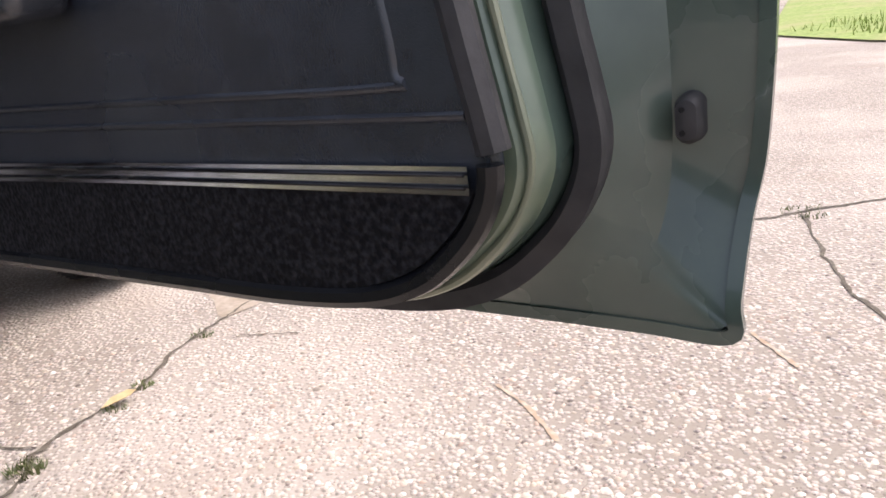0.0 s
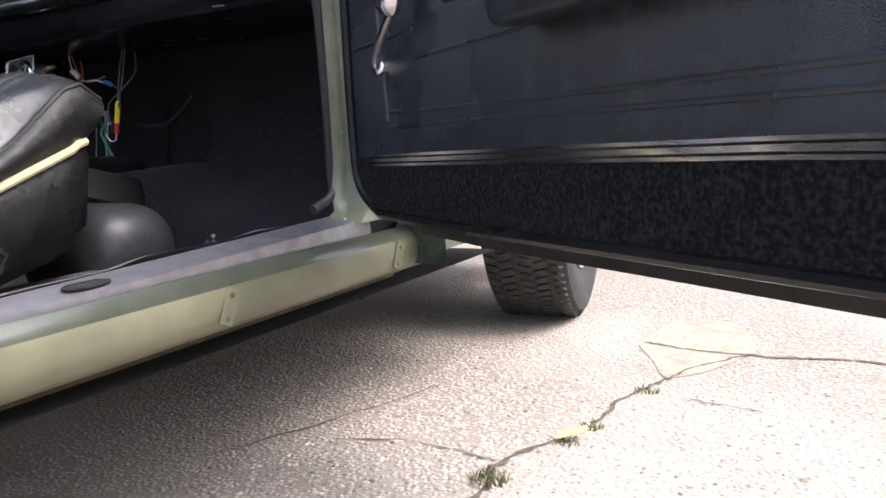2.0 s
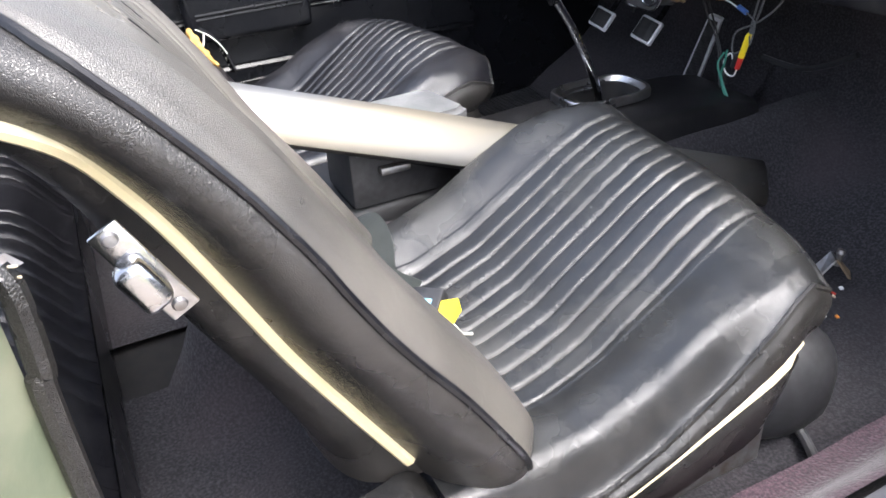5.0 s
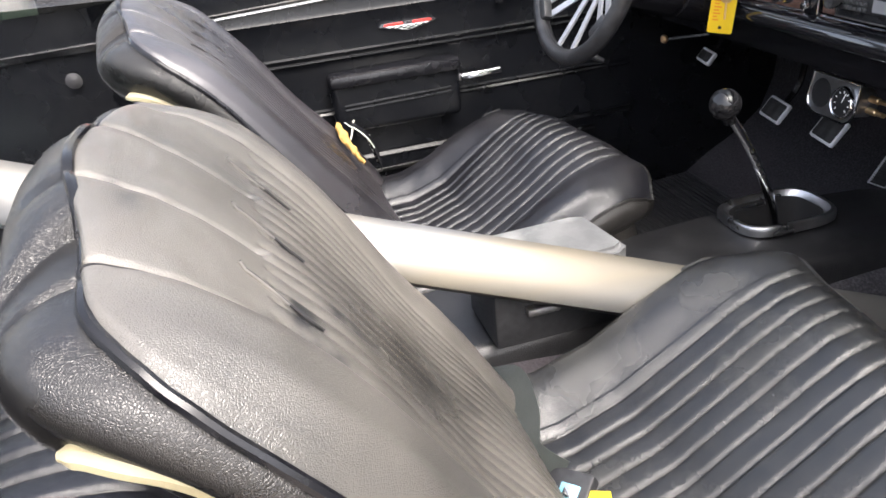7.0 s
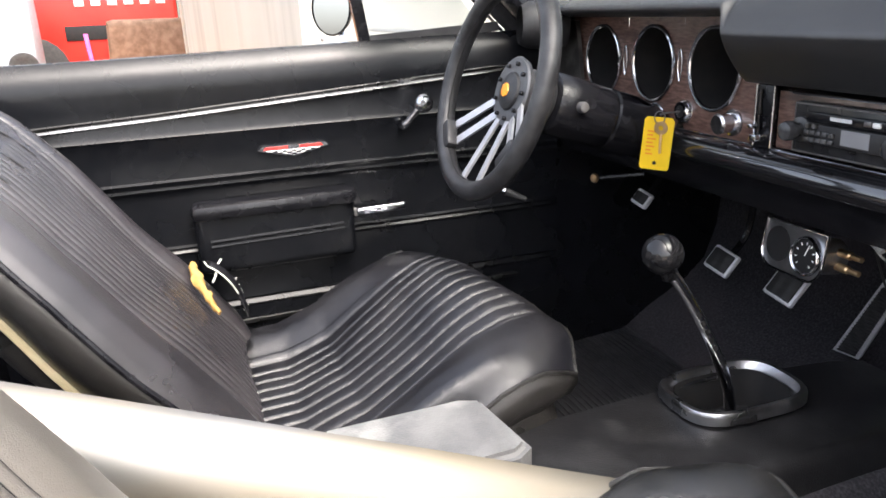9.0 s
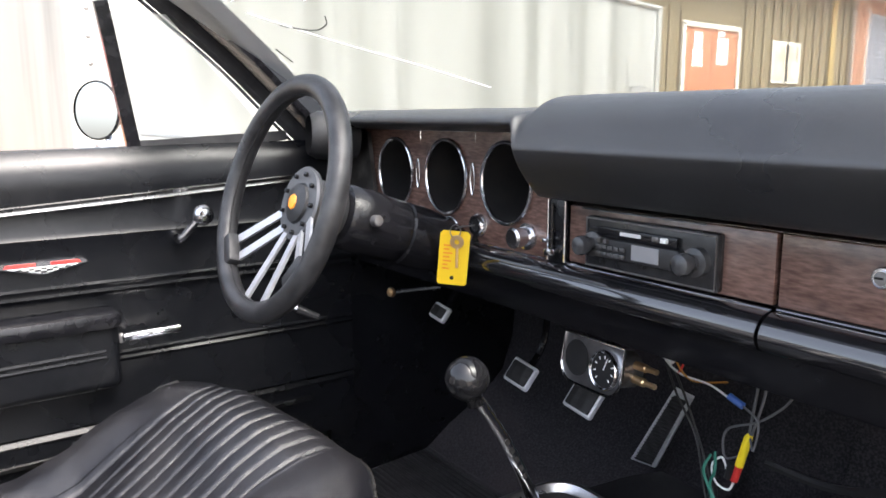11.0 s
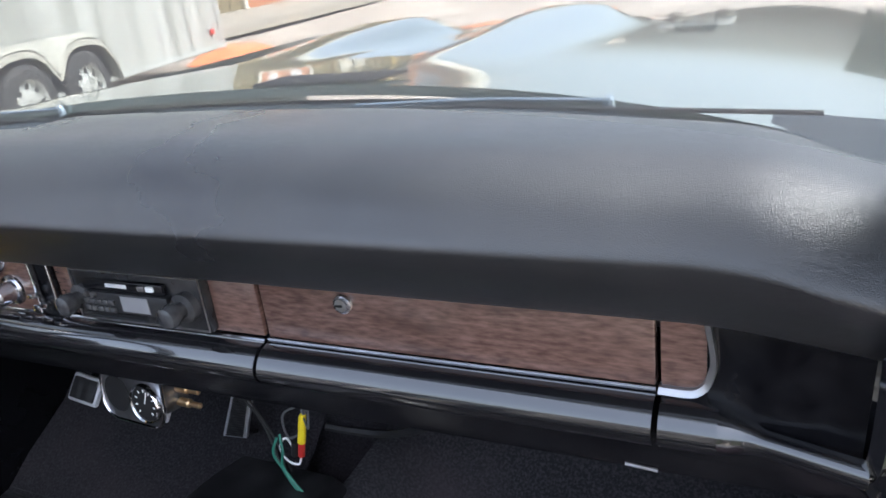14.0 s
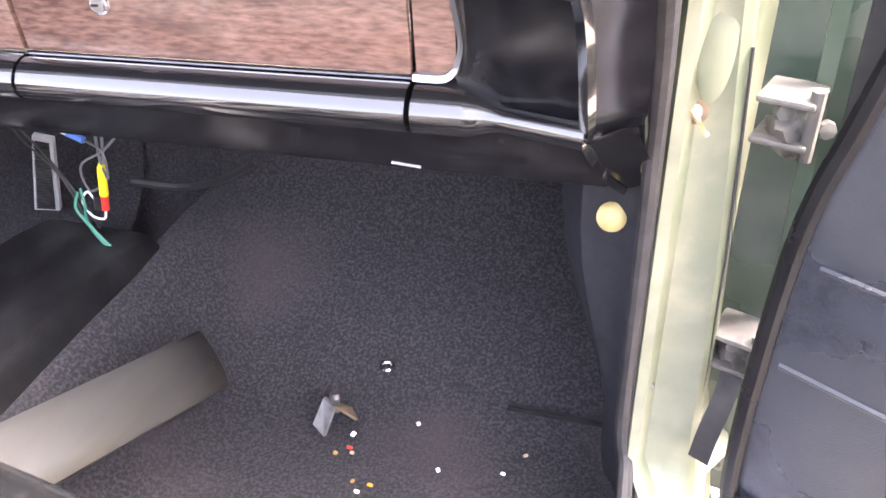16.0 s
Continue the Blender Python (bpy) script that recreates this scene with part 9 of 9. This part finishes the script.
lathe_part("pot", [(0.24, 0.0), (0.36, 0.22), (0.44, 0.62), (0.46, 0.80), (0.42, 0.86), (0.36, 0.82), (0.0, 0.76)], bp(15.6, 1.1, 0.10), (0, 0, 1), mat("navy_glaze", (0.03, 0.05, 0.12), 0.3), plt, seg=28)
van = thing("parked_car", (-3.6, 40, 1.0), "white parked car far down the street", "car")
VC = V((-5.2, 47, ground_z(-5.2, 47)))
bm = bmesh.new()
rbox(bm, VC + V((0, 0, 0.75)), (4.4, 1.8, 0.7), 0.2, None, 3)
part("body", bm, WPAINT, van, "white car body")
bm = bmesh.new()
rbox(bm, VC + V((0.1, 0, 1.3)), (2.4, 1.6, 0.6), 0.25, None, 3)
part("cabin", bm, DARK, van, "dark car glass")
for dx in (-1.4, 1.4):
    lathe_part("wheel", [(0.0, 0.1), (0.2, 0.1), (0.34, 0.08), (0.34, -0.1), (0.0, -0.1)], VC + V((dx, -0.85, 0.34)), (0, -1, 0), TYRE, van, "dark wheel", seg=24)

# ---- yard beyond the driver's window ----
YARD = ((-4.0, -0.2), (-4.2, -1.6), (-6.9, -2.42), (-7.5, -2.72), (-8.75, -2.42), (-8.95, -2.05), (-9.0, -1.6), (-8.4, -0.5), (-7.4, 0.2))
b = bmesh.new()
v = [b.verts.new((x, y, ground_z(x, y) + 0.02)) for x, y in YARD]
b.faces.new(v)
solo("orange_yard", b, mat("orange_clay", (0.66, 0.21, 0.025), 0.85, color2=(0.72, 0.29, 0.06), scale=2, stains=(0.66, 0.55, 0.42), stain_scale=0.7, stain_range=(0.5, 0.7)), "orange painted yard surface", "yard", kind="structure")
pillar_w = thing("white_column", (-6.6, -0.5, 0.3), "white rendered column with ribbon tape", "column")
bm = bmesh.new()
rbox(bm, (-6.7, -0.20, 1.9), (0.6, 0.88, 3.6), 0.02)
part("shaft", bm, WPAINT, pillar_w, "white column shaft")
for y, z0, z1, m in ((-0.385, 0.3, 1.47, mat("magenta_tape", (0.75, 0.12, 0.45), 0.5)), (-0.22, 0.3, 1.46, STEEL)):
    box_part("tape", (-6.395, y, (z0 + z1) / 2), (0.01, 0.05, z1 - z0), m, pillar_w, "ribbon tape", 0)
box_part("tape", (-6.394, -0.29, 1.49), (0.012, 0.24, 0.04), BLUE_PL, pillar_w, "blue tape", 0)
fk = thing("forklift", (-6.9, -1.3, 0.4), "red forklift with black mast and cage", "forklift")
FRED = mat("forklift_red", (0.62, 0.012, 0.006), 0.5, color2=(0.68, 0.022, 0.012), scale=5)
box_part("counterweight", (-6.9, -1.32, 0.98), (0.5, 1.33, 0.72), FRED, fk, "red counterweight", 0.08)
box_part("vent_slot", (-6.645, -1.30, 0.95), (0.02, 0.55, 0.12), DARK, fk, "dark slot", 0.01)
for i in range(6):
    box_part("name_bar", (-6.645, -1.43 + i * 0.13, 1.21), (0.012, 0.075, 0.085), WHITE, fk, "white lettering block", 0.005)
box_part("seat", (-7.05, -1.30, 1.50), (0.5, 0.6, 0.3), mat("pink_grey_tank", (0.62, 0.50, 0.46), 0.5), fk, "pale gas bottle and seat", 0.12)
for y in (-1.85, -0.8):
    bar_part("cage_post", [(-7.0, y, 1.3), (-6.95, y, 2.35)], 0.045, STEEL, fk, "cage post", seg=8)
    bar_part("mast", [(-7.45, y + 0.1, 0.4), (-7.45, y + 0.1, 2.8)], 0.06, DARK, fk, "black mast", seg=8)
box_part("cage_roof", (-7.2, -1.32, 2.33), (0.9, 1.15, 0.07), STEEL, fk, "cage roof", 0.01)
for y in (-1.85, -0.85):
    lathe_part("wheel", [(0.0, 0.1), (0.2, 0.1), (0.3, 0.06), (0.3, -0.1), (0.0, -0.1)], (-6.72, y, 0.66), (1, 0, 0), TYRE, fk, "", seg=24)
rack = thing("pallet_racking", (-7.55, -2, 0.5), "dark steel storage racking in an open shed", "racking")
for y in (-3.6, -2.6, -1.6, -0.7):
    bar_part("upright", [(-7.55, y, 0.5), (-7.55, y, 4.2)], 0.06, DARK, rack, "", seg=6)
for z in (2.0, 2.5, 3.0, 3.5):
    bar_part("beam", [(-7.55, -4.0, z), (-7.55, -0.66, z)], 0.05, STEEL, rack, "", seg=6)
FAR = 1.5
for far_ob in (fk, rack):
    far_ob.location = V((0.613, -0.711, 1.017)) + FAR * (far_ob.location - V((0.613, -0.711, 1.017)))
    far_ob.scale = (FAR, FAR, FAR)
shed = thing("open_shed", (-14, -4, 0.6), "pale open shed wall behind the yard", "shed")
box_part("wall", (-14.5, -4, 2.3), (0.2, 22, 3.6), WPAINT, shed, "pale shed wall", 0.02)
blk = thing("stump_block", (-8.3, -0.95, 0.39), "rough brown block on the yard", "block")
bm = bmesh.new()
rbox(bm, (-8.3, -0.95, 0.72), (0.5, 0.86, 0.68), 0.06, None, 3)
for v in bm.verts:
    v.co += V((noise.noise(v.co * 7), noise.noise(v.co * 7 + V((3, 0, 0))), noise.noise(v.co * 7 + V((0, 5, 0))))) * 0.05
part("lump", bm, mat("brown_stone", (0.12, 0.07, 0.045), 0.9, color2=(0.2, 0.13, 0.09), scale=12, bump=0.8, bump_scale=30), blk, "rough brown block")
bin_ = thing("wheeled_bin", (-9.5, -2.5, 0.46), "grey wheeled bin beside the shed", "bin")
box_part("body", (-9.45, -2.52, 0.95), (0.55, 0.62, 0.9), mat("grey_bin", (0.30, 0.33, 0.36), 0.5), bin_, "grey bin body", 0.05)
lathe_part("wheel", [(0.0, 0.02), (0.08, 0.02), (0.12, 0.03), (0.155, 0.02), (0.155, -0.03), (0.0, -0.03)], (-9.14, -2.36, 0.60), (1, 0, 0), TYRE, bin_, "bin wheel", seg=20)
cr = thing("timber_crate", (-9.9, -3.2, 0.48), "tan timber crate standing in the yard", "crate")
box_part("box", (-9.9, -3.22, 0.92), (0.5, 0.50, 0.86), mat("tan_timber", (0.45, 0.30, 0.15), 0.8, color2=(0.52, 0.37, 0.2), scale=10), cr, "", 0.02)
tb = thing("plastic_tub", (-8.75, -2.9, 0.42), "pale blue plastic tub", "tub")
box_part("tub", (-8.75, -2.92, 0.52), (0.25, 0.30, 0.19), mat("pale_blue_tub", (0.55, 0.65, 0.75), 0.5), tb, "", 0.03)
pk = thing("marker_ribbon", (-6.99, -1.39, 0.32), "short stake with a pink ribbon", "stake")
bar_part("stake", [(-6.99, -1.39, 0.31), (-6.95, -1.44, 0.55), (-6.98, -1.47, 0.95)], 0.018, bpy.data.materials["magenta_tape"], pk, "", seg=6)

# ---- verge with grass and trees at the right ----
b = bmesh.new()
v = [b.verts.new((x, y, ground_z(x, y) + 0.015)) for x, y in ((4.5, 5.9), (4.65, 4.4), (7.0, 1.0), (30, -6), (60, 10), (40, 40), (9, 16))]
b.faces.new(v)
solo("grass_verge", b, mat("grass_ground", (0.14, 0.20, 0.035), 0.95, color2=(0.26, 0.31, 0.09), scale=25, bump=0.8, bump_scale=40, stains=(0.30, 0.27, 0.13), stain_scale=1.5, stain_range=(0.5, 0.8)), "green grass verge beyond the yard", "grass", kind="structure")
rnd = random.Random(8)
verts, faces = [], []
for _ in range(9000):
    f = rnd.random() ** 1.5
    x, y = 4.7 + f * 9 + rnd.random() * 1.5, 6.0 - rnd.random() * 4.5 + f * 3
    h = rnd.uniform(0.04, 0.11)
    a = rnd.uniform(0, 6.28)
    w_ = 0.008
    k = len(verts)
    z = ground_z(x, y) + 0.012
    verts += [(x - w_ * math.cos(a), y - w_ * math.sin(a), z), (x + w_ * math.cos(a), y + w_ * math.sin(a), z), (x + rnd.uniform(-0.05, 0.05), y + rnd.uniform(-0.05, 0.05), z + h)]
    faces.append((k, k + 1, k + 2))
me = bpy.data.meshes.new("verge_grass")
me.from_pydata(verts, [], faces)
me.materials.append(mat("verge_blades", (0.16, 0.24, 0.04), 0.8, color2=(0.30, 0.36, 0.10), scale=6))
tagged(new("verge_grass", me), "short green grass blades on the verge", "grass", kind="stuff")
BARK = mat("grey_bark", (0.10, 0.085, 0.07), 0.95, color2=(0.17, 0.15, 0.13), scale=15, bump=0.6, bump_scale=20)
FOL = mat("bare_twig_foliage", (0.07, 0.075, 0.045), 0.9, color2=(0.13, 0.13, 0.09), scale=3, random_tint=0.3)


def tree(x, y, h, seed):
    r_ = random.Random(seed)
    z0 = ground_z(x, y)
    t = thing("tree", (x, y, z0), "bare grey roadside tree with thin foliage", "tree", "trees beyond the verge")
    trunk = catmull([(x, y, z0), (x + 0.1, y, z0 + h * 0.3), (x - 0.05, y + 0.1, z0 + h * 0.6), (x, y, z0 + h)], 4)
    bar_part("trunk", trunk, [0.16 - 0.011 * i for i in range(len(trunk))], BARK, t, "grey trunk", seg=8)
    bm_ = bmesh.new()
    tips = []
    for i in range(14):
        b0 = trunk[3 + i % (len(trunk) - 4)]
        d_ = V((r_.uniform(-1, 1), r_.uniform(-1, 1), r_.uniform(0.2, 1.0))).normalized() * r_.uniform(0.25, 0.5) * h * 0.6
        tube(bm_, [b0, b0 + d_ * 0.5 + V((0, 0, 0.1)), b0 + d_], [0.05, 0.03, 0.012], 5)
        tips.append((b0, d_))
    part("limbs", bm_, BARK, t, "bare limbs")
    vs_, fs_ = [], []
    for _ in range(1500):
        b0, d_ = tips[r_.randrange(len(tips))]
        p = b0 + d_ * r_.uniform(0.3, 1.15) + V((r_.gauss(0, 0.3), r_.gauss(0, 0.3), r_.gauss(0, 0.3)))
        s_ = r_.uniform(0.04, 0.10)
        k = len(vs_)
        vs_ += [p, p + V((r_.uniform(-s_, s_), r_.uniform(-s_, s_), s_)), p + V((r_.uniform(-s_, s_), s_, r_.uniform(-s_, s_)))]
        fs_.append((k, k + 1, k + 2))
    me_ = bpy.data.meshes.new("crown")
    me_.from_pydata([tuple(q) for q in vs_], [], fs_)
    me_.materials.append(FOL)
    o_ = new("crown", me_)
    o_.parent = t
    o_.matrix_parent_inverse = Matrix.Translation(t.location).inverted()


for i, (x, y, h) in enumerate(((11, 22, 7), (15, 24, 8), (19, 25, 6.5), (24, 26, 8), (13, 27, 9), (21, 30, 9), (30, 27, 8), (17, 33, 10), (9.5, 30, 8), (27, 20, 7))):
    tree(x, y, h, i)
b = bmesh.new()
grid(b, [[(x, 46 - 0.1 * x + 3 * math.sin(x * 0.4), z + (1.2 * noise.noise((x * 0.3, 0, 0)) if z > 1 else 0)) for x in range(4, 80, 2)] for z in (0.0, 3.0, 6.5)])
solo("backdrop_woods", b, mat("hazy_woods", (0.13, 0.13, 0.10), 1.0, color2=(0.22, 0.22, 0.19), scale=1.2, stretch=(1, 1, 0.6)), "hazy grey-green woods far behind the verge", "woods", kind="structure")
pole = thing("utility_pole", (10.2, 20.5, 0.2), "pale utility pole by the road", "pole")
bar_part("shaft", [(10.2, 20.5, 0.2), (10.2, 20.5, 7.5)], [0.13, 0.10], TRIMW, pole, "", seg=10)
